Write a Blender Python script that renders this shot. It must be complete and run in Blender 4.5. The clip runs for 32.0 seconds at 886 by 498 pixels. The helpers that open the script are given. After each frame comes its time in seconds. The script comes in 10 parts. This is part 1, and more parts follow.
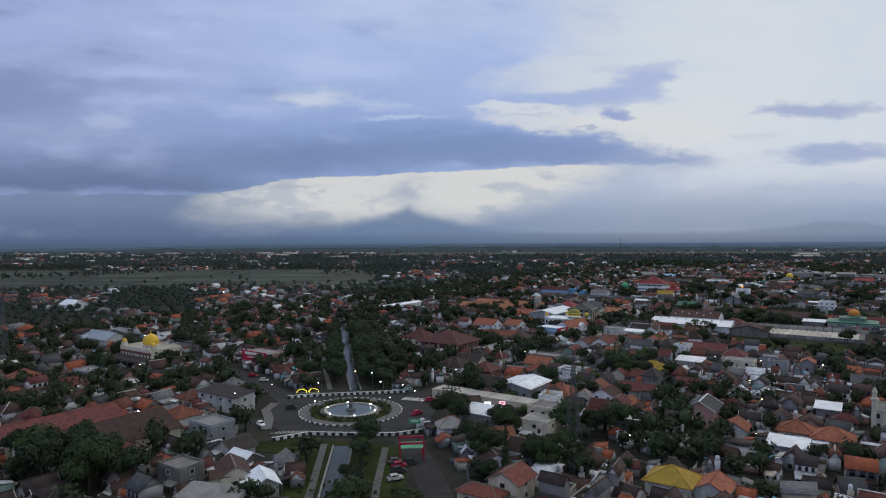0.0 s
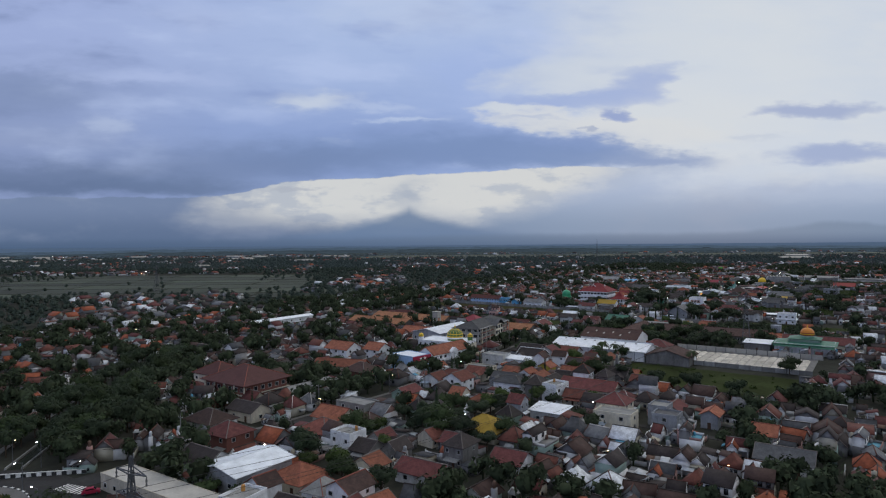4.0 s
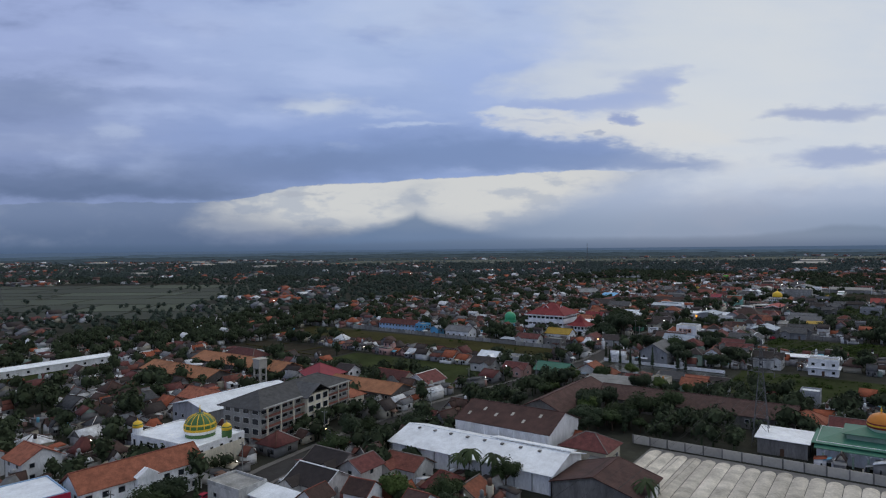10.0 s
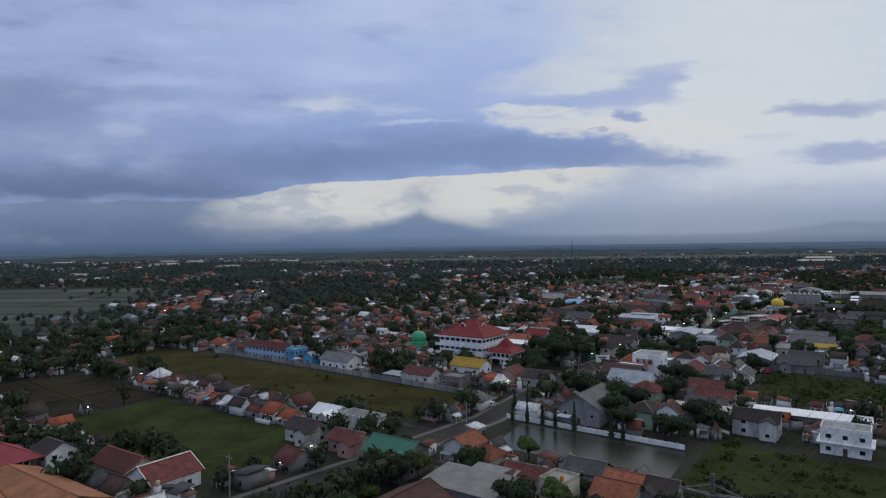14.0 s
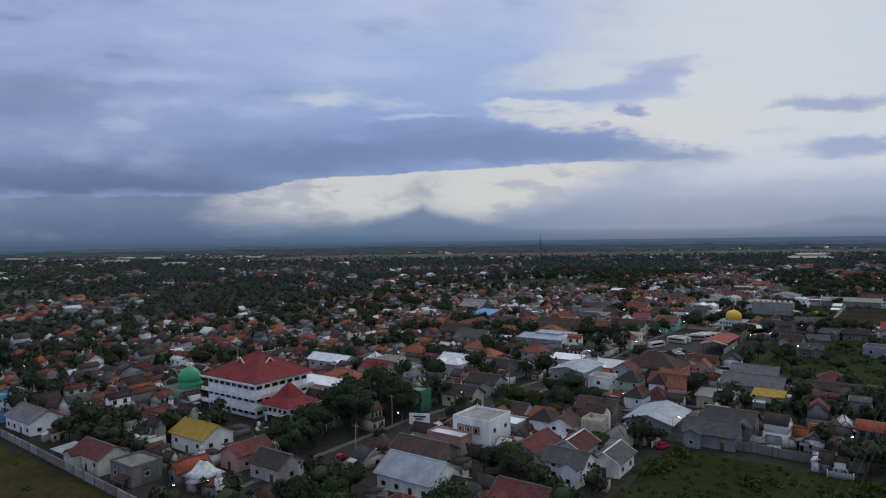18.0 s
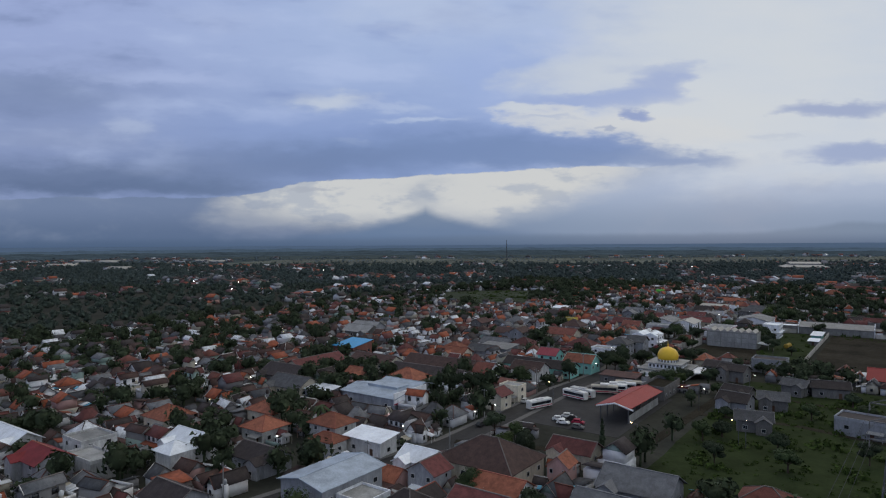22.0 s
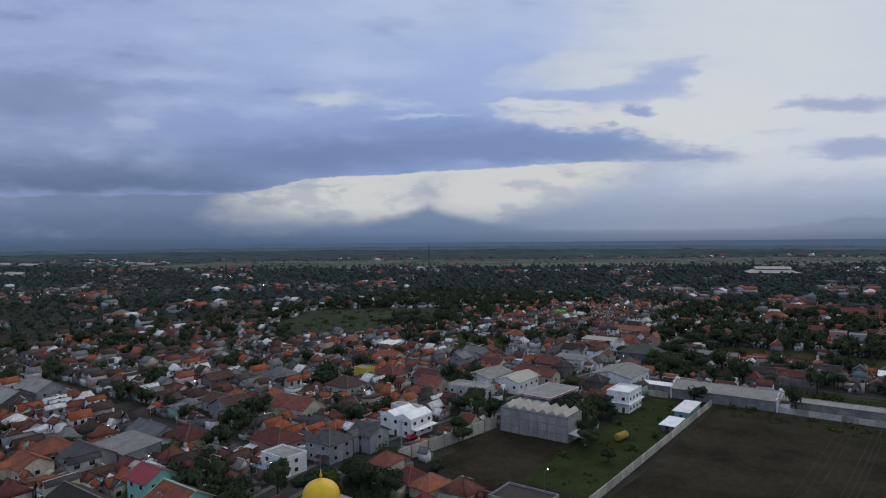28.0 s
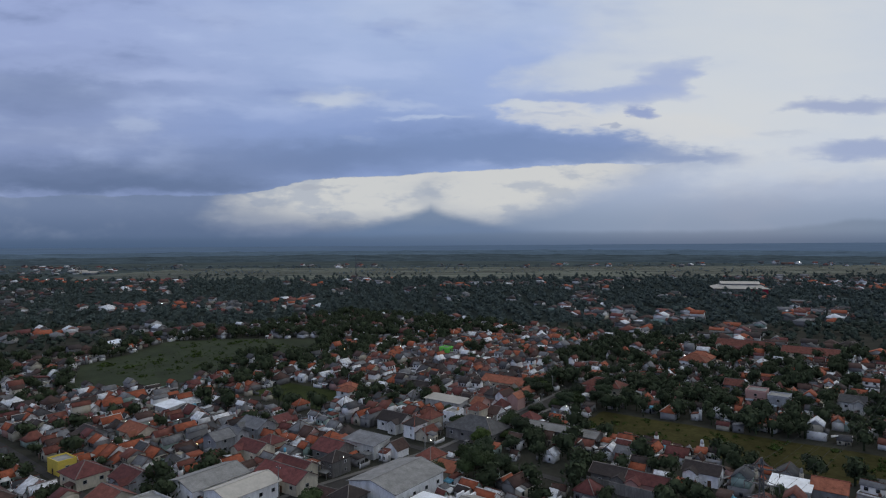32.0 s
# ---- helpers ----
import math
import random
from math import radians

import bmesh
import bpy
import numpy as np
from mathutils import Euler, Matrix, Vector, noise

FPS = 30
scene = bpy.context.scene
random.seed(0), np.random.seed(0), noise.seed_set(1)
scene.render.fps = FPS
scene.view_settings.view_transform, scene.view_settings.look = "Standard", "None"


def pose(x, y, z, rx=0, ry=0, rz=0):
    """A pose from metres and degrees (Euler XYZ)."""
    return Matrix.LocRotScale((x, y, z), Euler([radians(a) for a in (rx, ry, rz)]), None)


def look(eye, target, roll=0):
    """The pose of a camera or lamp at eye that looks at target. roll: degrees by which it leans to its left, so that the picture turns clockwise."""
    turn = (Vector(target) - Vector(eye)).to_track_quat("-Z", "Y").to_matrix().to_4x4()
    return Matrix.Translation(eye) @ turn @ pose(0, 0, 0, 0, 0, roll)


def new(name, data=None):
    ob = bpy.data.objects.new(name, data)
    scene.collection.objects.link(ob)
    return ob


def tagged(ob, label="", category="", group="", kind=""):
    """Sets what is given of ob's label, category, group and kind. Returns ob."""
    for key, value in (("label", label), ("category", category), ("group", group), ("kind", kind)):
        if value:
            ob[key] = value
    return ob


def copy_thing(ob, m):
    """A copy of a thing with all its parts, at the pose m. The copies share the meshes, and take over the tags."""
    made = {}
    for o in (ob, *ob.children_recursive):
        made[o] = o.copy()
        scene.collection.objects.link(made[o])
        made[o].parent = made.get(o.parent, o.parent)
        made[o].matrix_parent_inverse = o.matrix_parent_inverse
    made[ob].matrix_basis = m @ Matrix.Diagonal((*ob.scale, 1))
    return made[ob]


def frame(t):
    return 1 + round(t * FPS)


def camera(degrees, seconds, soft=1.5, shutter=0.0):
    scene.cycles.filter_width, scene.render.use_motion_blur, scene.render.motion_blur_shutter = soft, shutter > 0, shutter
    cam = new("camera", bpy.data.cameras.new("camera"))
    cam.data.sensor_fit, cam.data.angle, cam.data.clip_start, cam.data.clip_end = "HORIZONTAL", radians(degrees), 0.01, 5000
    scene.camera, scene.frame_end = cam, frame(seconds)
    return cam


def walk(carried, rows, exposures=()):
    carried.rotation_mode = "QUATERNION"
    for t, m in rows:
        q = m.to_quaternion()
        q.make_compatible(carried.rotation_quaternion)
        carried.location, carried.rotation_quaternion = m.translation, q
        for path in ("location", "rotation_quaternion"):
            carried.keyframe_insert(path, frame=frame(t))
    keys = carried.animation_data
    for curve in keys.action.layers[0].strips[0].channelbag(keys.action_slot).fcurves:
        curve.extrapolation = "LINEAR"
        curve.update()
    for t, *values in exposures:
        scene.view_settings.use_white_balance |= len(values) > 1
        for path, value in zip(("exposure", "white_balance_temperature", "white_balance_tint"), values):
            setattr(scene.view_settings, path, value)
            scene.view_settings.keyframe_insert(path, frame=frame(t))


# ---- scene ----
cam = camera(68.7, 32.0, soft=1.15)
METRES, EYE, TURN = 1107.0, 65.0, 34.3
ROWS = [
    (0.0, 0.0000, 0.0000, 0.0000, -0.00, -1.17, 0.19),
    (0.5, 0.0090, 0.0092, -0.0001, -0.02, -1.17, 0.19),
    (1.0, 0.0185, 0.0187, -0.0002, -0.04, -1.16, 0.21),
    (1.5, 0.0282, 0.0285, -0.0004, -0.06, -1.14, 0.23),
    (2.0, 0.0382, 0.0387, -0.0005, -0.06, -1.12, 0.26),
    (2.5, 0.0481, 0.0491, -0.0006, -0.04, -1.11, 0.31),
    (3.0, 0.0581, 0.0594, -0.0007, -0.02, -1.09, 0.36),
    (3.5, 0.0680, 0.0700, -0.0009, 0.03, -1.06, 0.40),
    (5.5, 0.0978, 0.1182, -0.0006, 0.27, -0.66, 0.45),
    (6.0, 0.1021, 0.1315, -0.0006, 0.28, -0.57, 0.44),
    (6.5, 0.1057, 0.1451, -0.0007, 0.30, -0.49, 0.45),
    (7.0, 0.1091, 0.1588, -0.0009, 0.34, -0.41, 0.48),
    (7.5, 0.1132, 0.1726, -0.0012, 0.41, -0.39, 0.50),
    (8.0, 0.1186, 0.1862, -0.0014, 0.49, -0.38, 0.53),
    (8.5, 0.1244, 0.1985, -0.0016, 0.57, -0.41, 0.51),
    (9.0, 0.1313, 0.2112, -0.0019, 0.63, -0.44, 0.54),
    (9.5, 0.1386, 0.2236, -0.0022, 0.68, -0.51, 0.53),
    (10.0, 0.1462, 0.2356, -0.0023, 0.73, -0.61, 0.55),
    (10.5, 0.1539, 0.2484, -0.0026, 0.76, -0.69, 0.55),
    (11.0, 0.1614, 0.2611, -0.0028, 0.74, -0.74, 0.54),
    (11.5, 0.1685, 0.2740, -0.0029, 0.76, -0.79, 0.56),
    (12.0, 0.1754, 0.2870, -0.0029, 0.79, -0.83, 0.56),
    (12.5, 0.1818, 0.3008, -0.0032, 0.83, -0.82, 0.57),
    (13.0, 0.1884, 0.3142, -0.0033, 0.92, -0.81, 0.61),
    (13.5, 0.1949, 0.3276, -0.0034, 1.00, -0.82, 0.64),
    (14.0, 0.2020, 0.3409, -0.0035, 1.06, -0.84, 0.72),
    (14.5, 0.2098, 0.3538, -0.0036, 1.07, -0.88, 0.80),
    (16.5, 0.2461, 0.4035, -0.0038, 1.18, -1.18, 0.85),
    (17.0, 0.2556, 0.4150, -0.0039, 1.21, -1.24, 0.81),
    (17.5, 0.2653, 0.4264, -0.0039, 1.22, -1.29, 0.78),
    (18.0, 0.2750, 0.4379, -0.0039, 1.26, -1.29, 0.75),
    (18.5, 0.2844, 0.4492, -0.0040, 1.29, -1.27, 0.70),
    (19.0, 0.2934, 0.4608, -0.0041, 1.33, -1.26, 0.65),
    (19.5, 0.3021, 0.4726, -0.0042, 1.39, -1.23, 0.61),
    (20.0, 0.3103, 0.4844, -0.0042, 1.41, -1.17, 0.57),
    (20.5, 0.3182, 0.4964, -0.0041, 1.46, -1.16, 0.48),
    (21.0, 0.3262, 0.5087, -0.0038, 1.48, -1.09, 0.44),
    (21.5, 0.3343, 0.5212, -0.0033, 1.51, -1.04, 0.37),
    (22.0, 0.3429, 0.5335, -0.0030, 1.56, -0.98, 0.35),
    (22.5, 0.3516, 0.5451, -0.0025, 1.57, -0.97, 0.32),
    (23.0, 0.3609, 0.5567, -0.0021, 1.59, -0.96, 0.32),
    (23.5, 0.3702, 0.5681, -0.0019, 1.61, -0.96, 0.29),
    (24.0, 0.3792, 0.5791, -0.0014, 1.61, -1.00, 0.31),
    (24.5, 0.3885, 0.5902, -0.0009, 1.62, -1.02, 0.34),
    (25.0, 0.3979, 0.6014, -0.0003, 1.64, -1.07, 0.36),
    (25.5, 0.4077, 0.6120, 0.0004, 1.67, -1.08, 0.42),
    (27.5, 0.4474, 0.6505, 0.0036, 1.80, -1.27, 0.50),
    (28.0, 0.4570, 0.6600, 0.0046, 1.81, -1.30, 0.51),
    (28.5, 0.4670, 0.6697, 0.0058, 1.84, -1.37, 0.50),
    (29.0, 0.4769, 0.6797, 0.0071, 1.84, -1.34, 0.47),
    (29.5, 0.4878, 0.6905, 0.0086, 1.88, -1.27, 0.46),
    (30.0, 0.4988, 0.7015, 0.0099, 1.91, -1.24, 0.44),
    (30.5, 0.5097, 0.7124, 0.0114, 1.93, -1.22, 0.44),
    (31.0, 0.5203, 0.7236, 0.0130, 1.96, -1.23, 0.40),
    (31.5, 0.5312, 0.7344, 0.0143, 2.01, -1.20, 0.40),
    (32.0, 0.5417, 0.7454, 0.0159, 2.03, -1.19, 0.39),
]
walk(cam, [(t, pose(0, 0, EYE, 0, 0, TURN) @ pose(METRES * x, METRES * y, METRES * z, 90 + pitch, roll, yaw)) for t, x, y, z, yaw, pitch, roll in ROWS],
     exposures=[(0.0, 0.1), (7.0, 0.07), (14.0, 0.02), (20.0, 0.0), (32.0, 0.0)])

# ---- sky, sun ----
def lin(r, g, b):
    """Linear colour from 0-255 display values."""
    return tuple((c / 255 / 12.92) if c / 255 <= 0.04045 else ((c / 255 + 0.055) / 1.055) ** 2.4 for c in (r, g, b))


SUN_ELEVATION, SUN_AZIMUTH = 9.0, -12.0
world = bpy.data.worlds.new("dusk_sky")
scene.world = world
world.use_nodes = True
WT = world.node_tree
WT.nodes.clear()


def wn(kind, **sets):
    n = WT.nodes.new(kind)
    for k, v in sets.items():
        if k == "operation":
            n.operation = v
    return n


def wlink(socket, value):
    if isinstance(value, (int, float)):
        socket.default_value = value
    elif isinstance(value, tuple):
        socket.default_value = (*value, 1.0) if len(socket.default_value) == 4 and len(value) == 3 else value
    else:
        WT.links.new(value, socket)


def wm(op, a, b=0.0, c=0.0):
    n = wn("ShaderNodeMath", operation=op)
    for i, v in enumerate((a, b, c)):
        wlink(n.inputs[i], v)
    return n.outputs[0]


def wstep(a, lo, hi):
    n = wn("ShaderNodeMapRange")
    n.interpolation_type = "SMOOTHSTEP"
    for i, v in enumerate((a, lo, hi, 0.0, 1.0)):
        wlink(n.inputs[i], v)
    return n.outputs[0]


def wmix(fac, a, b):
    n = wn("ShaderNodeMix")
    n.data_type = "RGBA"
    wlink(n.inputs[0], fac)
    wlink(n.inputs[6], a)
    wlink(n.inputs[7], b)
    return n.outputs[2]


def wnoise(vec, scale, detail=4.0, rough=0.55):
    n = wn("ShaderNodeTexNoise")
    wlink(n.inputs["Vector"], vec)
    n.inputs["Scale"].default_value = scale
    n.inputs["Detail"].default_value = detail
    n.inputs["Roughness"].default_value = rough
    return n.outputs["Fac"]


def wvec(x, y, z=0.0):
    n = wn("ShaderNodeCombineXYZ")
    for i, v in enumerate((x, y, z)):
        wlink(n.inputs[i], v)
    return n.outputs[0]


coord = wn("ShaderNodeTexCoord")
turned = wn("ShaderNodeVectorRotate")
turned.rotation_type = "Z_AXIS"
turned.inputs["Angle"].default_value = radians(-TURN - 1.5)
WT.links.new(coord.outputs["Generated"], turned.inputs["Vector"])
split = wn("ShaderNodeSeparateXYZ")
WT.links.new(turned.outputs[0], split.inputs[0])
# flat coordinates straight ahead, one unit about a degree
ahead = wm("MAXIMUM", wm("ABSOLUTE", split.outputs[1]), 0.3)
U0 = wm("MULTIPLY", wm("DIVIDE", split.outputs[0], ahead), 57.3)
V0 = wm("MULTIPLY", wm("DIVIDE", split.outputs[2], ahead), 57.3)
ragged = wnoise(wvec(wm("MULTIPLY", U0, 0.17), wm("MULTIPLY", V0, 0.42)), 1.0, 4.0, 0.5)
ragged2 = wnoise(wvec(wm("MULTIPLY", U0, 0.17), wm("MULTIPLY", V0, 0.42), 7.3), 1.0, 4.0, 0.5)
frayed = wnoise(wvec(wm("MULTIPLY", U0, 0.5), wm("MULTIPLY", V0, 1.5), 3.7), 1.0, 5.0, 0.55)
U = wm("ADD", wm("ADD", U0, wm("MULTIPLY", wm("SUBTRACT", ragged, 0.5), 9.0)), wm("MULTIPLY", wm("SUBTRACT", frayed, 0.5), 3.2))
V = wm("ADD", wm("ADD", V0, wm("MULTIPLY", wm("SUBTRACT", ragged2, 0.5), 2.2)), wm("MULTIPLY", wm("SUBTRACT", frayed, 0.5), 1.1))


def oval(u0, v0, a, b, tilt=0.0):
    """Squared distance from the middle of a slanting oval, 1 on its rim."""
    du = wm("DIVIDE", wm("SUBTRACT", U, u0), a)
    dv = wm("DIVIDE", wm("SUBTRACT", wm("SUBTRACT", V, v0), wm("MULTIPLY", wm("SUBTRACT", U, u0), tilt)), b)
    return wm("ADD", wm("MULTIPLY", du, du), wm("MULTIPLY", dv, dv))


def less(x):
    return wm("SUBTRACT", 1.0, x)


def cloud(under_it, u0, v0, a, b, k, rgb, tilt=0.0, crisp=False):
    """A soft cloud, or one with a clear ragged rim."""
    r2 = oval(u0, v0, a, b, tilt)
    mask = less(wstep(r2, 0.15, 1.75)) if crisp else wm("EXPONENT", wm("MULTIPLY", wm("POWER", r2, 1.3), -1.0))
    return wmix(wm("MULTIPLY", mask, k), under_it, lin(*rgb))


streak = wnoise(wvec(wm("ADD", wm("MULTIPLY", U0, 0.075), wm("MULTIPLY", V0, 0.06)), wm("MULTIPLY", V0, 0.3), 2.1), 1.0, 5.0, 0.52)
fine = wnoise(wvec(wm("MULTIPLY", U0, 0.3), wm("MULTIPLY", V0, 0.75), 4.4), 1.0, 5.0, 0.55)
puffs = wnoise(wvec(wm("MULTIPLY", U0, 0.15), wm("MULTIPLY", V0, 0.3), 9.4), 1.0, 4.0, 0.52)
right = wstep(U, 5.0, 22.0)
# upper cloud: blue and layered on one side, pale on the other
high = wmix(wstep(U0, -38.0, -2.0), lin(157, 171, 214), lin(168, 185, 223))
middle = wmix(wstep(U0, -38.0, 0.0), lin(137, 152, 193), lin(146, 166, 212))
sky = wmix(wstep(V, 7.0, 18.5), middle, high)
mottle = wm("ADD", wm("MULTIPLY", wm("SUBTRACT", streak, 0.5), 2.6), wm("MULTIPLY", wm("SUBTRACT", puffs, 0.5), 1.2))
sky = wmix(wm("MULTIPLY", wstep(mottle, 0.0, 0.7), 0.62), sky, lin(181, 195, 231))
sky = wmix(wm("MULTIPLY", wstep(wm("MULTIPLY", mottle, -1.0), 0.0, 0.7), 0.7), sky, wmix(wstep(U0, -36.0, -4.0), lin(120, 135, 175), lin(133, 152, 202)))
sky = wmix(right, sky, wmix(wstep(mottle, -0.5, 0.5), lin(198, 206, 222), lin(208, 212, 221)))
for x, y, w, h, k, rgb, tilt, crisp in (
        (40, 165, 190, 52, 0.7, (120, 136, 174), 0.0, False), (120, 247, 200, 22, 0.45, (146, 159, 194), 0.0, False), (290, 142, 120, 14, 0.6, (176, 189, 227), 0.0, False),
        (120, 118, 170, 12, 0.5, (164, 178, 220), 0.0, False), (232, 228, 40, 15, 0.85, (174, 186, 216), 0.02, False), (560, 228, 290, 36, 0.5, (138, 158, 206), 0.0, False),
        (580, 176, 66, 14, 0.85, (197, 205, 222), 0.03, False), (700, 188, 80, 8, 0.6, (183, 196, 226), -0.05, False), (735, 214, 70, 5, 0.8, (187, 200, 228), 0.0, False),
        (640, 245, 18, 8, 0.5, (172, 187, 221), 0.0, False), (770, 18, 170, 42, 0.55, (191, 202, 227), -0.08, False), (390, 35, 60, 30, 0.35, (180, 192, 226), 0.0, False),
        (860, 125, 80, 60, 0.6, (157, 176, 222), 0.0, False), (1010, 132, 115, 34, 0.7, (203, 209, 220), 0.1, True), (920, 165, 70, 24, 0.6, (164, 181, 222), 0.0, False),
        (1330, 120, 270, 170, 0.7, (207, 212, 221), 0.0, False), (1155, 150, 70, 32, 0.95, (163, 177, 214), 0.3, True), (1060, 172, 150, 15, 0.9, (158, 174, 215), 0.03, True),
        (1170, 118, 70, 9, 0.6, (178, 189, 216), 0.0, False), (1270, 205, 150, 45, 0.7, (210, 213, 219), 0.0, False), (1000, 205, 120, 20, 0.85, (210, 212, 218), -0.12, True),
        (1175, 222, 160, 26, 0.75, (212, 213, 217), -0.06, True), (905, 186, 45, 8, 0.8, (205, 210, 220), 0.0, True), (965, 199, 60, 4, 0.6, (176, 186, 211), -0.05, False),
        (1142, 197, 33, 11, 1.0, (150, 164, 204), 0.05, True), (1056, 219, 14, 7, 0.8, (165, 174, 198), 0.0, True), (1480, 184, 115, 16, 0.9, (157, 169, 203), 0.05, True),
        (1520, 262, 120, 19, 0.9, (154, 168, 204), 0.03, True), (1365, 236, 40, 6, 0.5, (186, 194, 212), 0.0, False), (1470, 330, 150, 12, 0.4, (160, 173, 204), 0.0, False),
        (985, 264, 235, 27, 0.95, (122, 144, 188), -0.02, True), (1190, 274, 125, 12, 0.85, (140, 157, 194), -0.02, False), (980, 240, 150, 13, 0.8, (132, 153, 200), -0.08, False),
        (790, 262, 260, 36, 0.9, (121, 142, 186), 0.02, False), (560, 282, 190, 28, 0.85, (113, 133, 175), 0.0, False), (380, 287, 200, 34, 0.55, (117, 134, 173), 0.0, False),
        (110, 318, 360, 30, 0.8, (99, 116, 151), 0.0, False), (200, 335, 300, 13, 0.8, (97, 114, 149), 0.0, False), (330, 328, 150, 16, 0.6, (104, 122, 158), 0.0, False)):
    u_, a_ = (x - 784) * 0.05, w * 0.05
    sky = cloud(sky, u_, (417 - y) * 0.05 - u_ * 0.0148, a_, h * 0.05, k, rgb, tilt - 0.0148, crisp)
# the base of the dark bank, a long low edge that climbs towards the bright side
edge = wm("ADD", wm("ADD", wm("ADD", 3.72, wm("MULTIPLY", wstep(U0, -19.5, -11.0), 1.35)), wm("MULTIPLY", wstep(U0, -12.0, 15.0), 1.1)), wm("ADD", wm("MULTIPLY", wm("SUBTRACT", fine, 0.5), 0.7), wm("MULTIPLY", wm("SUBTRACT", frayed, 0.5), 0.3)))
above = wstep(V0, wm("SUBTRACT", edge, 0.06), wm("ADD", edge, 0.1))
# under it haze, with the cream gap
far_side = wstep(U, 17.0, 25.0)
below = wm("ADD", wm("MULTIPLY", less(above), less(far_side)), wm("MULTIPLY", less(wstep(V, 2.2, 7.0)), far_side))
low_l = wmix(wstep(V0, 0.2, 3.4), lin(94, 112, 144), lin(115, 131, 164))
low_r = wmix(wstep(V0, 0.4, 5.0), lin(132, 150, 178), lin(167, 180, 207))
haze_tone = wmix(wstep(U0, -20.0, 18.0), low_l, low_r)
haze_tone = wmix(wm("MULTIPLY", wstep(puffs, 0.45, 0.7), 0.3), haze_tone, lin(150, 160, 184))
sky = wmix(below, sky, haze_tone)
bottom = wm("ADD", wm("ADD", 0.75, wm("MULTIPLY", wm("MAXIMUM", wm("SUBTRACT", U0, 4.0), 0.0), 0.27)), wm("ADD", wm("MULTIPLY", wm("SUBTRACT", puffs, 0.5), 1.6), wm("MULTIPLY", wm("SUBTRACT", frayed, 0.5), 0.8)))
gap = wm("MULTIPLY", wm("MULTIPLY", less(above), wstep(V0, wm("SUBTRACT", bottom, 0.7), wm("ADD", bottom, 2.1))), wm("MULTIPLY", wstep(U, -23.0, -12.5), less(wstep(U, 10.0, 25.0))))
billow = wstep(wm("ADD", fine, wm("MULTIPLY", wm("SUBTRACT", puffs, 0.5), 0.7)), 0.34, 0.52)
cream = wmix(billow, lin(183, 188, 199), lin(209, 209, 210))
sky = wmix(wm("MULTIPLY", gap, 0.95), sky, cream)
sky = wmix(wm("MULTIPLY", less(above), wm("MULTIPLY", wm("EXPONENT", wm("MULTIPLY", oval(-2.0, 3.7, 1.8, 1.5), -1.0)), 0.6)), sky, lin(160, 169, 187))
sky = cloud(sky, -17.5, 1.7, 2.6, 0.5, 0.45, (158, 165, 182))
sky = cloud(sky, -11.2, 4.2, 1.7, 0.28, 0.6, (168, 173, 187), 0.0, True)
# the cloud-capped volcano and the low ridges, blue with distance
ub = wm("ABSOLUTE", wm("ADD", U0, 1.6))
cone = wm("ADD", wm("MULTIPLY", wm("EXPONENT", wm("MULTIPLY", ub, -0.17)), 2.75), wm("MULTIPLY", wm("SUBTRACT", frayed, 0.5), 0.35))
cone_mask = less(wstep(V0, wm("SUBTRACT", cone, 0.75), wm("ADD", cone, 0.3)))
cone_mask = wm("MULTIPLY", cone_mask, less(wm("MULTIPLY", wstep(ub, 4.0, 16.0), 0.75)))
sky = wmix(wm("MULTIPLY", cone_mask, 0.88), sky, lin(103, 125, 158))
hump = wm("EXPONENT", wm("MULTIPLY", wm("POWER", wm("DIVIDE", wm("SUBTRACT", U0, 37.0), 6.0), 2.0), -1.0))
ridge_h = wm("ADD", wm("ADD", wm("MULTIPLY", wnoise(wvec(U0, 3.0), 0.35, 4.0, 0.55), 0.55), wm("MULTIPLY", hump, 0.95)), wm("SUBTRACT", wm("MULTIPLY", wstep(U0, -8.0, 6.0), 0.3), 0.2))
sky = wmix(wm("MULTIPLY", less(wstep(V0, wm("SUBTRACT", ridge_h, 0.45), wm("ADD", ridge_h, 0.12))), 0.7), sky, wmix(wstep(U0, -30.0, 25.0), lin(88, 106, 136), lin(112, 131, 157)))
sky = wmix(less(wstep(V0, -1.0, 0.5)), sky, wmix(wstep(U0, -30.0, 25.0), lin(76, 96, 126), lin(88, 109, 138)))
# even pale grey added overhead, out of view, to set the light on the ground
sky = wmix(wstep(wm("MULTIPLY", wm("ARCSINE", split.outputs[2]), 57.3), 24.0, 55.0), sky, lin(188, 192, 199))
grade = wn("ShaderNodeMix")
grade.data_type, grade.blend_type = "RGBA", "MULTIPLY"
wlink(grade.inputs[0], 1.0)
wlink(grade.inputs[6], sky)
wlink(grade.inputs[7], (0.955, 0.975, 0.965))
sky = grade.outputs[2]
nishita = wn("ShaderNodeTexSky")
nishita.sky_type = "NISHITA"
nishita.sun_disc = False
nishita.sun_elevation, nishita.sun_rotation = radians(SUN_ELEVATION), radians(SUN_AZIMUTH)
under = wn("ShaderNodeBackground")
WT.links.new(nishita.outputs[0], under.inputs[0])
under.inputs[1].default_value = 0.05
clouds = wn("ShaderNodeBackground")
WT.links.new(sky, clouds.inputs[0])
clouds.inputs[1].default_value = 1.0
cover = wn("ShaderNodeMixShader")
cover.inputs[0].default_value = 0.99
WT.links.new(under.outputs[0], cover.inputs[1])
WT.links.new(clouds.outputs[0], cover.inputs[2])
out = wn("ShaderNodeOutputWorld")
WT.links.new(cover.outputs[0], out.inputs[0])

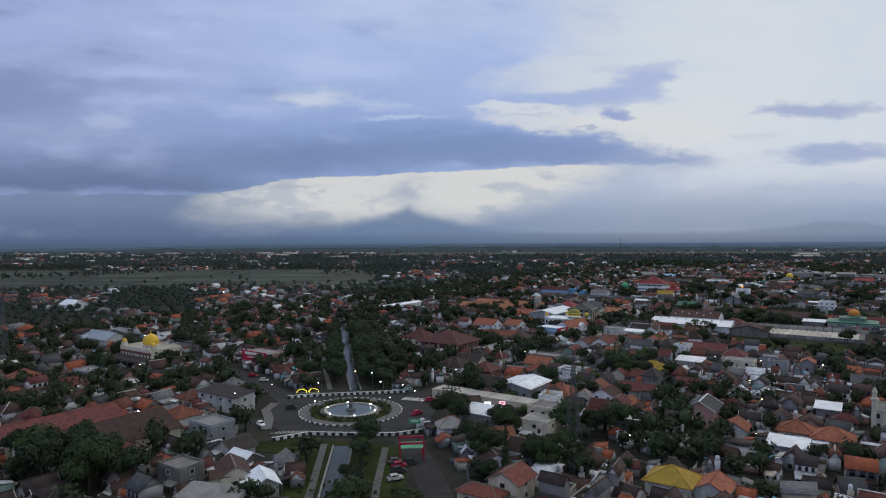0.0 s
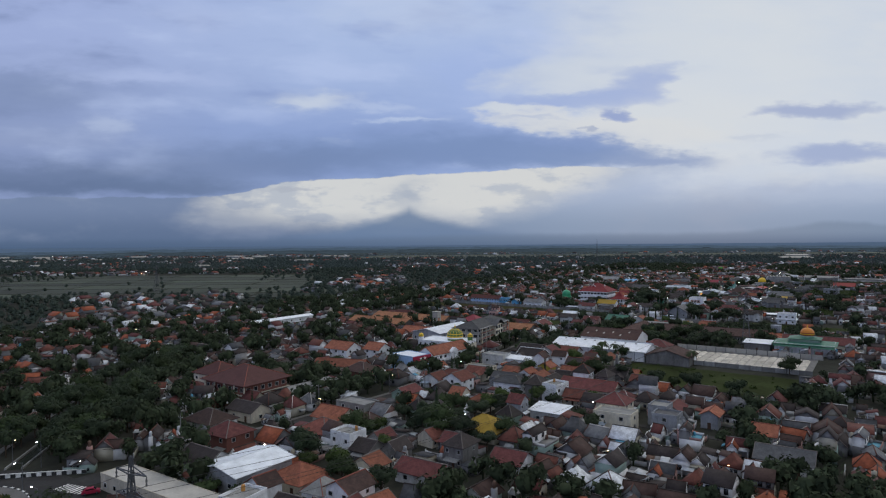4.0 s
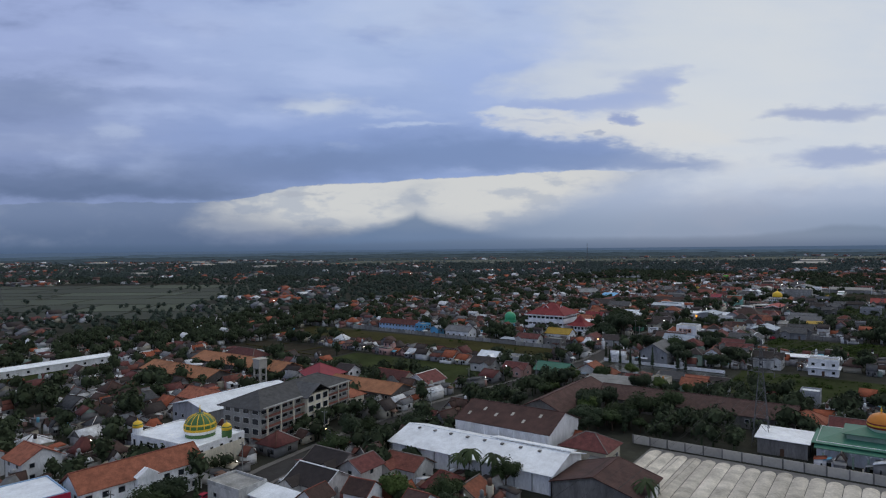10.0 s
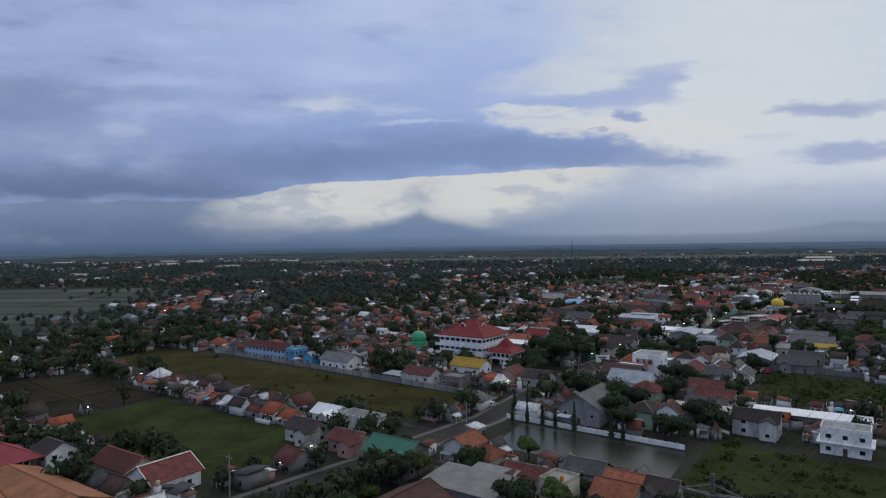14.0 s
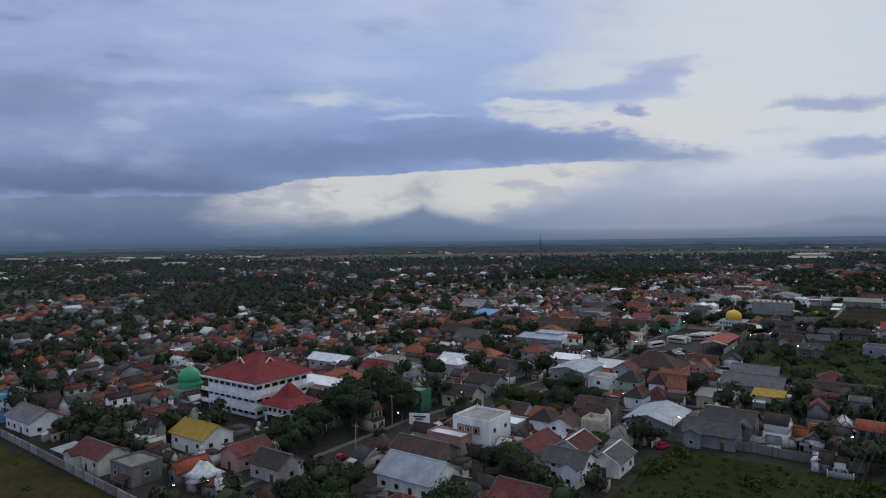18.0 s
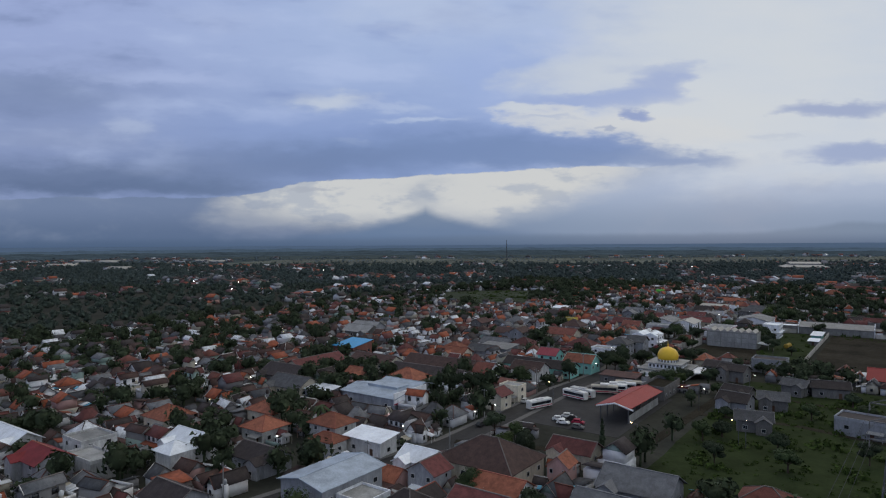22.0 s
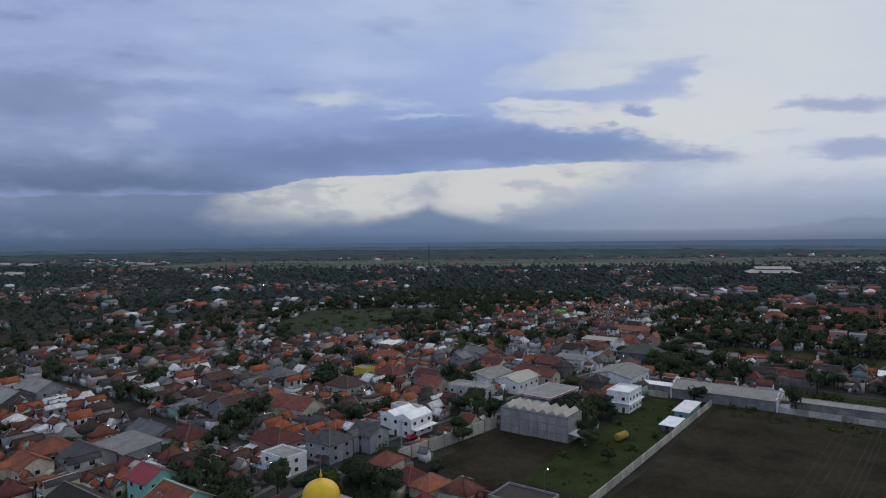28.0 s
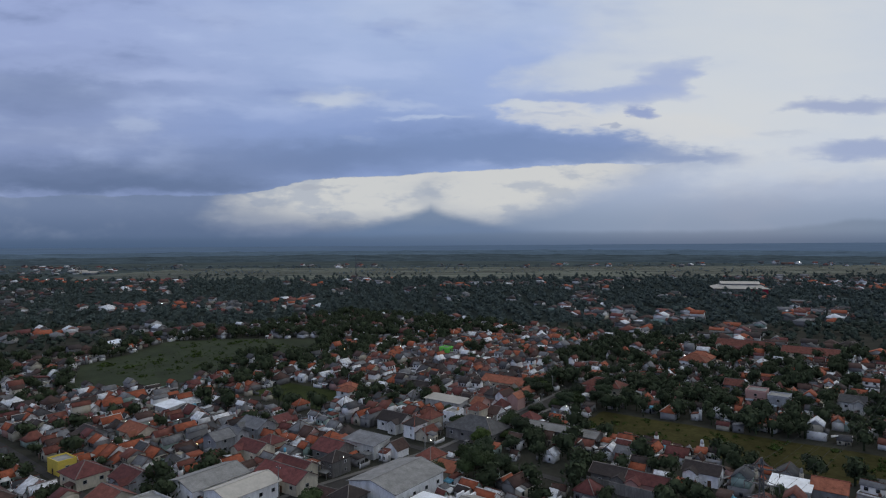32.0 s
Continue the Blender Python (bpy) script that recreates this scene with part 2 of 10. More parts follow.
sun = new("sun", bpy.data.lights.new("sun", "SUN"))
sun.data.energy, sun.data.angle, sun.data.color = 0.5, radians(40), (1.0, 0.88, 0.74)
az = radians(-12.0)
sun.matrix_world = look((math.sin(az) * 300, math.cos(az) * 300 + 600, 300), (0, 600, 0))

# ---- materials ----
def material(name, colour, rough=0.85, metal=0.0, vary=0.25, spot=0.3, scale=0.6, bump=0.3, ramp=None, island=False, stretch=None, waves=None, spec=0.35, leafy=0.0):
    """Base colour with patches, fine grain, streaks and bump at real size. vary: spread from piece to piece. ramp: colours picked piece by piece."""
    m = bpy.data.materials.new(name)
    m.use_nodes = True
    t = m.node_tree
    b = t.nodes["Principled BSDF"]
    b.inputs["Roughness"].default_value, b.inputs["Metallic"].default_value = rough, metal
    b.inputs["Specular IOR Level"].default_value = spec
    tc = t.nodes.new("ShaderNodeTexCoord")
    vec = tc.outputs["Object"]
    if stretch:
        mp = t.nodes.new("ShaderNodeMapping")
        mp.inputs["Scale"].default_value = stretch
        t.links.new(vec, mp.inputs["Vector"])
        vec = mp.outputs[0]
    if island:
        rnd = t.nodes.new("ShaderNodeNewGeometry").outputs["Random Per Island"]
    else:
        rnd = t.nodes.new("ShaderNodeObjectInfo").outputs["Random"]

    def noise_at(s, detail):
        n = t.nodes.new("ShaderNodeTexNoise")
        n.noise_dimensions = "4D"
        t.links.new(vec, n.inputs["Vector"])
        mw = t.nodes.new("ShaderNodeMath")
        mw.operation = "MULTIPLY"
        t.links.new(rnd, mw.inputs[0])
        mw.inputs[1].default_value = 40.0
        t.links.new(mw.outputs[0], n.inputs["W"])
        n.inputs["Scale"].default_value, n.inputs["Detail"].default_value = s, detail
        n.inputs["Roughness"].default_value = 0.65
        return n.outputs["Fac"]

    if ramp:
        r = t.nodes.new("ShaderNodeValToRGB")
        r.color_ramp.interpolation = "CONSTANT"
        while len(r.color_ramp.elements) < len(ramp):
            r.color_ramp.elements.new(0.5)
        for e, (p, c) in zip(r.color_ramp.elements, ramp):
            e.position, e.color = p, (*c, 1)
        t.links.new(rnd, r.inputs[0])
        base = r.outputs[0]
    else:
        rgb = t.nodes.new("ShaderNodeRGB")
        rgb.outputs[0].default_value = (*colour, 1)
        base = rgb.outputs[0]

    def scaled(col, fac, lo, hi):
        mr = t.nodes.new("ShaderNodeMapRange")
        t.links.new(fac, mr.inputs[0])
        for i, v in enumerate((0.0, 1.0, lo, hi), 1):
            mr.inputs[i].default_value = v
        mx = t.nodes.new("ShaderNodeMix")
        mx.data_type, mx.blend_type = "RGBA", "MULTIPLY"
        mx.inputs[0].default_value = 1.0
        t.links.new(col, mx.inputs[6])
        cc = t.nodes.new("ShaderNodeCombineColor")
        for i in range(3):
            t.links.new(mr.outputs[0], cc.inputs[i])
        t.links.new(cc.outputs[0], mx.inputs[7])
        return mx.outputs[2]

    big, small = noise_at(scale, 5.0), noise_at(scale * 9, 3.0)
    col = scaled(base, rnd, 1 - vary, 1 + vary)
    col = scaled(col, big, 1 - 2 * spot, 1 + 2 * spot)
    col = scaled(col, small, 1 - spot, 1 + spot)
    h = small
    if waves:
        w = t.nodes.new("ShaderNodeTexWave")
        w.bands_direction = waves[0]
        w.inputs["Scale"].default_value = waves[1]
        w.inputs["Distortion"].default_value = 0.4
        t.links.new(tc.outputs["Object"], w.inputs["Vector"])
        col = scaled(col, w.outputs["Fac"], 1 - waves[2], 1 + waves[2])
        h = w.outputs["Fac"]
    t.links.new(col, b.inputs["Base Color"])
    if leafy:
        # leaf sprays turn mostly to the sky
        ge = t.nodes.new("ShaderNodeNewGeometry")
        vs = t.nodes.new("ShaderNodeVectorMath")
        vs.operation = "SCALE"
        t.links.new(ge.outputs["Normal"], vs.inputs[0])
        vs.inputs["Scale"].default_value = 1 - leafy
        va = t.nodes.new("ShaderNodeVectorMath")
        t.links.new(vs.outputs[0], va.inputs[0])
        va.inputs[1].default_value = (0, 0, leafy)
        vn = t.nodes.new("ShaderNodeVectorMath")
        vn.operation = "NORMALIZE"
        t.links.new(va.outputs[0], vn.inputs[0])
        t.links.new(vn.outputs[0], b.inputs["Normal"])
    if bump:
        bp = t.nodes.new("ShaderNodeBump")
        bp.inputs["Strength"].default_value, bp.inputs["Distance"].default_value = bump, 0.05
        t.links.new(h, bp.inputs["Height"])
        t.links.new(bp.outputs[0], b.inputs["Normal"])
    return m


def glowing(name, colour, strength):
    m = bpy.data.materials.new(name)
    m.use_nodes = True
    b = m.node_tree.nodes["Principled BSDF"]
    b.inputs["Base Color"].default_value = (*colour, 1)
    b.inputs["Emission Color"].default_value = (*colour, 1)
    b.inputs["Emission Strength"].default_value = strength
    return m


TERRA, TERRA2, REDB, BROWN, DARKB, GREY, DKGREY, PALE = (0.34, 0.094, 0.046), (0.16, 0.056, 0.042), (0.12, 0.038, 0.036), (0.066, 0.038, 0.033), (0.036, 0.028, 0.028), (0.13, 0.135, 0.145), (0.05, 0.053, 0.06), (0.52, 0.54, 0.57)
MAT = {
    "ground": material("ground", (0.044, 0.045, 0.037), 0.95, vary=0, spot=0.42, scale=0.05, bump=0.6, spec=0.03),
    "asphalt": material("asphalt", (0.038, 0.037, 0.037), 0.85, spec=0.2, vary=0, spot=0.4, scale=0.12),
    "paving": material("paving", (0.15, 0.145, 0.14), 0.85, spot=0.2, scale=0.3),
    "bedding": material("pale_concrete_beds", (0.54, 0.5, 0.43), 0.9, vary=0.15, spot=0.48, scale=0.22),
    "palegrey": material("pale_grey_sheet", (0.27, 0.265, 0.25), 0.7, vary=0.1, spot=0.35, scale=0.25, waves=("X", 2.0, 0.08)),
    "concrete": material("concrete", (0.25, 0.25, 0.24), 0.85, spot=0.45, scale=0.25, stretch=(1, 1, 0.5)),
    "slab": material("slab", (0.42, 0.4, 0.36), 0.85, vary=0.12, spot=0.22, scale=0.15),
    "stained": material("stained", (0.16, 0.155, 0.15), 0.9, spot=0.5, scale=0.45, stretch=(1, 1, 0.3)),
    "kerb_white": material("kerb_white", (0.75, 0.75, 0.72), 0.7),
    "kerb_black": material("kerb_black", (0.03, 0.03, 0.03), 0.7),
    "white": material("white_plaster", (0.8, 0.81, 0.83), 0.8, spot=0.3, scale=0.4, stretch=(1, 1, 0.35), vary=0.08),
    "offwhite": material("dirty_white_plaster", (0.55, 0.55, 0.54), 0.85, spot=0.46, scale=0.4, stretch=(1, 1, 0.3)),
    "cream": material("cream_plaster", (0.58, 0.53, 0.43), 0.85, spot=0.36, scale=0.4, stretch=(1, 1, 0.35)),
    "greywall": material("grey_plaster", (0.28, 0.29, 0.31), 0.85, spot=0.42, scale=0.4, stretch=(1, 1, 0.35)),
    "pinkwall": material("pink_plaster", (0.45, 0.28, 0.25), 0.85, spot=0.18, scale=0.4, stretch=(1, 1, 0.35)),
    "greenwall": material("green_plaster", (0.3, 0.4, 0.33), 0.85, spot=0.18, scale=0.4, stretch=(1, 1, 0.35)),
    "bluewall": material("blue_plaster", (0.34, 0.5, 0.72), 0.8, spot=0.12, scale=0.4, stretch=(1, 1, 0.35)),
    "skyblue": material("sky_blue_paint", (0.12, 0.4, 0.68), 0.7, spot=0.12),
    "tealwall": material("teal_plaster", (0.26, 0.55, 0.5), 0.8, spot=0.14, scale=0.4, stretch=(1, 1, 0.35)),
    "redwall": material("red_brick_cladding", (0.22, 0.09, 0.07), 0.85, spot=0.2),
    "limewall": material("lime_green_plaster", (0.18, 0.62, 0.1), 0.8, spot=0.12),
    "yellowwall": material("yellow_plaster", (0.55, 0.42, 0.08), 0.8, spot=0.14),
    "signred": material("red_panel", (0.42, 0.02, 0.06), 0.6, spot=0.1, bump=0),
    "terracotta": material("terracotta_tiles", (0.255, 0.09, 0.053), 0.85, vary=0.3, spot=0.48, scale=0.7, waves=("Z", 4.0, 0.1)),
    "terracotta_old": material("weathered_terracotta_tiles", TERRA2, 0.9, vary=0.3, spot=0.48, scale=0.7, waves=("Z", 4.0, 0.1)),
    "redtile": material("red_brown_tiles", REDB, 0.85, vary=0.3, spot=0.48, scale=0.7, waves=("Z", 4.0, 0.1)),
    "browntile": material("brown_tiles", BROWN, 0.85, vary=0.3, spot=0.48, scale=0.7, waves=("Z", 4.0, 0.1)),
    "darktile": material("dark_tiles", DARKB, 0.8, vary=0.3, spot=0.48, scale=0.7, waves=("Z", 4.0, 0.1)),
    "greytile": material("grey_tiles", (0.075, 0.077, 0.082), 0.8, vary=0.25, spot=0.48, scale=0.7, waves=("Z", 4.0, 0.1)),
    "greyroof": material("grey_sheet", GREY, 0.65, vary=0.2, spot=0.48, scale=0.4, waves=("X", 2.0, 0.08)),
    "asbestos": material("fibre_cement_sheet", (0.24, 0.24, 0.235), 0.9, vary=0.15, spot=0.35, scale=0.3, waves=("X", 1.6, 0.14)),
    "whitemetal": material("white_sheet_metal", (0.8, 0.84, 0.88), 0.45, vary=0.1, spot=0.24, scale=0.3, waves=("X", 1.2, 0.05)),
    "paleblue": material("pale_blue_sheet_metal", (0.33, 0.385, 0.45), 0.55, vary=0.12, spot=0.36, scale=0.3, waves=("X", 1.2, 0.06)),
    "redmetal": material("red_sheet_metal", (0.3, 0.052, 0.045), 0.7, vary=0.05, spot=0.14, scale=0.25, waves=("X", 1.2, 0.05)),
    "bluemetal": material("blue_sheet_metal", (0.06, 0.33, 0.62), 0.5, vary=0.1, spot=0.12, scale=0.2, waves=("X", 1.2, 0.06)),
    "greenmetal": material("green_sheet_metal", (0.04, 0.16, 0.11), 0.55, vary=0.1, spot=0.2, scale=0.2, waves=("X", 1.2, 0.06)),
    "yellowtile": material("yellow_tiles", (0.38, 0.25, 0.04), 0.85, vary=0.1, spot=0.3, scale=0.5, waves=("Z", 4.0, 0.1)),
    "maroon": material("maroon_tiles", (0.2, 0.028, 0.032), 0.8, vary=0.1, spot=0.35, scale=0.4, waves=("Z", 4.0, 0.08)),
    "brownsheet": material("rusty_brown_sheet", (0.075, 0.037, 0.032), 0.85, vary=0.15, spot=0.5, scale=0.35, waves=("X", 1.4, 0.1)),
    "orangesheet": material("faded_orange_tiles", (0.34, 0.15, 0.075), 0.85, vary=0.1, spot=0.4, scale=0.3, waves=("Z", 4.0, 0.1)),
    "pinktile": material("crimson_tiles", (0.26, 0.05, 0.065), 0.8, vary=0.1, spot=0.18, scale=0.3, waves=("Z", 4.0, 0.1)),
    "ridge": material("mortar_ridge", (0.17, 0.15, 0.14), 0.9, spot=0.3),
    "ridge_red": material("clay_ridge", (0.24, 0.08, 0.055), 0.9, spot=0.3),
    "glass": material("window_glass", (0.02, 0.024, 0.03), 0.12, vary=0.4, spot=0.1, bump=0, spec=0.6),
    "frame": material("window_frame", (0.5, 0.5, 0.5), 0.6, bump=0),
    "wood": material("dark_wood", (0.1, 0.055, 0.035), 0.7, vary=0.2),
    "steel": material("galvanised_steel", (0.13, 0.135, 0.145), 0.55, 0.5, vary=0.05, spot=0.15, bump=0),
    "gold": material("golden_dome_paint", (0.78, 0.5, 0.04), 0.4, 0.1, vary=0.03, spot=0.12, scale=0.6, bump=0.1),
    "orangedome": material("orange_dome_tiles", (0.62, 0.22, 0.03), 0.45, vary=0.03, spot=0.12, bump=0.1),
    "greendome": material("green_dome_paint", (0.05, 0.36, 0.18), 0.4, vary=0.03, spot=0.12, bump=0.1),
    "deepgreen": material("deep_green_dome_tiles", (0.035, 0.12, 0.05), 0.45, vary=0.03, spot=0.2, bump=0.1),
    "olive": material("olive_green_dome_tiles", (0.07, 0.16, 0.05), 0.45, vary=0.03, spot=0.14, bump=0.1),
    "water": material("still_water", (0.03, 0.035, 0.028), 0.25, vary=0, spot=0.15, scale=0.1, bump=0.05, spec=0.15),
    "poolwater": material("pool_water", (0.05, 0.075, 0.075), 0.3, vary=0, spot=0.15, scale=0.3, bump=0.03, spec=0.5),
    "rubber": material("tyre_rubber", (0.02, 0.02, 0.02), 0.8, bump=0),
    "tank": material("water_tank_plastic", (0.42, 0.2, 0.05), 0.5, vary=0.3),
    "grass": material("short_grass", (0.034, 0.044, 0.016), 0.95, vary=0.1, spot=0.5, scale=0.06, bump=0.6, spec=0.03),
    "drygrass": material("dry_grass", (0.046, 0.043, 0.016), 0.95, vary=0.1, spot=0.6, scale=0.05, bump=0.6, spec=0.03),
    "lush": material("lush_grass", (0.034, 0.047, 0.019), 0.95, vary=0.1, spot=0.4, scale=0.1, bump=0.6, spec=0.03),
    "soil": material("ploughed_soil", (0.034, 0.03, 0.022), 0.95, vary=0.1, spot=0.55, scale=0.06, bump=0.6, spec=0.03, waves=("Y", 0.5, 0.12)),
    "paddy": material("far_paddy", (0.085, 0.092, 0.05), 0.95, vary=0.25, spot=0.25, scale=0.01, bump=0),
    "meadow": material("dark_meadow_grass", (0.036, 0.047, 0.025), 0.95, vary=0, spot=0.45, scale=0.05, bump=0.2, spec=0.1),
    # darkened to the tone of shaded crowns, tree shade put into the colour
    "underwood": material("shade_toned_undergrowth", (0.032, 0.041, 0.039), 0.95, vary=0, spot=0.4, scale=0.03, bump=0, spec=0.0),
    "hazed_farfield": material("hazed_garden_land", (0.07, 0.088, 0.088), 0.95, vary=0, spot=0.35, scale=0.01, bump=0, spec=0.0),
    "ridge_mix": material("mixed_ridges", (0.2, 0.17, 0.15), 0.9, vary=0.3, spot=0.3, island=True, ramp=((0.0, (0.14, 0.06, 0.045)), (0.35, (0.05, 0.038, 0.034)), (0.7, (0.17, 0.15, 0.14)), (0.9, (0.5, 0.48, 0.46)))),
    "sheet_mix": material("mixed_lean_to_sheets", GREY, 0.75, vary=0.2, spot=0.25, island=True, ramp=((0.0, (0.72, 0.75, 0.78)), (0.3, (0.34, 0.35, 0.36)), (0.45, (0.13, 0.075, 0.055)), (0.6, (0.2, 0.2, 0.2)), (0.78, DARKB), (0.9, (0.1, 0.3, 0.42)), (0.94, (0.4, 0.36, 0.28)))),
    "umbertile": material("umber_tiles", (0.085, 0.034, 0.032), 0.85, vary=0.1, spot=0.25, scale=0.5, waves=("Z", 4.0, 0.1)),
    "oldwall": material("weathered_wall_plaster", (0.42, 0.4, 0.36), 0.9, vary=0.3, spot=0.42, scale=0.35, stretch=(1, 1, 0.4)),
    # leaves out on the plain, lightened and blued with painted distance haze
    "hazed_plain_leaf": material("hazed_plain_leaves", (0.068, 0.089, 0.084), 0.95, vary=0.3, spot=0.25, scale=0.1, bump=0, island=True, spec=0.05, leafy=0.5),
    "bark": material("bark", (0.075, 0.055, 0.04), 0.95, stretch=(1, 1, 0.2)),
    "leaf": material("leaves", (0.036, 0.055, 0.021), 0.8, vary=0.3, spot=0.35, scale=0.5, bump=0, spec=0.2, leafy=0.45),
    "leaf_dark": material("dark_leaves", (0.03, 0.045, 0.023), 0.8, vary=0.3, spot=0.35, scale=0.5, bump=0, spec=0.2, leafy=0.45),
    "leaf_light": material("bright_leaves", (0.05, 0.075, 0.02), 0.8, vary=0.3, spot=0.35, scale=0.5, bump=0, spec=0.2, leafy=0.45),
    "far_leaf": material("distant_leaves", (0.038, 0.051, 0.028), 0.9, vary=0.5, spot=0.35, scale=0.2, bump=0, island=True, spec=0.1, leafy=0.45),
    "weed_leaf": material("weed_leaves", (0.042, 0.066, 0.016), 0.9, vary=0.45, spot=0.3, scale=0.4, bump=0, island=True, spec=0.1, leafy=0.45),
    # next two: haze mixed into the leaf colour, stronger for the farther
    "hazed_mid_leaf": material("hazed_village_leaves", (0.054, 0.071, 0.058), 0.95, vary=0.3, spot=0.25, scale=0.15, bump=0, island=True, spec=0.05, leafy=0.5),
    "hazed_far_leaf": material("hazed_woodland_leaves", (0.135, 0.18, 0.212), 0.95, vary=0.2, spot=0.14, scale=0.03, bump=0, island=True, spec=0.05, leafy=0.8),
    "far_wall": material("plaster_walls", (0.4, 0.4, 0.4), 0.85, vary=0.15, spot=0.15, island=True,
                         ramp=((0.0, (0.78, 0.78, 0.79)), (0.34, (0.3, 0.3, 0.31)), (0.45, (0.42, 0.39, 0.32)), (0.58, (0.17, 0.17, 0.175)), (0.85, (0.24, 0.32, 0.29)), (0.92, (0.36, 0.22, 0.2)))),
    "roofs_mixed": material("mixed_roofs", TERRA, 0.85, vary=0.22, spot=0.5, island=True, scale=0.7,
                            ramp=((0.0, TERRA), (0.09, TERRA2), (0.18, REDB), (0.29, BROWN), (0.5, DARKB), (0.74, GREY), (0.83, DKGREY), (0.94, PALE))),
    "roofs_red": material("clay_roofs", TERRA, 0.85, vary=0.25, spot=0.5, island=True, scale=0.7,
                          ramp=((0.0, TERRA), (0.23, TERRA2), (0.33, REDB), (0.42, BROWN), (0.54, DARKB), (0.68, DKGREY), (0.77, GREY), (0.89, PALE))),
    "roofs_dark": material("dark_roofs", BROWN, 0.85, vary=0.25, spot=0.5, island=True, scale=0.7,
                           ramp=((0.0, DARKB), (0.34, BROWN), (0.6, REDB), (0.68, TERRA2), (0.74, DKGREY), (0.86, GREY), (0.96, PALE))),
    "lamp": glowing("lamp_glow", (1.0, 0.93, 0.8), 14.0),
    "lamp_warm": glowing("warm_lamp_glow", (1.0, 0.68, 0.3), 12.0),
    "lamp_cool": glowing("cool_lamp_glow", (0.8, 0.9, 1.0), 14.0),
    "neon_yellow": glowing("yellow_tube_glow", (1.0, 0.8, 0.05), 3.0),
    "neon_orange": glowing("orange_sign_glow", (1.0, 0.35, 0.03), 3.0),
    "neon_white": glowing("white_sign_glow", (0.9, 0.95, 1.0), 1.6),
    "neon_pink": glowing("pink_sign_glow", (1.0, 0.5, 0.6), 1.2),
}

# ---- building kit ----
class Mesh:
    """Collects closed pieces into one mesh."""

    def __init__(self):
        self.v, self.f = [], []

    def add(self, verts, faces):
        n = len(self.v)
        self.v += [tuple(p) for p in verts]
        self.f += [tuple(i + n for i in q) for q in faces]
        return self

    def box(self, x0, y0, z0, x1, y1, z1):
        return self.add([(x0, y0, z0), (x1, y0, z0), (x1, y1, z0), (x0, y1, z0), (x0, y0, z1), (x1, y0, z1), (x1, y1, z1), (x0, y1, z1)],
                        [(3, 2, 1, 0), (4, 5, 6, 7), (0, 1, 5, 4), (1, 2, 6, 5), (2, 3, 7, 6), (3, 0, 4, 7)])

    def slab(self, top, thick):
        """A plate under the outline top (counter-clockwise from above)."""
        n = len(top)
        return self.add(list(top) + [(x, y, z - thick) for x, y, z in top],
                        [tuple(range(n)), tuple(range(2 * n - 1, n - 1, -1))] + [(i, i + n, (i + 1) % n + n, (i + 1) % n) for i in range(n)])

    def beam(self, a, b, w, h=None):
        """A square bar from a to b."""
        a, b, h = Vector(a), Vector(b), h or w
        d = (b - a).normalized()
        s = d.cross(Vector((0, 0, 1)))
        s = (s.normalized() if s.length > 1e-4 else Vector((1, 0, 0))) * (w / 2)
        u = s.cross(d).normalized() * (h / 2)
        q = [p + i * s + j * u for p in (a, b) for i, j in ((-1, -1), (1, -1), (1, 1), (-1, 1))]
        return self.add(q, [(0, 1, 2, 3), (7, 6, 5, 4), (0, 4, 5, 1), (1, 5, 6, 2), (2, 6, 7, 3), (3, 7, 4, 0)])

    def tube(self, points, r):
        """A square line through points, in one piece."""
        pts = [Vector(p) for p in points]
        v = []
        for i, p in enumerate(pts):
            d = (pts[min(i + 1, len(pts) - 1)] - pts[max(i - 1, 0)]).normalized()
            s = d.cross(Vector((0, 0, 1)))
            s = s.normalized() if s.length > 1e-4 else Vector((1, 0, 0))
            u = s.cross(d)
            v += [p + s * r, p + u * r, p - s * r, p - u * r]
        n = len(pts)
        return self.add(v, [(4 * k + i, 4 * k + (i + 1) % 4, 4 * k + 4 + (i + 1) % 4, 4 * k + 4 + i) for k in range(n - 1) for i in range(4)] + [(3, 2, 1, 0), (4 * n - 4, 4 * n - 3, 4 * n - 2, 4 * n - 1)])

    def lathe(self, profile, n=20, x=0.0, y=0.0, z=0.0):
        """Turns (radius, height) pairs round the z axis."""
        v, f = [], []
        for r, h in profile:
            v += [(x + r * math.cos(2 * math.pi * i / n), y + r * math.sin(2 * math.pi * i / n), z + h) for i in range(n)]
        for k in range(len(profile) - 1):
            f += [(k * n + i, k * n + (i + 1) % n, (k + 1) * n + (i + 1) % n, (k + 1) * n + i) for i in range(n)]
        f += [tuple(range(n - 1, -1, -1)), tuple(range((len(profile) - 1) * n, len(profile) * n))]
        return self.add(v, f)

    def data(self, name, mat, smooth=False):
        me = bpy.data.meshes.new(name)
        me.from_pydata(self.v, [], self.f)
        me.materials.append(MAT[mat] if isinstance(mat, str) else mat)
        if smooth:
            me.shade_smooth()
        return me


def part(name, mesh, mat, parent, label="", smooth=False, at=None):
    """ONE mesh object under a thing or under a part. mesh: a Mesh, or mesh data to be shared."""
    ob = new(name, mesh.data(name, mat, smooth) if isinstance(mesh, Mesh) else mesh)
    ob.parent = parent
    if at is not None:
        ob.matrix_basis = at
    if label:
        ob["label"] = label
    return ob


def thing(name, label, category, x=0.0, y=0.0, z=0.0, rot=0.0, group="", kind=""):
    ob = new(name)
    ob.empty_display_size = 0.5
    ob.matrix_basis = pose(x, y, z, 0, 0, rot)
    return tagged(ob, label, category, group, kind)


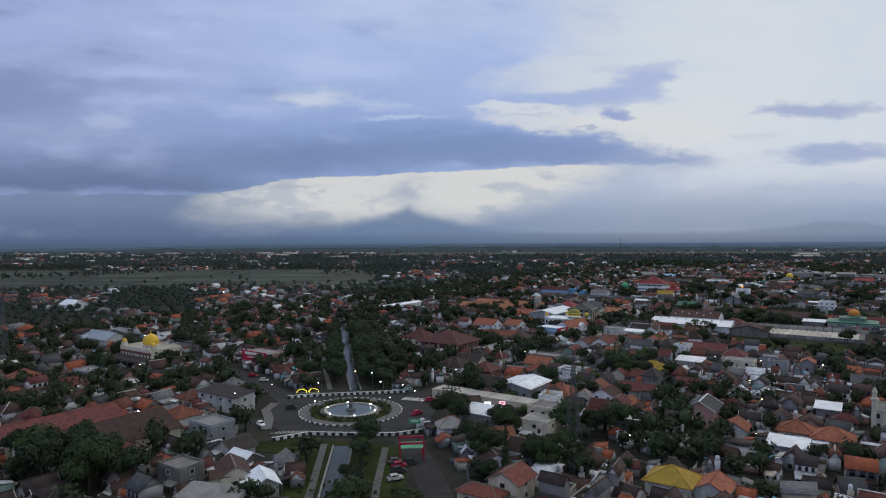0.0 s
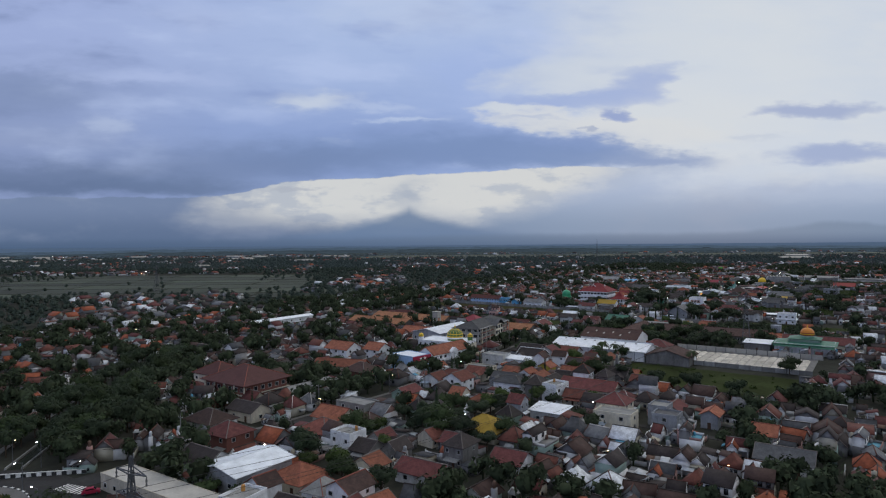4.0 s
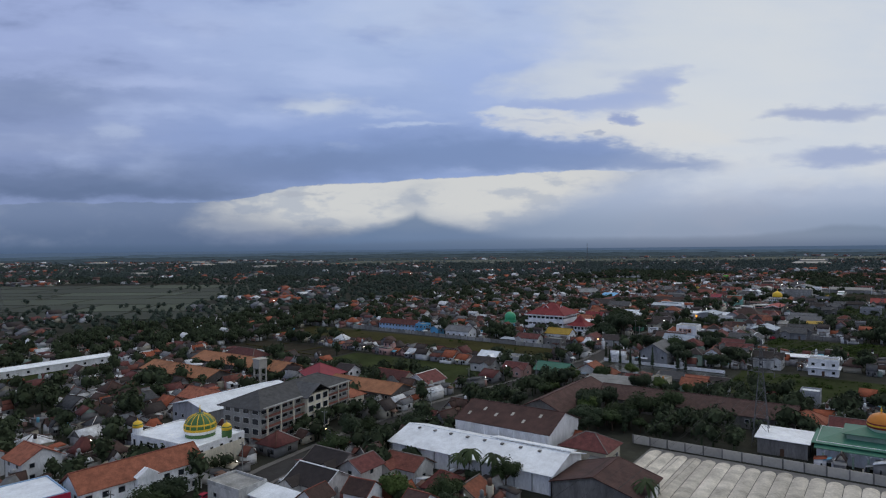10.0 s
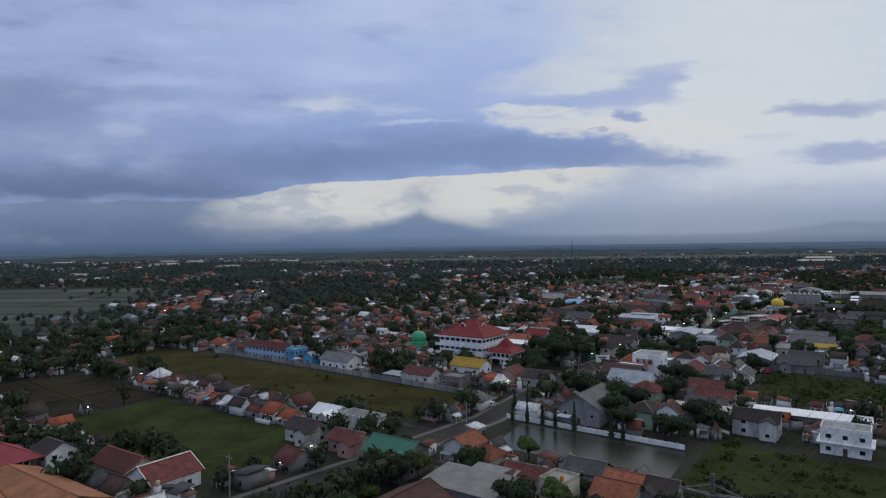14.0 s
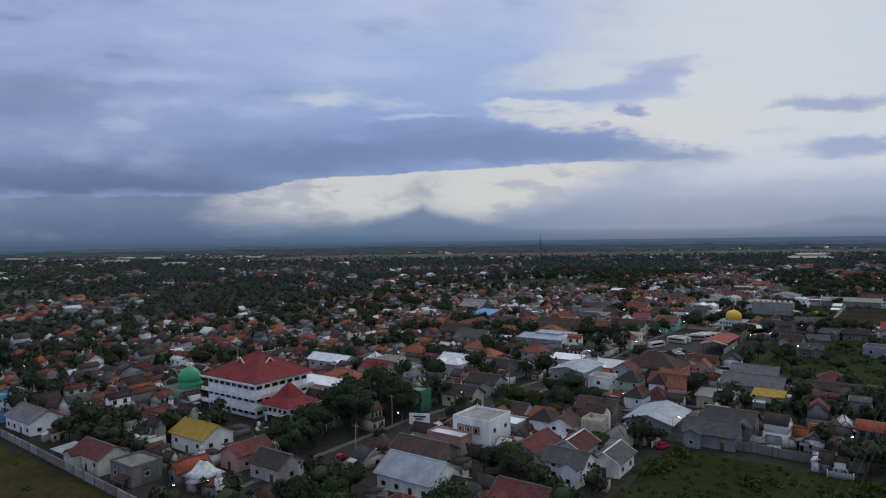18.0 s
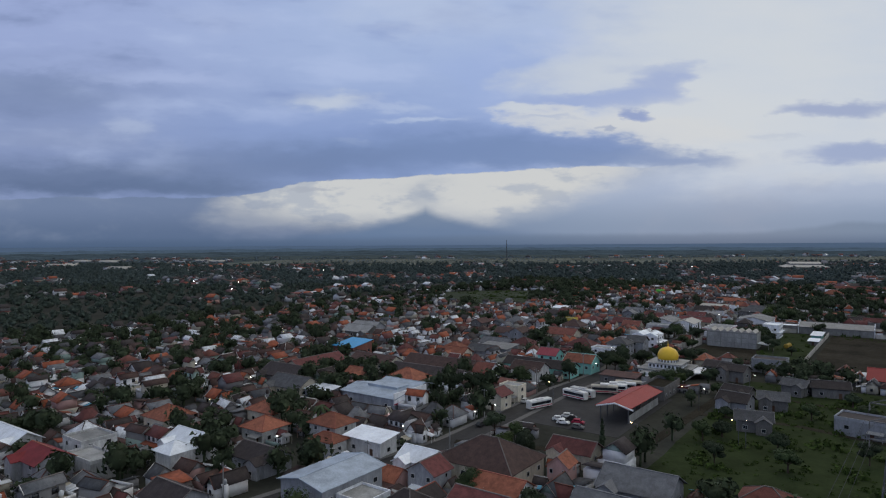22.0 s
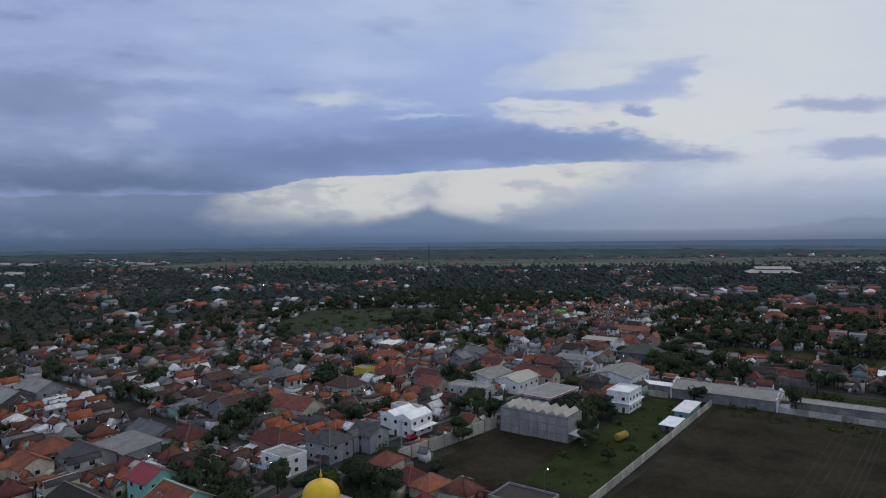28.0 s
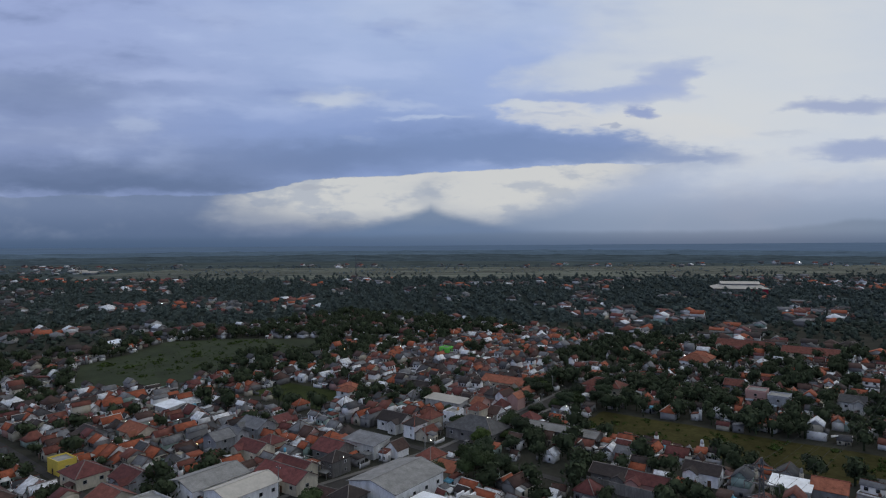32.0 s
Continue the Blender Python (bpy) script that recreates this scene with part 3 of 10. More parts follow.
def solid(name, mesh, mat, label, category, at=None, group="", kind="", smooth=False):
    """A thing that is one mesh."""
    ob = new(name, mesh.data(name, mat, smooth))
    if at is not None:
        ob.matrix_basis = at
    return tagged(ob, label, category, group, kind)


# windows and doors share their meshes by size
SHARED = {}


def window_mesh(w, h):
    """A frame ring round a recessed pane, in one piece. Returns vertices, faces, and how many of the faces are frame."""
    t = 0.1
    r = lambda k, y: [(-w / 2 + k, y, -h / 2 + k), (w / 2 - k, y, -h / 2 + k), (w / 2 - k, y, h / 2 - k), (-w / 2 + k, y, h / 2 - k)]
    v = r(0, 0.05) + r(0, -0.1) + r(t, -0.1) + r(t, -0.03)
    f = [(4 * a + i, 4 * a + (i + 1) % 4, 4 * a + 4 + (i + 1) % 4, 4 * a + 4 + i) for a in range(3) for i in range(4)]
    return v, f


def window_data(w, h, frame_mat="frame"):
    key = ("window", round(w, 1), round(h, 1), frame_mat)
    if key not in SHARED:
        v, f = window_mesh(w, h)
        p = Mesh().box(-w / 2 + 0.1, -0.028, -h / 2 + 0.1, w / 2 - 0.1, 0.04, h / 2 - 0.1)
        SHARED[key] = (Mesh().add(v, f).data("window", frame_mat), p.data("pane", "glass"))
    return SHARED[key]


def plain_window(parent, x, y, z, turn, w=1.2, h=1.2):
    """A window in one piece, frame and glass."""
    key = ("plain_window", round(w, 1), round(h, 1))
    if key not in SHARED:
        v, f = window_mesh(w, h)
        me = bpy.data.meshes.new("window")
        me.from_pydata(v, [], f + [(12, 13, 14, 15)])
        me.materials.append(MAT["frame"])
        me.materials.append(MAT["glass"])
        me.polygons[len(f)].material_index = 1
        SHARED[key] = me
    return part("window", SHARED[key], None, parent, at=pose(x, y, z, 0, 0, turn))


def window(parent, x, y, z, turn, w=1.2, h=1.2, frame_mat="frame"):
    """A window whose outside looks along -y before the turn."""
    f, p = window_data(w, h, frame_mat)
    ob = part("window", f, None, parent, at=pose(x, y, z, 0, 0, turn))
    part("pane", p, None, ob)
    return ob


def door(parent, x, y, z, turn, w=0.95, h=2.05, mat="wood"):
    key = ("door", w, h, mat)
    if key not in SHARED:
        d = Mesh().box(-w / 2 - 0.08, -0.06, 0, -w / 2, 0.05, h + 0.08).box(w / 2, -0.06, 0, w / 2 + 0.08, 0.05, h + 0.08).box(-w / 2, -0.06, h, w / 2, 0.05, h + 0.08)
        d.box(-w / 2, -0.03, 0, w / 2, 0.05, h)
        SHARED[key] = d.data("door", mat)
    return part("door", SHARED[key], None, parent, at=pose(x, y, z, 0, 0, turn))


def gable_roof(w, d, z, rise, over, thick=0.16, gable_over=None):
    """Ridge along x. Returns roof, ridge and the two gable walls."""
    go = over if gable_over is None else gable_over
    X, Y = w / 2 + go, d / 2
    k = rise / Y
    ye, ze = Y + over, z - over * k
    r = Mesh()
    sec = [(-ye, ze), (0, z + rise), (ye, ze), (ye, ze - thick), (0, z + rise - thick), (-ye, ze - thick)]
    r.add([(x, y_, z_) for x in (-X, X) for y_, z_ in sec], [(i, i + 6, (i + 1) % 6 + 6, (i + 1) % 6) for i in range(6)] + [(0, 1, 4, 5), (1, 2, 3, 4), (11, 10, 7, 6), (10, 9, 8, 7)])
    ridge = Mesh().box(-X - 0.03, -0.17, z + rise - 0.1, X + 0.03, 0.17, z + rise + 0.09)
    for s in (-1, 1):
        for e in (-1, 1):
            ridge.beam((e * X, s * ye, ze + 0.03), (e * X, 0, z + rise + 0.03), 0.15, 0.14)
    g = Mesh()
    for s in (-1, 1):
        x0, x1 = sorted((s * w / 2, s * (w / 2 - 0.15)))
        g.add([(x0, -Y, z), (x0, Y, z), (x0, 0, z + rise - thick), (x1, -Y, z), (x1, Y, z), (x1, 0, z + rise - thick)],
              [(0, 2, 1), (3, 4, 5), (0, 1, 4, 3), (1, 2, 5, 4), (2, 0, 3, 5)])
    return r, ridge, g


def hip_roof(w, d, z, rise, over, thick=0.16, top=None):
    """Ridge along the longer side; top: its length."""
    X, Y = w / 2 + over, d / 2 + over
    lx, ly = (max(0.15, X - Y), 0.05) if w >= d else (0.05, max(0.15, Y - X))
    if top is not None:
        lx, ly = (top / 2, 0.05) if w >= d else (0.05, top / 2)
    ze = z - over * rise / min(w, d) * 0.9
    zt = z + rise
    c = [(-X, -Y, ze), (X, -Y, ze), (X, Y, ze), (-X, Y, ze)]
    t = [(-lx, -ly, zt), (lx, -ly, zt), (lx, ly, zt), (-lx, ly, zt)]
    r = Mesh()
    down = lambda q: [(x_, y_, z_ - thick) for x_, y_, z_ in q]
    r.add(c + t + down(c) + down(t), [(i, (i + 1) % 4, (i + 1) % 4 + 4, i + 4) for i in range(4)] + [(4, 5, 6, 7)]
          + [(i + 12, (i + 1) % 4 + 12, (i + 1) % 4 + 8, i + 8) for i in range(4)] + [(15, 14, 13, 12)] + [(i + 8, (i + 1) % 4 + 8, (i + 1) % 4, i) for i in range(4)])
    ridge = Mesh()
    for i in range(4):
        ridge.beam(Vector(c[i]) + Vector((0, 0, 0.02)), Vector(t[i]) + Vector((0, 0, 0.02)), 0.26, 0.18)
    if w >= d:
        ridge.box(-lx, -0.2, zt - 0.08, lx, 0.2, zt + 0.12)
    else:
        ridge.box(-0.2, -ly, zt - 0.08, 0.2, ly, zt + 0.12)
    return r, ridge


def moved(m, dx=0.0, dy=0.0, quarter=False):
    """A copy of a mesh, shifted, after a quarter turn."""
    return Mesh().add([(-y + dx, x + dy, z) if quarter else (x + dx, y + dy, z) for x, y, z in m.v], m.f)


SIDES = {"S": 0, "E": 90, "N": 180, "W": 270}


def building(name, label, category, x0, y0, x1, y1, h, roof="gable", wall="white", cover="terracotta", rise=None, over=0.7, storeys=1,
             win="SE", along=None, ridge="ridge", gap=3.6, size=(1.4, 1.3), rot=0.0, door_side="S", sill=1.0, group="", ledge="", parapet=0.7, z=0.0, gable_over=None, no_door=False, plain=False):
    """A building on the rectangle x0..x1, y0..y1 with walls h high, its windows storey by storey."""
    w, d = x1 - x0, y1 - y0
    if plain and wall == "white" and int(abs(x0 * 3.7 + y0)) % 3:
        wall = "offwhite"
    b = thing(name, label, category, (x0 + x1) / 2, (y0 + y1) / 2, z, rot, group)
    body = Mesh().box(-w / 2, -d / 2, -0.3, w / 2, d / 2, h)
    along = along or ("x" if w >= d else "y")
    if roof == "gable":
        a, c = (w, d) if along == "x" else (d, w)
        rise = c * 0.28 if rise is None else rise
        turn = pose(0, 0, 0, 0, 0, 0 if along == "x" else 90)
        r, rd, g = gable_roof(a, c, h, rise, over, gable_over=gable_over)
        part("roof", r, cover, b, at=turn)
        part("ridge", rd, ridge, b, at=turn)
        body.add(g.v if along == "x" else [(-q, p, r_) for p, q, r_ in g.v], g.f)
    elif roof == "hip":
        r, rd = hip_roof(w, d, h, min(w, d) * 0.3 if rise is None else rise, over)
        part("roof", r, cover, b)
        part("ridge", rd, ridge, b)
    elif roof == "shed":
        rise = 1.2 if rise is None else rise
        X, Y = w / 2 + over, d / 2 + over
        part("roof", Mesh().slab([(-X, -Y, h + 0.1), (X, -Y, h + 0.1), (X, Y, h + rise), (-X, Y, h + rise)], 0.14), cover, b)
        body.add([(-w / 2, -d / 2, h), (-w / 2, d / 2, h), (-w / 2, d / 2, h + rise * 0.8), (w / 2, -d / 2, h), (w / 2, d / 2, h), (w / 2, d / 2, h + rise * 0.8)],
                                 [(0, 2, 1), (3, 4, 5), (0, 1, 4, 3), (1, 2, 5, 4), (2, 0, 3, 5)])
    else:
        part("roof", Mesh().box(-w / 2 + 0.22, -d / 2 + 0.22, h + 0.004, w / 2 - 0.22, d / 2 - 0.22, h + 0.16), cover, b)
        p = Mesh()
        p.box(-w / 2 - 0.04, -d / 2 - 0.04, h - 0.2, w / 2 + 0.04, -d / 2 + 0.2, h + parapet).box(-w / 2 - 0.04, d / 2 - 0.2, h - 0.2, w / 2 + 0.04, d / 2 + 0.04, h + parapet)
        p.box(-w / 2 - 0.04, -d / 2 + 0.2, h - 0.2, -w / 2 + 0.2, d / 2 - 0.2, h + parapet).box(w / 2 - 0.2, -d / 2 + 0.2, h - 0.2, w / 2 + 0.04, d / 2 - 0.2, h + parapet)
        part("parapet", p, wall, b)
    part("wall", body, wall, b)
    sh = h / storeys
    for s in win:
        length = w if s in "SN" else d
        n = max(1, int((length - 1.2) / gap))
        for k in range(storeys):
            zc = k * sh + sill + size[1] / 2 if storeys > 1 or h < 4.5 else h * 0.55
            for i in range(n):
                u = (i + 0.5) * length / n - length / 2
                if s == door_side and k == 0 and i == n // 2 and not no_door:
                    continue
                p = {"S": (u, -d / 2), "E": (w / 2, u), "N": (-u, d / 2), "W": (-w / 2, -u)}[s]
                (plain_window if plain else window)(b, p[0], p[1], zc, SIDES[s], *size)
    if not no_door:
        length = w if door_side in "SN" else d
        n = max(1, int((length - 1.2) / gap))
        u = (n // 2 + 0.5) * length / n - length / 2 if door_side in win else 0.0
        p = {"S": (u, -d / 2), "E": (w / 2, u), "N": (-u, d / 2), "W": (-w / 2, -u)}[door_side]
        door(b, p[0], p[1], 0, SIDES[door_side])
    if plain and w >= 7.5:
        pick = int(abs(x0 * 7.3 + y0 * 3.1)) % 5
        side = 1 if pick % 2 else -1
        ww = min(4.4, w * 0.44)
        if roof == "gable" and along == "x" and pick < 4:
            u, hz = side * (w / 2 - ww / 2 - 0.3), h * 0.96
            r, rd, g = gable_roof(4.4, ww, hz, ww * 0.3, 0.4)
            part("wing_roof", moved(r, u, -d / 2 - 0.2, True), cover, b)
            wing = Mesh().box(u - ww / 2, -d / 2 - 2.4, -0.3, u + ww / 2, -d / 2 - 0.01, hz)
            front = [p for p in moved(g, u, -d / 2 - 0.2, True).v[:6]]
            wing.add(front, [(0, 2, 1), (3, 4, 5), (0, 1, 4, 3), (1, 2, 5, 4), (2, 0, 3, 5)])
            part("wing", wing, wall, b)
            plain_window(b, u, -d / 2 - 2.4, 1.6, 0, 1.3, 1.2)
        elif pick != 4:
            u, pz = -side * (w / 2 - ww / 2 - 0.2), min(sh, 3.0) - 0.2
            part("porch_roof", Mesh().slab([(u - ww / 2, -d / 2 - 2.3, pz - 0.4), (u + ww / 2, -d / 2 - 2.3, pz - 0.4), (u + ww / 2, -d / 2 + 0.02, pz), (u - ww / 2, -d / 2 + 0.02, pz)], 0.09), ("asbestos", "whitemetal", "brownsheet", "paleblue")[pick], b)
            for e in (-1, 1):
                part("porch_post", Mesh().box(u + e * (ww / 2 - 0.2) - 0.07, -d / 2 - 2.15, -0.2, u + e * (ww / 2 - 0.2) + 0.07, -d / 2 - 2.0, pz - 0.5), wall, b)
    if ledge:
        for k in range(1, storeys):
            part("ledge", Mesh().box(-w / 2 - 0.9, -d / 2 - 0.9, k * sh - 0.25, w / 2 + 0.9, d / 2 + 0.9, k * sh), ledge, b)
    return b


DOME = [(1.0, -0.25), (1.03, 0.0), (1.04, 0.15), (1.0, 0.35), (0.9, 0.56), (0.74, 0.74), (0.52, 0.88), (0.28, 0.97), (0.1, 1.03), (0.03, 1.1)]


def dome(parent, x, y, z, r, mat, tall=1.0, bands=(), ribs=0):
    """An onion-like dome with its finial."""
    d = part("dome", Mesh().lathe([(a * r, b * r * tall) for a, b in DOME], 28), mat, parent, smooth=True, at=pose(x, y, z))
    part("finial", Mesh().lathe([(0.05 * r, 0), (0.05 * r, 0.12 * r), (0.1 * r, 0.18 * r), (0.04 * r, 0.26 * r), (0.015 * r, 0.5 * r)], 10, z=1.05 * r * tall), "gold", d, smooth=True)
    for k in range(ribs):
        a0 = 2 * math.pi * k / ribs
        part("rib", Mesh().tube([(q * r * math.cos(a0), q * r * math.sin(a0), b * r * tall) for q, b in DOME[1:8]], 0.13), "gold", d)
    for lo, hi, m, grow in bands:
        a = [p for p in DOME]

        def at_h(hh):
            for (r0, h0), (r1, h1) in zip(a, a[1:]):
                if h0 <= hh <= h1:
                    return r0 + (r1 - r0) * (hh - h0) / (h1 - h0)
            return a[-1][0]
        prof = [(at_h(lo + (hi - lo) * i / 4) * r * 1.0 + grow, (lo + (hi - lo) * i / 4) * r * tall) for i in range(5)]
        part("band", Mesh().lathe([(prof[0][0] - 0.3, prof[0][1])] + prof + [(prof[-1][0] - 0.3, prof[-1][1])], 28), m, d, smooth=False)
    return d


def plate(name, mesh, mat, label, category, kind="structure"):
    return solid(name, mesh, mat, label, category, kind=kind)


def strip(points, width, z0, z1):
    """A band of even width along a line."""
    m = Mesh()
    pts = [Vector((x, y, 0)) for x, y in points]
    l, r = [], []
    for i, p in enumerate(pts):
        d = (pts[min(i + 1, len(pts) - 1)] - pts[max(i - 1, 0)]).normalized()
        s = Vector((-d.y, d.x, 0)) * (width / 2)
        l.append(p + s)
        r.append(p - s)
    for i in range(len(pts) - 1):
        m.slab([(r[i].x, r[i].y, z1), (r[i + 1].x, r[i + 1].y, z1), (l[i + 1].x, l[i + 1].y, z1), (l[i].x, l[i].y, z1)], z1 - z0)
    return m


# ---- what ground is taken, on a raster of 1 m ----
GX0, GY0, GX1, GY1 = -460, 40, 120, 1520
TAKEN = np.zeros((GY1 - GY0, GX1 - GX0), bool)


def take(x0, y0, x1, y1):
    a, b, c, d = int(x0) - GX0, int(y0) - GY0, math.ceil(x1) - GX0, math.ceil(y1) - GY0
    TAKEN[max(b, 0):max(d, 0), max(a, 0):max(c, 0)] = True


def free(x0, y0, x1, y1):
    a, b, c, d = int(x0) - GX0, int(y0) - GY0, math.ceil(x1) - GX0, math.ceil(y1) - GY0
    if a < 0 or b < 0 or c > TAKEN.shape[1] or d > TAKEN.shape[0]:
        return False
    return not TAKEN[b:d, a:c].any()


def take_line(points, width):
    for (ax, ay), (bx, by) in zip(points, points[1:]):
        n = int(math.hypot(bx - ax, by - ay) / 2) + 1
        for i in range(n + 1):
            x, y = ax + (bx - ax) * i / n, ay + (by - ay) * i / n
            take(x - width / 2, y - width / 2, x + width / 2, y + width / 2)


def B(name, label, category, x0, y0, x1, y1, h, *args, **kw):
    """building(), and its ground is taken."""
    take(x0 - 1, y0 - (3 if kw.get("plain") else 1), x1 + 1, y1 + 1)
    return building(name, label, category, x0, y0, x1, y1, h, *args, **kw)

# ---- ground, roads, fields ----
LOOKX, LOOKY = -math.sin(radians(TURN)), math.cos(radians(TURN))
plate("ground", Mesh().slab([(-4600, -900, 0), (3200, -900, 0), (3200, 5600, 0), (-4600, 5600, 0)], 2.0), "ground", "dark earth and rough grass under the town", "ground")
co_, si_ = math.cos(radians(TURN)), math.sin(radians(TURN))
# far land whose pale bluish colour includes the haze of distance
plate("far_fields", Mesh().slab([(c * co_ + q * LOOKX, c * si_ + q * LOOKY, 0.012) for c, q in ((-2000, 1980), (3400, 1980), (4300, 3900), (-4300, 3900))], 0.3), "hazed_farfield", "fields and gardens far out on the plain, haze in their colour", "field")
plate("undergrowth", Mesh().slab([(c * co_ + q * LOOKX, c * si_ + q * LOOKY, 0.01) for c, q in ((-2000, 1440), (3000, 1440), (3400, 1990), (-2000, 1990))], 0.3), "underwood", "undergrowth between the trees of the plain, toned to their shade", "undergrowth")
# woodland and hazy distance that close the plain, haze painted into their colours
def far_z(x, y):
    """Height of the land, which climbs gently a long way out."""
    return 5.0 * min(1.0, max(0.0, (math.hypot(x + 60, y - 500) - 2500) / 1150))


def far_ring(name, r0, r1, rings, rough, mat, label, category):
    """A ragged belt of treetops or hazy land round the far side of the plain."""
    NA = 420
    verts = []
    for k in range(NA + 1):
        a = radians(TURN + 56 - k * 112 / NA)
        for j in range(rings + 1):
            rho = r0 + (r1 - r0) * j / rings
            x, y = -60 - math.sin(a) * rho, 500 + math.cos(a) * rho
            wood = noise.noise((x / 130, y / 130, 0.4)) + 0.7 * noise.noise((x / 34, y / 34, 2.4))
            verts.append((x, y, far_z(x, y) + (0.4 + max(0.0, wood) * rough if j else -1.5)))
    belt = Mesh()
    n = rings + 1
    belt.add(verts, [(k * n + j, k * n + j + 1, (k + 1) * n + j + 1, (k + 1) * n + j) for k in range(NA) for j in range(rings)])
    tagged(solid(name, belt, mat, label, category), kind="structure")


# base colours carry the haze: paler and bluer from belt to belt
MAT["hazed_woodbelt"] = material("hazed_woodland", (0.068, 0.093, 0.108), 1.0, vary=0, spot=0.5, scale=0.012, bump=0, spec=0.0)
MAT["hazed_belt"] = material("hazed_blue_woodland", (0.1, 0.144, 0.188), 1.0, vary=0, spot=0.35, scale=0.006, bump=0, spec=0.0)
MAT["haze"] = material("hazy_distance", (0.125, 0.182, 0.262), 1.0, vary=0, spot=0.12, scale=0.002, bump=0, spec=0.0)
far_ring("woodland", 2470, 3080, 30, 6.0, "hazed_woodbelt", "lightly hazed woodland with clearings far out on the plain", "woodland")
far_ring("woodland", 3060, 3750, 20, 6.0, "hazed_belt", "blue hazy woodland on the far edge of the plain", "woodland")
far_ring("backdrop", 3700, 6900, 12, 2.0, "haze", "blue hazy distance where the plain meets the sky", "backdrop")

MAIN_ROAD = [(-158, 203), (-152, 260), (-147, 310), (-144, 350), (-146, 389), (-153, 425), (-157, 460), (-156, 510), (-148, 570), (-143, 625), (-148, 675), (-149, 735), (-140, 800), (-131, 860), (-133, 940), (-130, 985), (-136, 1022), (-130, 1095), (-126, 1160), (-114, 1222), (-116, 1330)]
WEST_ROAD = [(-186, 172), (-204, 181), (-255, 198), (-319, 210), (-430, 232)]
SOUTH_ROAD = [(-136, 170), (-122, 160), (-106, 146), (-85, 125), (-55, 95)]
WEST_SPUR = [(-176, 158), (-190, 140), (-205, 128)]
LOT_LANE = [(-131, 862), (-83, 880), (-79, 950), (-76, 1030)]
ESTATE_LANES = [[(-121, 1110), (-200, 1118), (-330, 1125)], [(-124, 1022), (-230, 1022), (-330, 1030)], [(-120, 1215), (-240, 1222), (-360, 1228)], [(-149, 604), (-262, 606), (-380, 608)], [(-150, 345), (-90, 342), (-10, 338)],
                [(-120, 1222), (-20, 1212), (60, 1208)], [(-133, 945), (-190, 948), (-300, 950)], [(-149, 690), (-80, 686), (0, 690)]]
road_no = 0
for line, wd, mat, nm in [(MAIN_ROAD, 8.4, "asphalt", "main street"), (WEST_ROAD, 9, "asphalt", "street"), (SOUTH_ROAD, 8, "asphalt", "street beside the canal"), (WEST_SPUR, 7, "asphalt", "short street"), (LOT_LANE, 3.6, "soil", "unpaved lane"), ([(-80, 935), (-50, 938), (-20, 930), (10, 928)], 3.0, "soil", "unpaved lane"), ([(-78, 975), (-52, 972), (-30, 968)], 2.6, "soil", "unpaved lane")] + [(l, 3.4, "asphalt", "narrow estate lane") for l in ESTATE_LANES]:
    road_no += 1
    plate(f"road_{road_no}", strip(line, wd, -0.2, 0.05 + 0.004 * road_no), mat, f"dark worn {nm} of asphalt" if mat == "asphalt" else "trodden dark lane of gravel and earth", "road")
    take_line(line, wd + 2)
for s in (-1, 1):
    plate(f"pavement_{1 if s < 0 else 2}", strip([(x + s * 5.2, y) for x, y in MAIN_ROAD[1:]], 2.0, -0.2, 0.19), "paving", "raised concrete footway along the main street", "pavement")

FIELDS = [
    ("field", -88, 398, -12, 447, "grass", "flat green playing field of short grass beside a wall"),
    ("field", -372, 611, -163, 650, "drygrass", "long field of yellowing grass inside a low wall"),
    ("field", -266, 538, -169, 580, "grass", "green field between houses and trees"),
    ("field", -348, 541, -269, 584, "soil", "dark ploughed field"),
    ("field", -74, 588, 20, 640, "grass", "rough grass crossed by a dirt path"),
    ("field", -76, 700, -15, 756, "grass", "overgrown grass plot"),
    ("field", -76, 858, -8, 1000, "lush", "green overgrown plot with weeds"),
    ("field", -114, 1036, -63, 1086, "soil", "bare dark plot inside a concrete wall"),
    ("field", -84, 1048, -62, 1160, "lush", "grass yard inside a concrete wall"),
    ("field", -58, 1034, 40, 1163, "soil", "dark harvested field inside a concrete wall"),
    ("field", -88, 1270, 40, 1306, "drygrass", "fallow field of brown-green grass"),
    ("field", -255, 1232, -200, 1262, "grass", "grassy plot among houses"),
    ("field", -356, 426, -334, 487, "grass", "narrow strip of grass beside a long white shed"),
    ("field", -40, 1175, 45, 1205, "grass", "strip of rough grass behind a long shed"),
]
lift = 0.02
for nm, x0, y0, x1, y1, mat, label in FIELDS:
    lift += 0.006
    fr = random.Random(x0 * 7 + y0)
    n = 10
    edge = [(x0 + (x1 - x0) * i / n, y0 + fr.uniform(-0.8, 0.8)) for i in range(n)] + [(x1 + fr.uniform(-0.8, 0.8), y0 + (y1 - y0) * i / n) for i in range(n)]
    edge += [(x1 - (x1 - x0) * i / n, y1 + fr.uniform(-0.8, 0.8)) for i in range(n)] + [(x0 + fr.uniform(-0.8, 0.8), y1 - (y1 - y0) * i / n) for i in range(n)]
    plate(nm, Mesh().slab([(a, b, lift) for a, b in edge], 0.3), mat, label, "field")
    take(x0, y0, x1, y1)
plate("lawn", Mesh().slab([(x, y, 0.135) for x, y in ((-163, 135), (-160, 140), (-155.5, 145), (-149, 149.5), (-145.5, 146), (-146, 139), (-150, 131), (-157, 128.5))], 0.3), "grass", "small green lawn between the canal and the junction", "lawn")
take(-170, 128, -143, 153)
take(-182, 140, -168, 156)
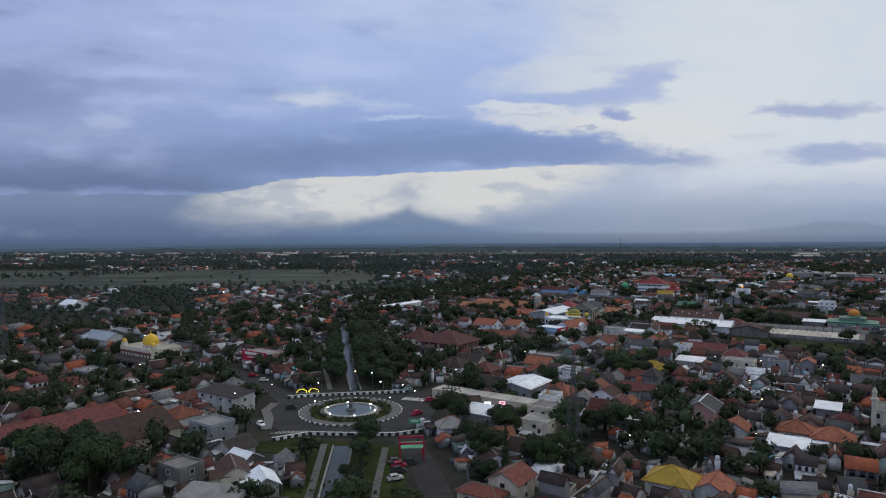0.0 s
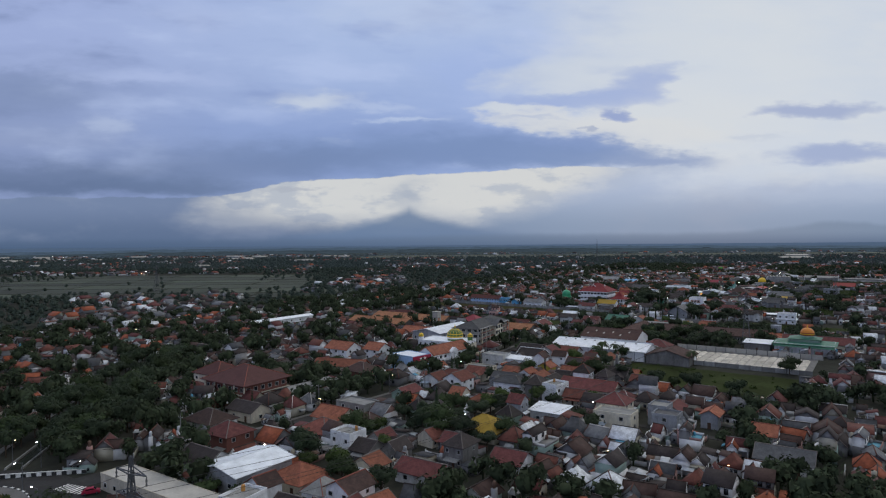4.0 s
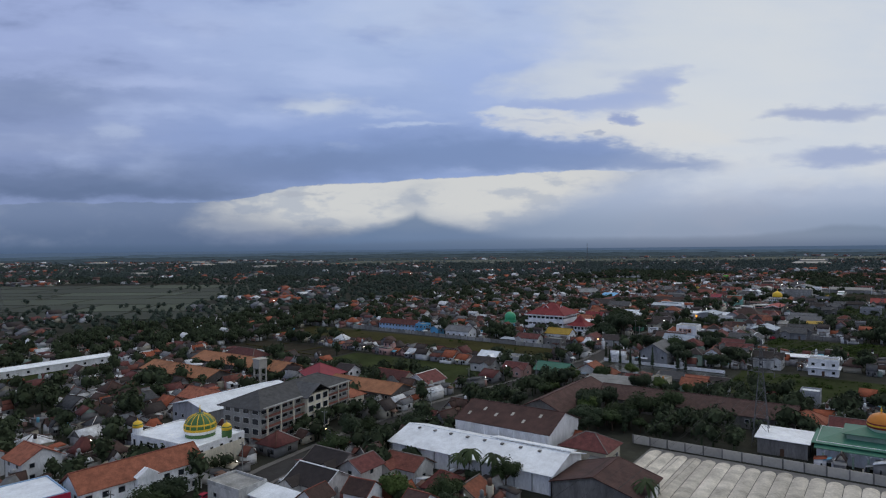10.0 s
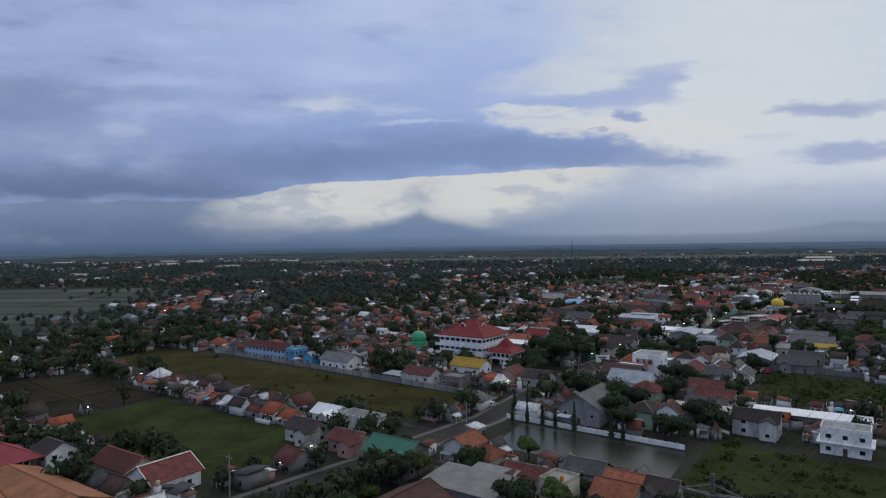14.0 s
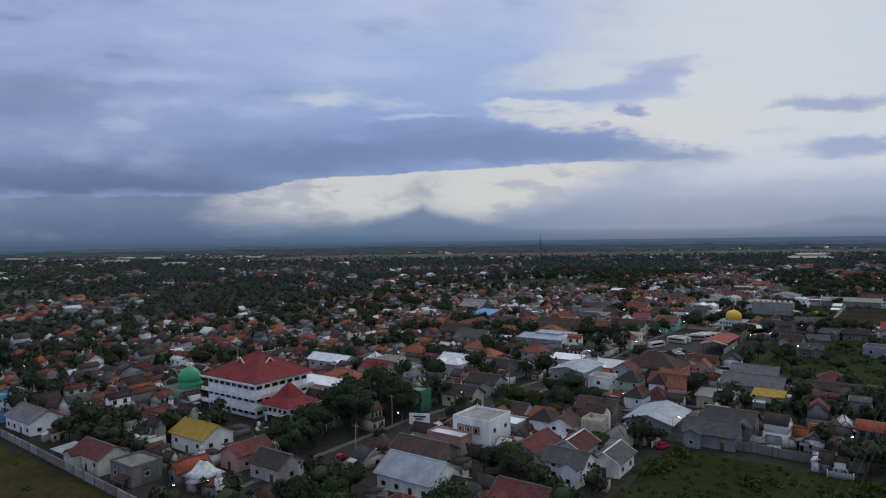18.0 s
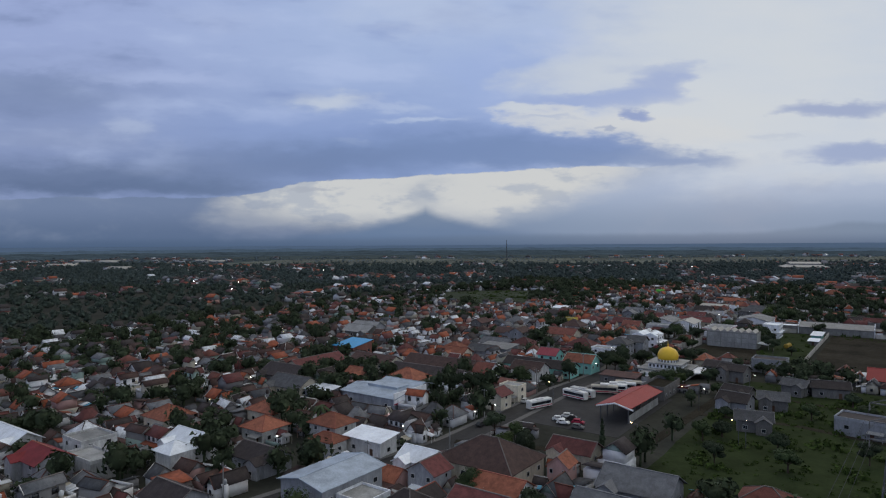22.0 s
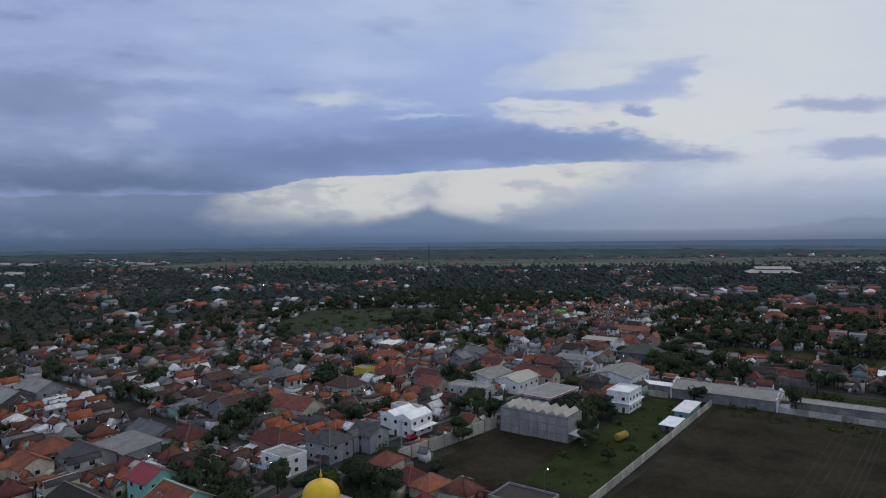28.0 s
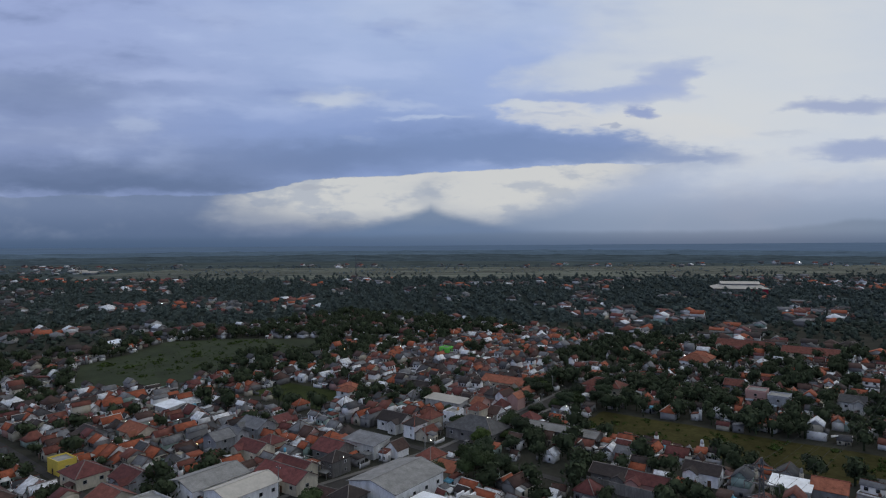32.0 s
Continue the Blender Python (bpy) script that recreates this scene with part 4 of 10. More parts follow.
MEADOW = [(-336, 1176), (-296, 1208), (-318, 1250), (-332, 1285), (-312, 1332), (-358, 1376), (-411, 1345), (-447, 1302), (-424, 1262), (-404, 1215)]
mr = random.Random(12)
rim = []
for (ax, ay), (bx, by) in zip(MEADOW, MEADOW[1:] + MEADOW[:1]):
    rim += [(ax + (bx - ax) * k / 6 + mr.uniform(-2.5, 2.5), ay + (by - ay) * k / 6 + mr.uniform(-2.5, 2.5), 0.13) for k in range(6)]
plate("meadow", Mesh().slab(rim, 0.3), "meadow", "open dark green meadow beyond the close-set houses", "field")
for y in range(1176, 1376, 4):
    xs = [ax + (bx - ax) * (y - ay) / (by - ay) for (ax, ay), (bx, by) in zip(MEADOW, MEADOW[1:] + MEADOW[:1]) if (ay - y) * (by - y) <= 0 and ay != by]
    if len(xs) > 1:
        take(min(xs), y, max(xs), y + 4)
take(-70, 640, 20, 655)
take(-345, 648, -162, 659)
take(-118, 1098, -92, 1116)
for k, (p, q) in enumerate((((-330, 542), (-326, 583)), ((-347, 566), (-270, 560)), ((-298, 542), (-296, 583)))):
    plate("field_bank", strip([p, q], 1.1, 0.0, 0.3 + 0.01 * k), "drygrass", "pale grassy bank between ploughed plots", "field bank")
# the far paddies, in strips between low banks
def paddies(name, q0, q1, c0, c1, slant, mat, colour):
    pr = random.Random(int(q0))
    no = Mesh()
    q = q0
    while q < q1:
        dq = pr.uniform(35, 80)
        c = c0 + slant * (q - q0)
        while c < c1 + slant * 0.4 * (q - q0):
            dc = pr.uniform(60, 190)
            k = [(a * math.cos(radians(TURN)) + b * LOOKX, a * math.sin(radians(TURN)) + b * LOOKY) for a, b in ((c, q), (c + dc - 4, q), (c + dc - 4, q + dq - 4), (c, q + dq - 4))]
            no.slab([(x, y, 0.3) for x, y in k], 0.5)
            c += dc
        q += dq
    MAT[mat] = material(mat, colour, 0.95, vary=0.4, spot=0.25, scale=0.01, bump=0, island=True)
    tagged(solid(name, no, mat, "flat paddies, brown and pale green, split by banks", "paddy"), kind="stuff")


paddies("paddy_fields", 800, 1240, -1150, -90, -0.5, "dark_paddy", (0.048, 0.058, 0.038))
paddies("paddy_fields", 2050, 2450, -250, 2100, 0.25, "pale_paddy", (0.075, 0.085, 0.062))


def in_paddy(x, y):
    q, c = x * LOOKX + y * LOOKY, x * LOOKY - y * LOOKX
    if 790 < q < 1250 and -1150 - 0.5 * (q - 800) < c < -70 - 0.2 * (q - 800):
        return True
    return 2040 < q < 2460 and -270 + 0.25 * (q - 2050) < c < 2100 + 0.1 * (q - 2050)


# canal with its banks
CANAL = [(-138, 147), (-114, 117), (-80, 76)]
CANAL_FAR = [(-183, 203), (-212, 231), (-267, 288), (-330, 352)]
plate("canal_bank", Mesh().slab([(-158, 143, 0.03), (-150, 132, 0.03), (-92, 70, 0.03), (-64, 84, 0.03), (-122, 158, 0.03)], 0.3), "grass", "grassy bank on both sides of the canal", "bank")
for k, (line, wd) in enumerate(((CANAL, 5.4), (CANAL_FAR, 4.0))):
    plate("water", strip(line, wd, -0.2, 0.06 + 0.004 * k), "water", "dark shallow water in a lined canal", "canal")
    for s in (-1, 1):
        off = [(x + s * (wd / 2 + 0.2) * 0.75, y + s * (wd / 2 + 0.2) * 0.66) for x, y in line]
        plate("canal_wall", strip(off, 0.5, -0.2, 0.6), "concrete", "low concrete canal wall", "canal wall")
    take_line(line, wd + 1.5)
for k, line in enumerate(([(-144, 145), (-121, 117), (-88, 76)], [(-126, 153), (-107, 126), (-75, 84)], [(-194, 199), (-216, 219), (-239, 241), (-280, 282)])):
    plate("canal_path", strip(line, 2.0, -0.2, 0.2), "paving", "pale footpath along the canal", "path")
    take_line(line, 2.6)

# ---- roundabout ----
RX, RY = -163.0, 178.0
take(RX - 36, RY - 33, RX + 34, RY + 33)


def ring(r0, r1, z0, z1, n=56, a0=0.0, a1=360.0, cx=0.0, cy=0.0):
    closed = abs(a1 - a0) >= 360
    k = n if closed else n + 1
    v = []
    for i in range(k):
        a = radians(a0 + (a1 - a0) * i / n)
        v += [(cx + r * math.cos(a), cy + r * math.sin(a), z) for r, z in ((r0, z0), (r1, z0), (r1, z1), (r0, z1))]
    f = [(4 * i + j, 4 * i + (j + 1) % 4, 4 * ((i + 1) % k) + (j + 1) % 4, 4 * ((i + 1) % k) + j) for i in range(n) for j in range(4)]
    if not closed:
        f += [(3, 2, 1, 0), (4 * n, 4 * n + 1, 4 * n + 2, 4 * n + 3)]
    return Mesh().add(v, f)


plate("road_ring", ring(0.5, 31, -0.2, 0.12, 64, cx=RX, cy=RY), "asphalt", "dark asphalt carriageway round a fountain island", "road")
isl = thing("roundabout_island", "paved round traffic island with hedges and black-and-white kerb", "roundabout", RX, RY)
part("paving", ring(9.9, 18.7, -0.1, 0.4), "paving", isl)
part("lawn", ring(11.8, 14.8, 0.4, 0.48, 48), "drygrass", isl)
kw = Mesh().box(-0.55, -0.2, 0, 0.55, 0.2, 0.42)
KERB = {m: kw.data("kerb_stone", m) for m in ("kerb_white", "kerb_black")}
for i in range(94):
    a = 360 * i / 94
    part("kerb_stone", KERB["kerb_white" if i % 2 else "kerb_black"], None, isl, at=pose(18.9 * math.cos(radians(a)), 18.9 * math.sin(radians(a)), 0.1, 0, 0, a + 90))
hedge_r = random.Random(3)
for i in range(44):
    if i % 11 in (0, 1):
        continue
    a = radians(360 * i / 44)
    for r in (12.1, 14.5):
        s = Mesh()
        for j in range(16):
            p = Vector((hedge_r.uniform(-0.9, 0.9), hedge_r.uniform(-0.5, 0.5), hedge_r.uniform(0.1, 0.75)))
            u, v = Vector([hedge_r.uniform(-0.35, 0.35) for _ in range(3)]), Vector([hedge_r.uniform(-0.35, 0.35) for _ in range(3)])
            s.add([p - u - v, p + u - v, p + u + v, p - u + v], [(0, 1, 2, 3)])
        s.box(-0.8, -0.4, 0, 0.8, 0.4, 0.5)
        part("hedge", s, "leaf_light" if r > 14 else "leaf", isl, at=pose(r * math.cos(a), r * math.sin(a), 0.45, 0, 0, math.degrees(a) + 90))
fo = thing("fountain", "round tiled fountain pool with a tiered centrepiece, lit at its rim", "fountain", RX, RY)
part("pool_wall", ring(8.9, 9.9, 0.1, 0.95, 48), "slab", fo)
part("water", ring(0.1, 8.9, 0.1, 0.62, 48), "poolwater", fo)
part("centrepiece", Mesh().lathe([(1.8, 0.5), (1.8, 1.1), (0.7, 1.4), (0.6, 2.6), (1.5, 3.0), (1.5, 3.2), (0.4, 3.4), (0.35, 4.6), (0.8, 5.0), (0.15, 5.3), (0.08, 7.4)], 16), "stained", fo)
for i in range(6):
    a = radians(60 * i + 20)
    part("lamp", Mesh().lathe([(0.05, 0), (0.22, 0.15), (0.2, 0.34), (0.05, 0.42)], 8, 9.4 * math.cos(a), 9.4 * math.sin(a), 0.95), "lamp_cool" if i % 3 else "lamp", fo)


def parapet(name, points, label):
    """A low bridge wall, panels white and dark by turns under a white coping."""
    t = thing(name, label, "bridge wall")
    line = [Vector((x, y, 0)) for x, y in points]
    for a, b in zip(line, line[1:]):
        n = max(2, int((b - a).length / 1.2))
        ang = math.degrees(math.atan2(b.y - a.y, b.x - a.x))
        for i in range(n):
            p = a.lerp(b, (i + 0.5) / n)
            k = ("parapet", i % 2)
            if k not in SHARED:
                SHARED[k] = Mesh().box(-0.6, -0.16, 0, 0.6, 0.16, 1.0).data("panel", "kerb_white" if i % 2 else "kerb_black")
            part("panel", SHARED[k], None, t, at=pose(p.x, p.y, 0.1, 0, 0, ang))
        part("coping", Mesh().beam((a.x, a.y, 1.18), (b.x, b.y, 1.18), 0.45, 0.16), "kerb_white", t)
    return t


parapet("bridge_wall", [(-160, 138), (-155, 149), (-143, 156), (-131, 164), (-126, 172)], "black-and-white bridge wall over the canal")
parapet("bridge_wall", [(-197, 178), (-191, 186), (-180, 196), (-171, 205), (-163, 213)], "black-and-white kerb wall on the far side of the junction")
plate("traffic_island", strip([(-171, 145), (-180, 154), (-190, 161), (-195, 170)], 3.4, 0.05, 0.4), "paving", "long pale traffic island of concrete", "traffic island")
zebra = thing("zebra_crossing", "worn white stripes painted on the asphalt", "road marking")
for i in range(7):
    part("stripe", Mesh().box(-0.25, -1.9, 0, 0.25, 1.9, 0.02), "slab", zebra, at=pose(-166 + i * 1.25, 144.5 + i * 1.0, 0.125, 0, 0, -10))
zebra2 = thing("zebra_crossing", "worn white stripes painted on the asphalt", "road marking")
for i in range(8):
    part("stripe", Mesh().box(-0.28, -2.2, 0, 0.28, 2.2, 0.02), "kerb_white", zebra2, at=pose(-158 + i * 1.15, 204 + i * 0.3, 0.16, 0, 0, 10))

# ---- landmarks, from the junction outwards ----
def bars(parent, x, y, z, turn, w, rows=((0.9, 0.5), (0.6, 0.25)), mat="kerb_white"):
    """Writing that cannot be read: plain bars on a panel."""
    zz = z
    for share, hh in rows:
        part("lettering", Mesh().box(-w * share / 2, -0.06, -hh / 2, w * share / 2, 0.0, hh / 2), mat, parent, at=pose(x, y, zz, 0, 0, turn))
        zz -= hh * 1.5


def posts(parent, spots, h, mat="concrete", r=0.15, name="post"):
    key = ("post", h, mat, r)
    if key not in SHARED:
        SHARED[key] = Mesh().box(-r, -r, -0.2, r, r, h).data(name, mat)
    for x, y in spots:
        part(name, SHARED[key], None, parent, at=pose(x, y, 0))


B("shop_row", "long low shop row with a pale flat roof and small lamps", "shops", -148, 209, -104, 217, 4.2, "flat", "cream", "slab", win="S", gap=4.0, parapet=0.25)
B("white_hall", "grey-walled hall with a low white sheet-metal roof", "hall", -120, 186, -107, 198, 5.2, "gable", "greywall", "whitemetal", rise=1.4, along="x", ridge="whitemetal")
B("workshop", "grey workshop under a white sheet-metal roof", "workshop", -127, 223, -112, 241, 6.2, "gable", "greywall", "whitemetal", rise=1.5, along="y", ridge="whitemetal")
B("annex", "low annex with a brown roof beside a workshop", "annex", -141, 226, -129, 236, 4.6, "gable", "white", "darktile")
B("shophouse", "yellow-columned two-storey shophouse with a flat roof", "shophouse", -101, 199, -89, 208, 6.4, "flat", "cream", "stained", storeys=2)
pk = B("pink_shop", "crimson-fronted shop with faded white lettering", "shop", -270, 214, -251, 225, 6.0, "flat", "pinkwall", "concrete", win="S", no_door=True)
part("sign_panel", Mesh().box(-9.3, -5.75, 2.6, 9.3, -5.55, 7.4), "signred", pk)
bars(pk, 0, -5.76, 6.2, 0, 15, ((0.95, 1.2), (0.7, 0.5)))
# mosque with the yellow dome
ms = B("mosque", "cream mosque with a golden dome and two small turrets", "mosque", -330, 184, -302, 201, 7.5, "flat", "cream", "slab", win="S", gap=2.6, size=(1.3, 2.2), parapet=1.0)
part("frieze", Mesh().box(-14.2, -8.7, 5.4, 14.2, -8.55, 6.6), "redwall", ms)
part("porch_roof", Mesh().slab([(-16, -15, 3.2), (16, -15, 3.2), (16, -8.6, 4.0), (-16, -8.6, 4.0)], 0.2), "darktile", ms)
posts(ms, [(x, -14.6) for x in (-15, -9, -3, 3, 9, 15)], 3.1)
part("drum", Mesh().lathe([(4.0, 7.5), (4.0, 9.2)], 24), "cream", ms)
dome(ms, 0, 0, 10.0, 3.8, "gold", 1.15)
for sx in (-1, 1):
    part("turret", Mesh().box(sx * 13 - 1.1, -7.9, 7.4, sx * 13 + 1.1, -5.7, 10.2), "cream", ms)
    dome(ms, sx * 13, -6.8, 10.5, 1.1, "gold", 1.2)
take(-346, 168, -300, 186)
# long old halls south-west of the junction
B("hall", "long old hall with a weathered red roof", "hall", -227, 70, -211.5, 119, 4.6, "gable", "cream", "redtile", along="y", rise=3.6, ridge="ridge_red", gap=6)
B("hall", "long old hall with a dark red-brown roof", "hall", -208, 90, -186, 123, 4.4, "gable", "cream", "browntile", along="y", rise=4.6, ridge="ridge_red", gap=6)
# office hall with the red hip roof
of = B("office_building", "two-storey red-brown office under a broad red-brown hip roof", "office building", -208, 283, -184, 304, 8.4, "hip", "redwall", "umbertile", rise=5.0, over=1.6, storeys=2, win="SE", size=(1.8, 1.6), gap=3.2, ridge="ridge_red", ledge="cream")
part("portico", Mesh().box(-5, -14.5, 4.4, 5, -10.4, 5.0), "redtile", of)
posts(of, [(-4.5, -14), (4.5, -14), (-1.5, -14), (1.5, -14)], 4.4, "cream", 0.3)
for i in range(5):
    part("pilaster", Mesh().box(-12.25 + i * 6 - 0.3, -10.8, 0, -12.25 + i * 6 + 0.5, -10.5, 8.3), "cream", of)
B("office_wing", "two-storey white wing with red-brown roof", "office wing", -226, 290, -210, 304, 7.6, "hip", "cream", "umbertile", storeys=2, ridge="ridge_red", win="SE", ledge="redwall")
B("shed", "open shed under grey corrugated sheets", "shed", -182, 297, -173, 321, 4.2, "gable", "stained", "asbestos", along="y", rise=1.2, ridge="asbestos", win="E", gap=5)
# school with the blue block
sc = B("school_building", "long white two-storey school with an orange tiled roof", "school building", -171, 378, -161, 407, 7.6, "gable", "white", "terracotta", along="y", rise=3.2, storeys=2, win="SE", gap=3.2, rot=-5, ridge="ridge_red", size=(1.6, 1.5))
part("balcony", Mesh().box(5, -14.5, 3.7, 6.5, 14.5, 4.0).box(6.4, -14.5, 4.0, 6.5, 14.5, 4.8), "white", sc)
part("porch_gable", Mesh().box(5, -2.4, 4, 6.6, 2.4, 7.6).add([(5, -2.8, 7.6), (6.9, -2.8, 7.6), (6.9, 2.8, 7.6), (5, 2.8, 7.6), (5, 0, 9.4), (6.9, 0, 9.4)], [(0, 1, 5, 4), (2, 3, 4, 5), (1, 2, 5), (3, 0, 4), (3, 2, 1, 0)]), "white", sc)
bl = B("bank_building", "pale blue flat-roofed block with a red sign panel", "shop building", -178.5, 365, -163.5, 376.5, 8.0, "flat", "bluewall", "whitemetal", storeys=2, win="E", gap=2.8, rot=-8, parapet=0.4, size=(1.7, 1.4))
part("sign_panel", Mesh().box(7.55, -6.1, 4.9, 7.85, 6.1, 8.2), "signred", bl)
bars(bl, 7.86, 0.5, 6.9, 90, 5.0, ((0.9, 0.9), (0.45, 0.4)))
part("canopy", Mesh().box(7.5, -6, 3.3, 8.9, 6, 3.6), "white", bl)
B("house", "white two-storey house with an orange gable roof", "house", -228, 371, -213, 382, 6.4, "gable", "white", "terracotta", storeys=2, ridge="ridge_red", win="SE")
B("house", "white house with an orange gable roof and a balcony", "house", -210, 381, -200, 391, 6.0, "gable", "white", "terracotta", storeys=2, ridge="ridge_red")
# mosque with the patterned green dome
m2 = B("mosque", "white mosque with a patterned green and yellow dome", "mosque", -194, 408, -167, 425, 8.0, "flat", "white", "whitemetal", storeys=2, win="SE", gap=2.7, size=(1.2, 2.2), rot=6, parapet=0.5)
part("scaffold_wall", Mesh().box(13.55, -8.2, 0, 13.75, 8.2, 6.6), "cream", m2)
part("drum", Mesh().lathe([(4.1, 8.0), (4.1, 9.4)], 26, 4.5, 0.5), "olive", m2)
dome(m2, 4.5, 0.5, 10.2, 4.2, "olive", 1.0, ((-0.24, -0.06, "kerb_white", 0.1), (-0.05, 0.1, "gold", 0.1), (0.32, 0.42, "gold", 0.07)), 14)
for x, y in ((-12.4, -7.2), (12.4, 3.0), (-2.0, 7.2)):
    part("drum", Mesh().lathe([(1.4, 8.0), (1.4, 10.2)], 16, x, y), "white" if x < 0 else "olive", m2)
    dome(m2, x, y, 10.5, 1.4, "gold", 1.1, ((0.3, 0.45, "olive", 0.05),))
# grey college block: open galleries storey by storey
gb = B("college_building", "long four-storey college with open galleries and a grey hip roof", "college building", -190, 434, -175, 479, 12.4, "hip", "concrete", "greytile", rise=3.4, over=1.4, storeys=4, win="SE", gap=3.0, size=(2.5, 1.9), rot=8, ridge="greytile", no_door=True)
for k in range(1, 5):
    part("gallery", Mesh().box(7.5, -22, k * 3.1 - 0.3, 9.3, 22, k * 3.1), "concrete", gb)
    part("rail", Mesh().box(9.15, -22, k * 3.1 + 0.15, 9.27, 22, k * 3.1 + 0.85) if k < 4 else Mesh().box(9.15, -22, 12.0, 9.27, 22, 12.2), "redwall", gb)
posts(gb, [(9.1, y) for y in range(-21, 22, 6)], 12.3, "cream", 0.22)
cross = gable_roof(9.0, 12.0, 12.5, 3.0, 1.0)
part("cross_roof", moved(cross[0], 6.0, 2.0), "greytile", gb)
part("bay", Mesh().box(7.6, -3.6, 0, 10.4, 7.6, 12.4), "cream", gb)
for k in range(4):
    for u in (-1.8, 2.0, 5.8):
        window(gb, 10.4, u, k * 3.1 + 1.7, 90, 2.6, 2.0)
B("sports_hall", "sports hall under a bright white metal roof", "sports hall", -219, 436, -199, 474, 7.6, "gable", "greywall", "whitemetal", along="y", rise=2.2, ridge="whitemetal", win="S")
B("house", "low house with orange tiles beside the sports hall", "house", -197, 481, -180, 491, 5.2, "hip", "cream", "terracotta", ridge="ridge_red")
B("hall", "long hall under orange tiles", "hall", -240, 452, -222, 462, 4.6, "gable", "cream", "terracotta", ridge="ridge_red")
wt = thing("water_tower", "square concrete water tower with an open frame", "water tower", -239, 490)
posts(wt, [(-1.7, -1.7), (1.7, -1.7), (1.7, 1.7), (-1.7, 1.7)], 9.0, "slab", 0.28, "leg")
for z in (2.8, 5.6, 8.6):
    part("brace", Mesh().box(-1.9, -1.9, z, 1.9, -1.5, z + 0.4).box(-1.9, 1.5, z, 1.9, 1.9, z + 0.4).box(-1.9, -1.5, z, -1.5, 1.5, z + 0.4).box(1.5, -1.5, z, 1.9, 1.5, z + 0.4), "concrete", wt)
part("tank", Mesh().box(-2.1, -2.1, 9.0, 2.1, 2.1, 12.6), "slab", wt)
part("tank_rim", Mesh().box(-2.4, -2.4, 12.6, 2.4, 2.4, 13.0), "slab", wt)
take(-246, 474, -222, 496)
B("hall", "long classroom block under faded orange tiles", "classroom block", -207, 498.5, -173, 511, 4.8, "gable", "stained", "orangesheet", rise=2.4, over=1.4, ridge="orangesheet", gap=4.5)
B("hall", "long classroom block under faded orange tiles", "classroom block", -308, 504.5, -244, 518, 4.8, "gable", "stained", "orangesheet", rise=2.6, over=1.4, ridge="orangesheet", gap=6)
B("hall", "classroom block under faded orange tiles", "classroom block", -306, 476, -258, 489, 4.8, "gable", "stained", "orangesheet", rise=2.6, over=1.4, ridge="orangesheet", gap=6)
B("hall", "two-storey hall with a crimson hip roof", "hall", -226, 499, -212, 513, 6.4, "hip", "stained", "pinktile", rise=4.2, over=1.4, storeys=2, ridge="pinktile")
B("hall", "white two-storey annex with a gable beside a crimson-roofed hall", "school annex", -219, 515, -211, 523, 6.2, "gable", "white", "darktile", storeys=2, win="SE", gap=3.0)
B("house", "low house with dark red tiles among trees", "house", -203, 523, -187, 532, 4.0, "gable", "cream", "redtile", ridge="ridge_red", gap=4.2)
B("house", "broad house with red tiles and a white gable edge", "house", -184, 522, -173, 535, 4.2, "gable", "white", "redtile", along="y", ridge="kerb_white", gap=4.2)
B("annex", "low annex under a bright white flat roof", "annex", -310, 534, -296, 540, 3.6, "flat", "white", "whitemetal", win="S", gap=6)
B("house", "low house with a rusty red hip roof", "house", -308, 522, -284, 533, 4.2, "hip", "cream", "redtile")
B("white_shed", "very long low shed with a white roof", "shed", -364, 425, -357, 487, 3.8, "gable", "white", "whitemetal", along="y", rise=1.0, ridge="whitemetal", win="E", gap=8)
# big metal-roofed warehouse group
mh = B("warehouse", "long warehouse under a bright white metal roof", "warehouse", -133, 451, -83, 470, 5.4, "gable", "white", "whitemetal", rise=2.6, over=1.0, ridge="whitemetal", win="", no_door=True)
for i in range(8):
    part("roof_vent", Mesh().box(-0.35, -0.5, 0, 0.35, 0.5, 0.35), "stained", mh, at=pose(-21 + i * 5.6, -1.6, 7.55))
part("raised_roof", Mesh().slab([(2, 0.3, 8.5), (25.6, 0.3, 8.5), (25.6, 5, 7.5), (2, 5, 7.5)], 0.2), "whitemetal", mh)
for i in range(11):
    part("wall_post", Mesh().box(-25 + i * 5 - 0.14, -9.75, 0, -25 + i * 5 + 0.14, -9.5, 5.3), "greywall", mh)
wh = B("warehouse", "old white warehouse with a rusty dark brown roof", "warehouse", -127, 475, -95, 496, 7.2, "gable", "white", "brownsheet", rise=4.0, over=0.5, ridge="brownsheet", win="", door_side="E")
for i, (x, y) in enumerate(((-9, -4), (-4, -6), (1, -4.5), (6, -7), (10, -3.5), (-13, -7))):
    part("skylight", Mesh().box(-0.4, -0.8, -0.06, 0.4, 0.8, 0.06), "slab", wh, at=pose(x, y, 7.2 + 4.0 * (1 + y / 10.5) + 0.06, 20.9))
for i in range(7):
    part("pilaster", Mesh().box(-16 + i * 5.1, -10.75, 0, -15.6 + i * 5.1, -10.5, 7.1), "white", wh)
br = B("barn", "old barn of stained plaster under rusty brown sheets", "barn", -82, 450, -61, 466, 4.4, "gable", "stained", "brownsheet", rise=3.0, over=0.7, along="y", ridge="brownsheet", win="", door_side="E")
part("gate", Mesh().box(-0.1, -2.2, 0, 0.1, 2.2, 3.4), "white", br, at=pose(10.6, 4, 0))
part("lean_to", Mesh().slab([(-17, -6, 3.4), (-10.5, -6, 4.0), (-10.5, 7, 4.0), (-17, 7, 3.4)], 0.12), "brownsheet", br)
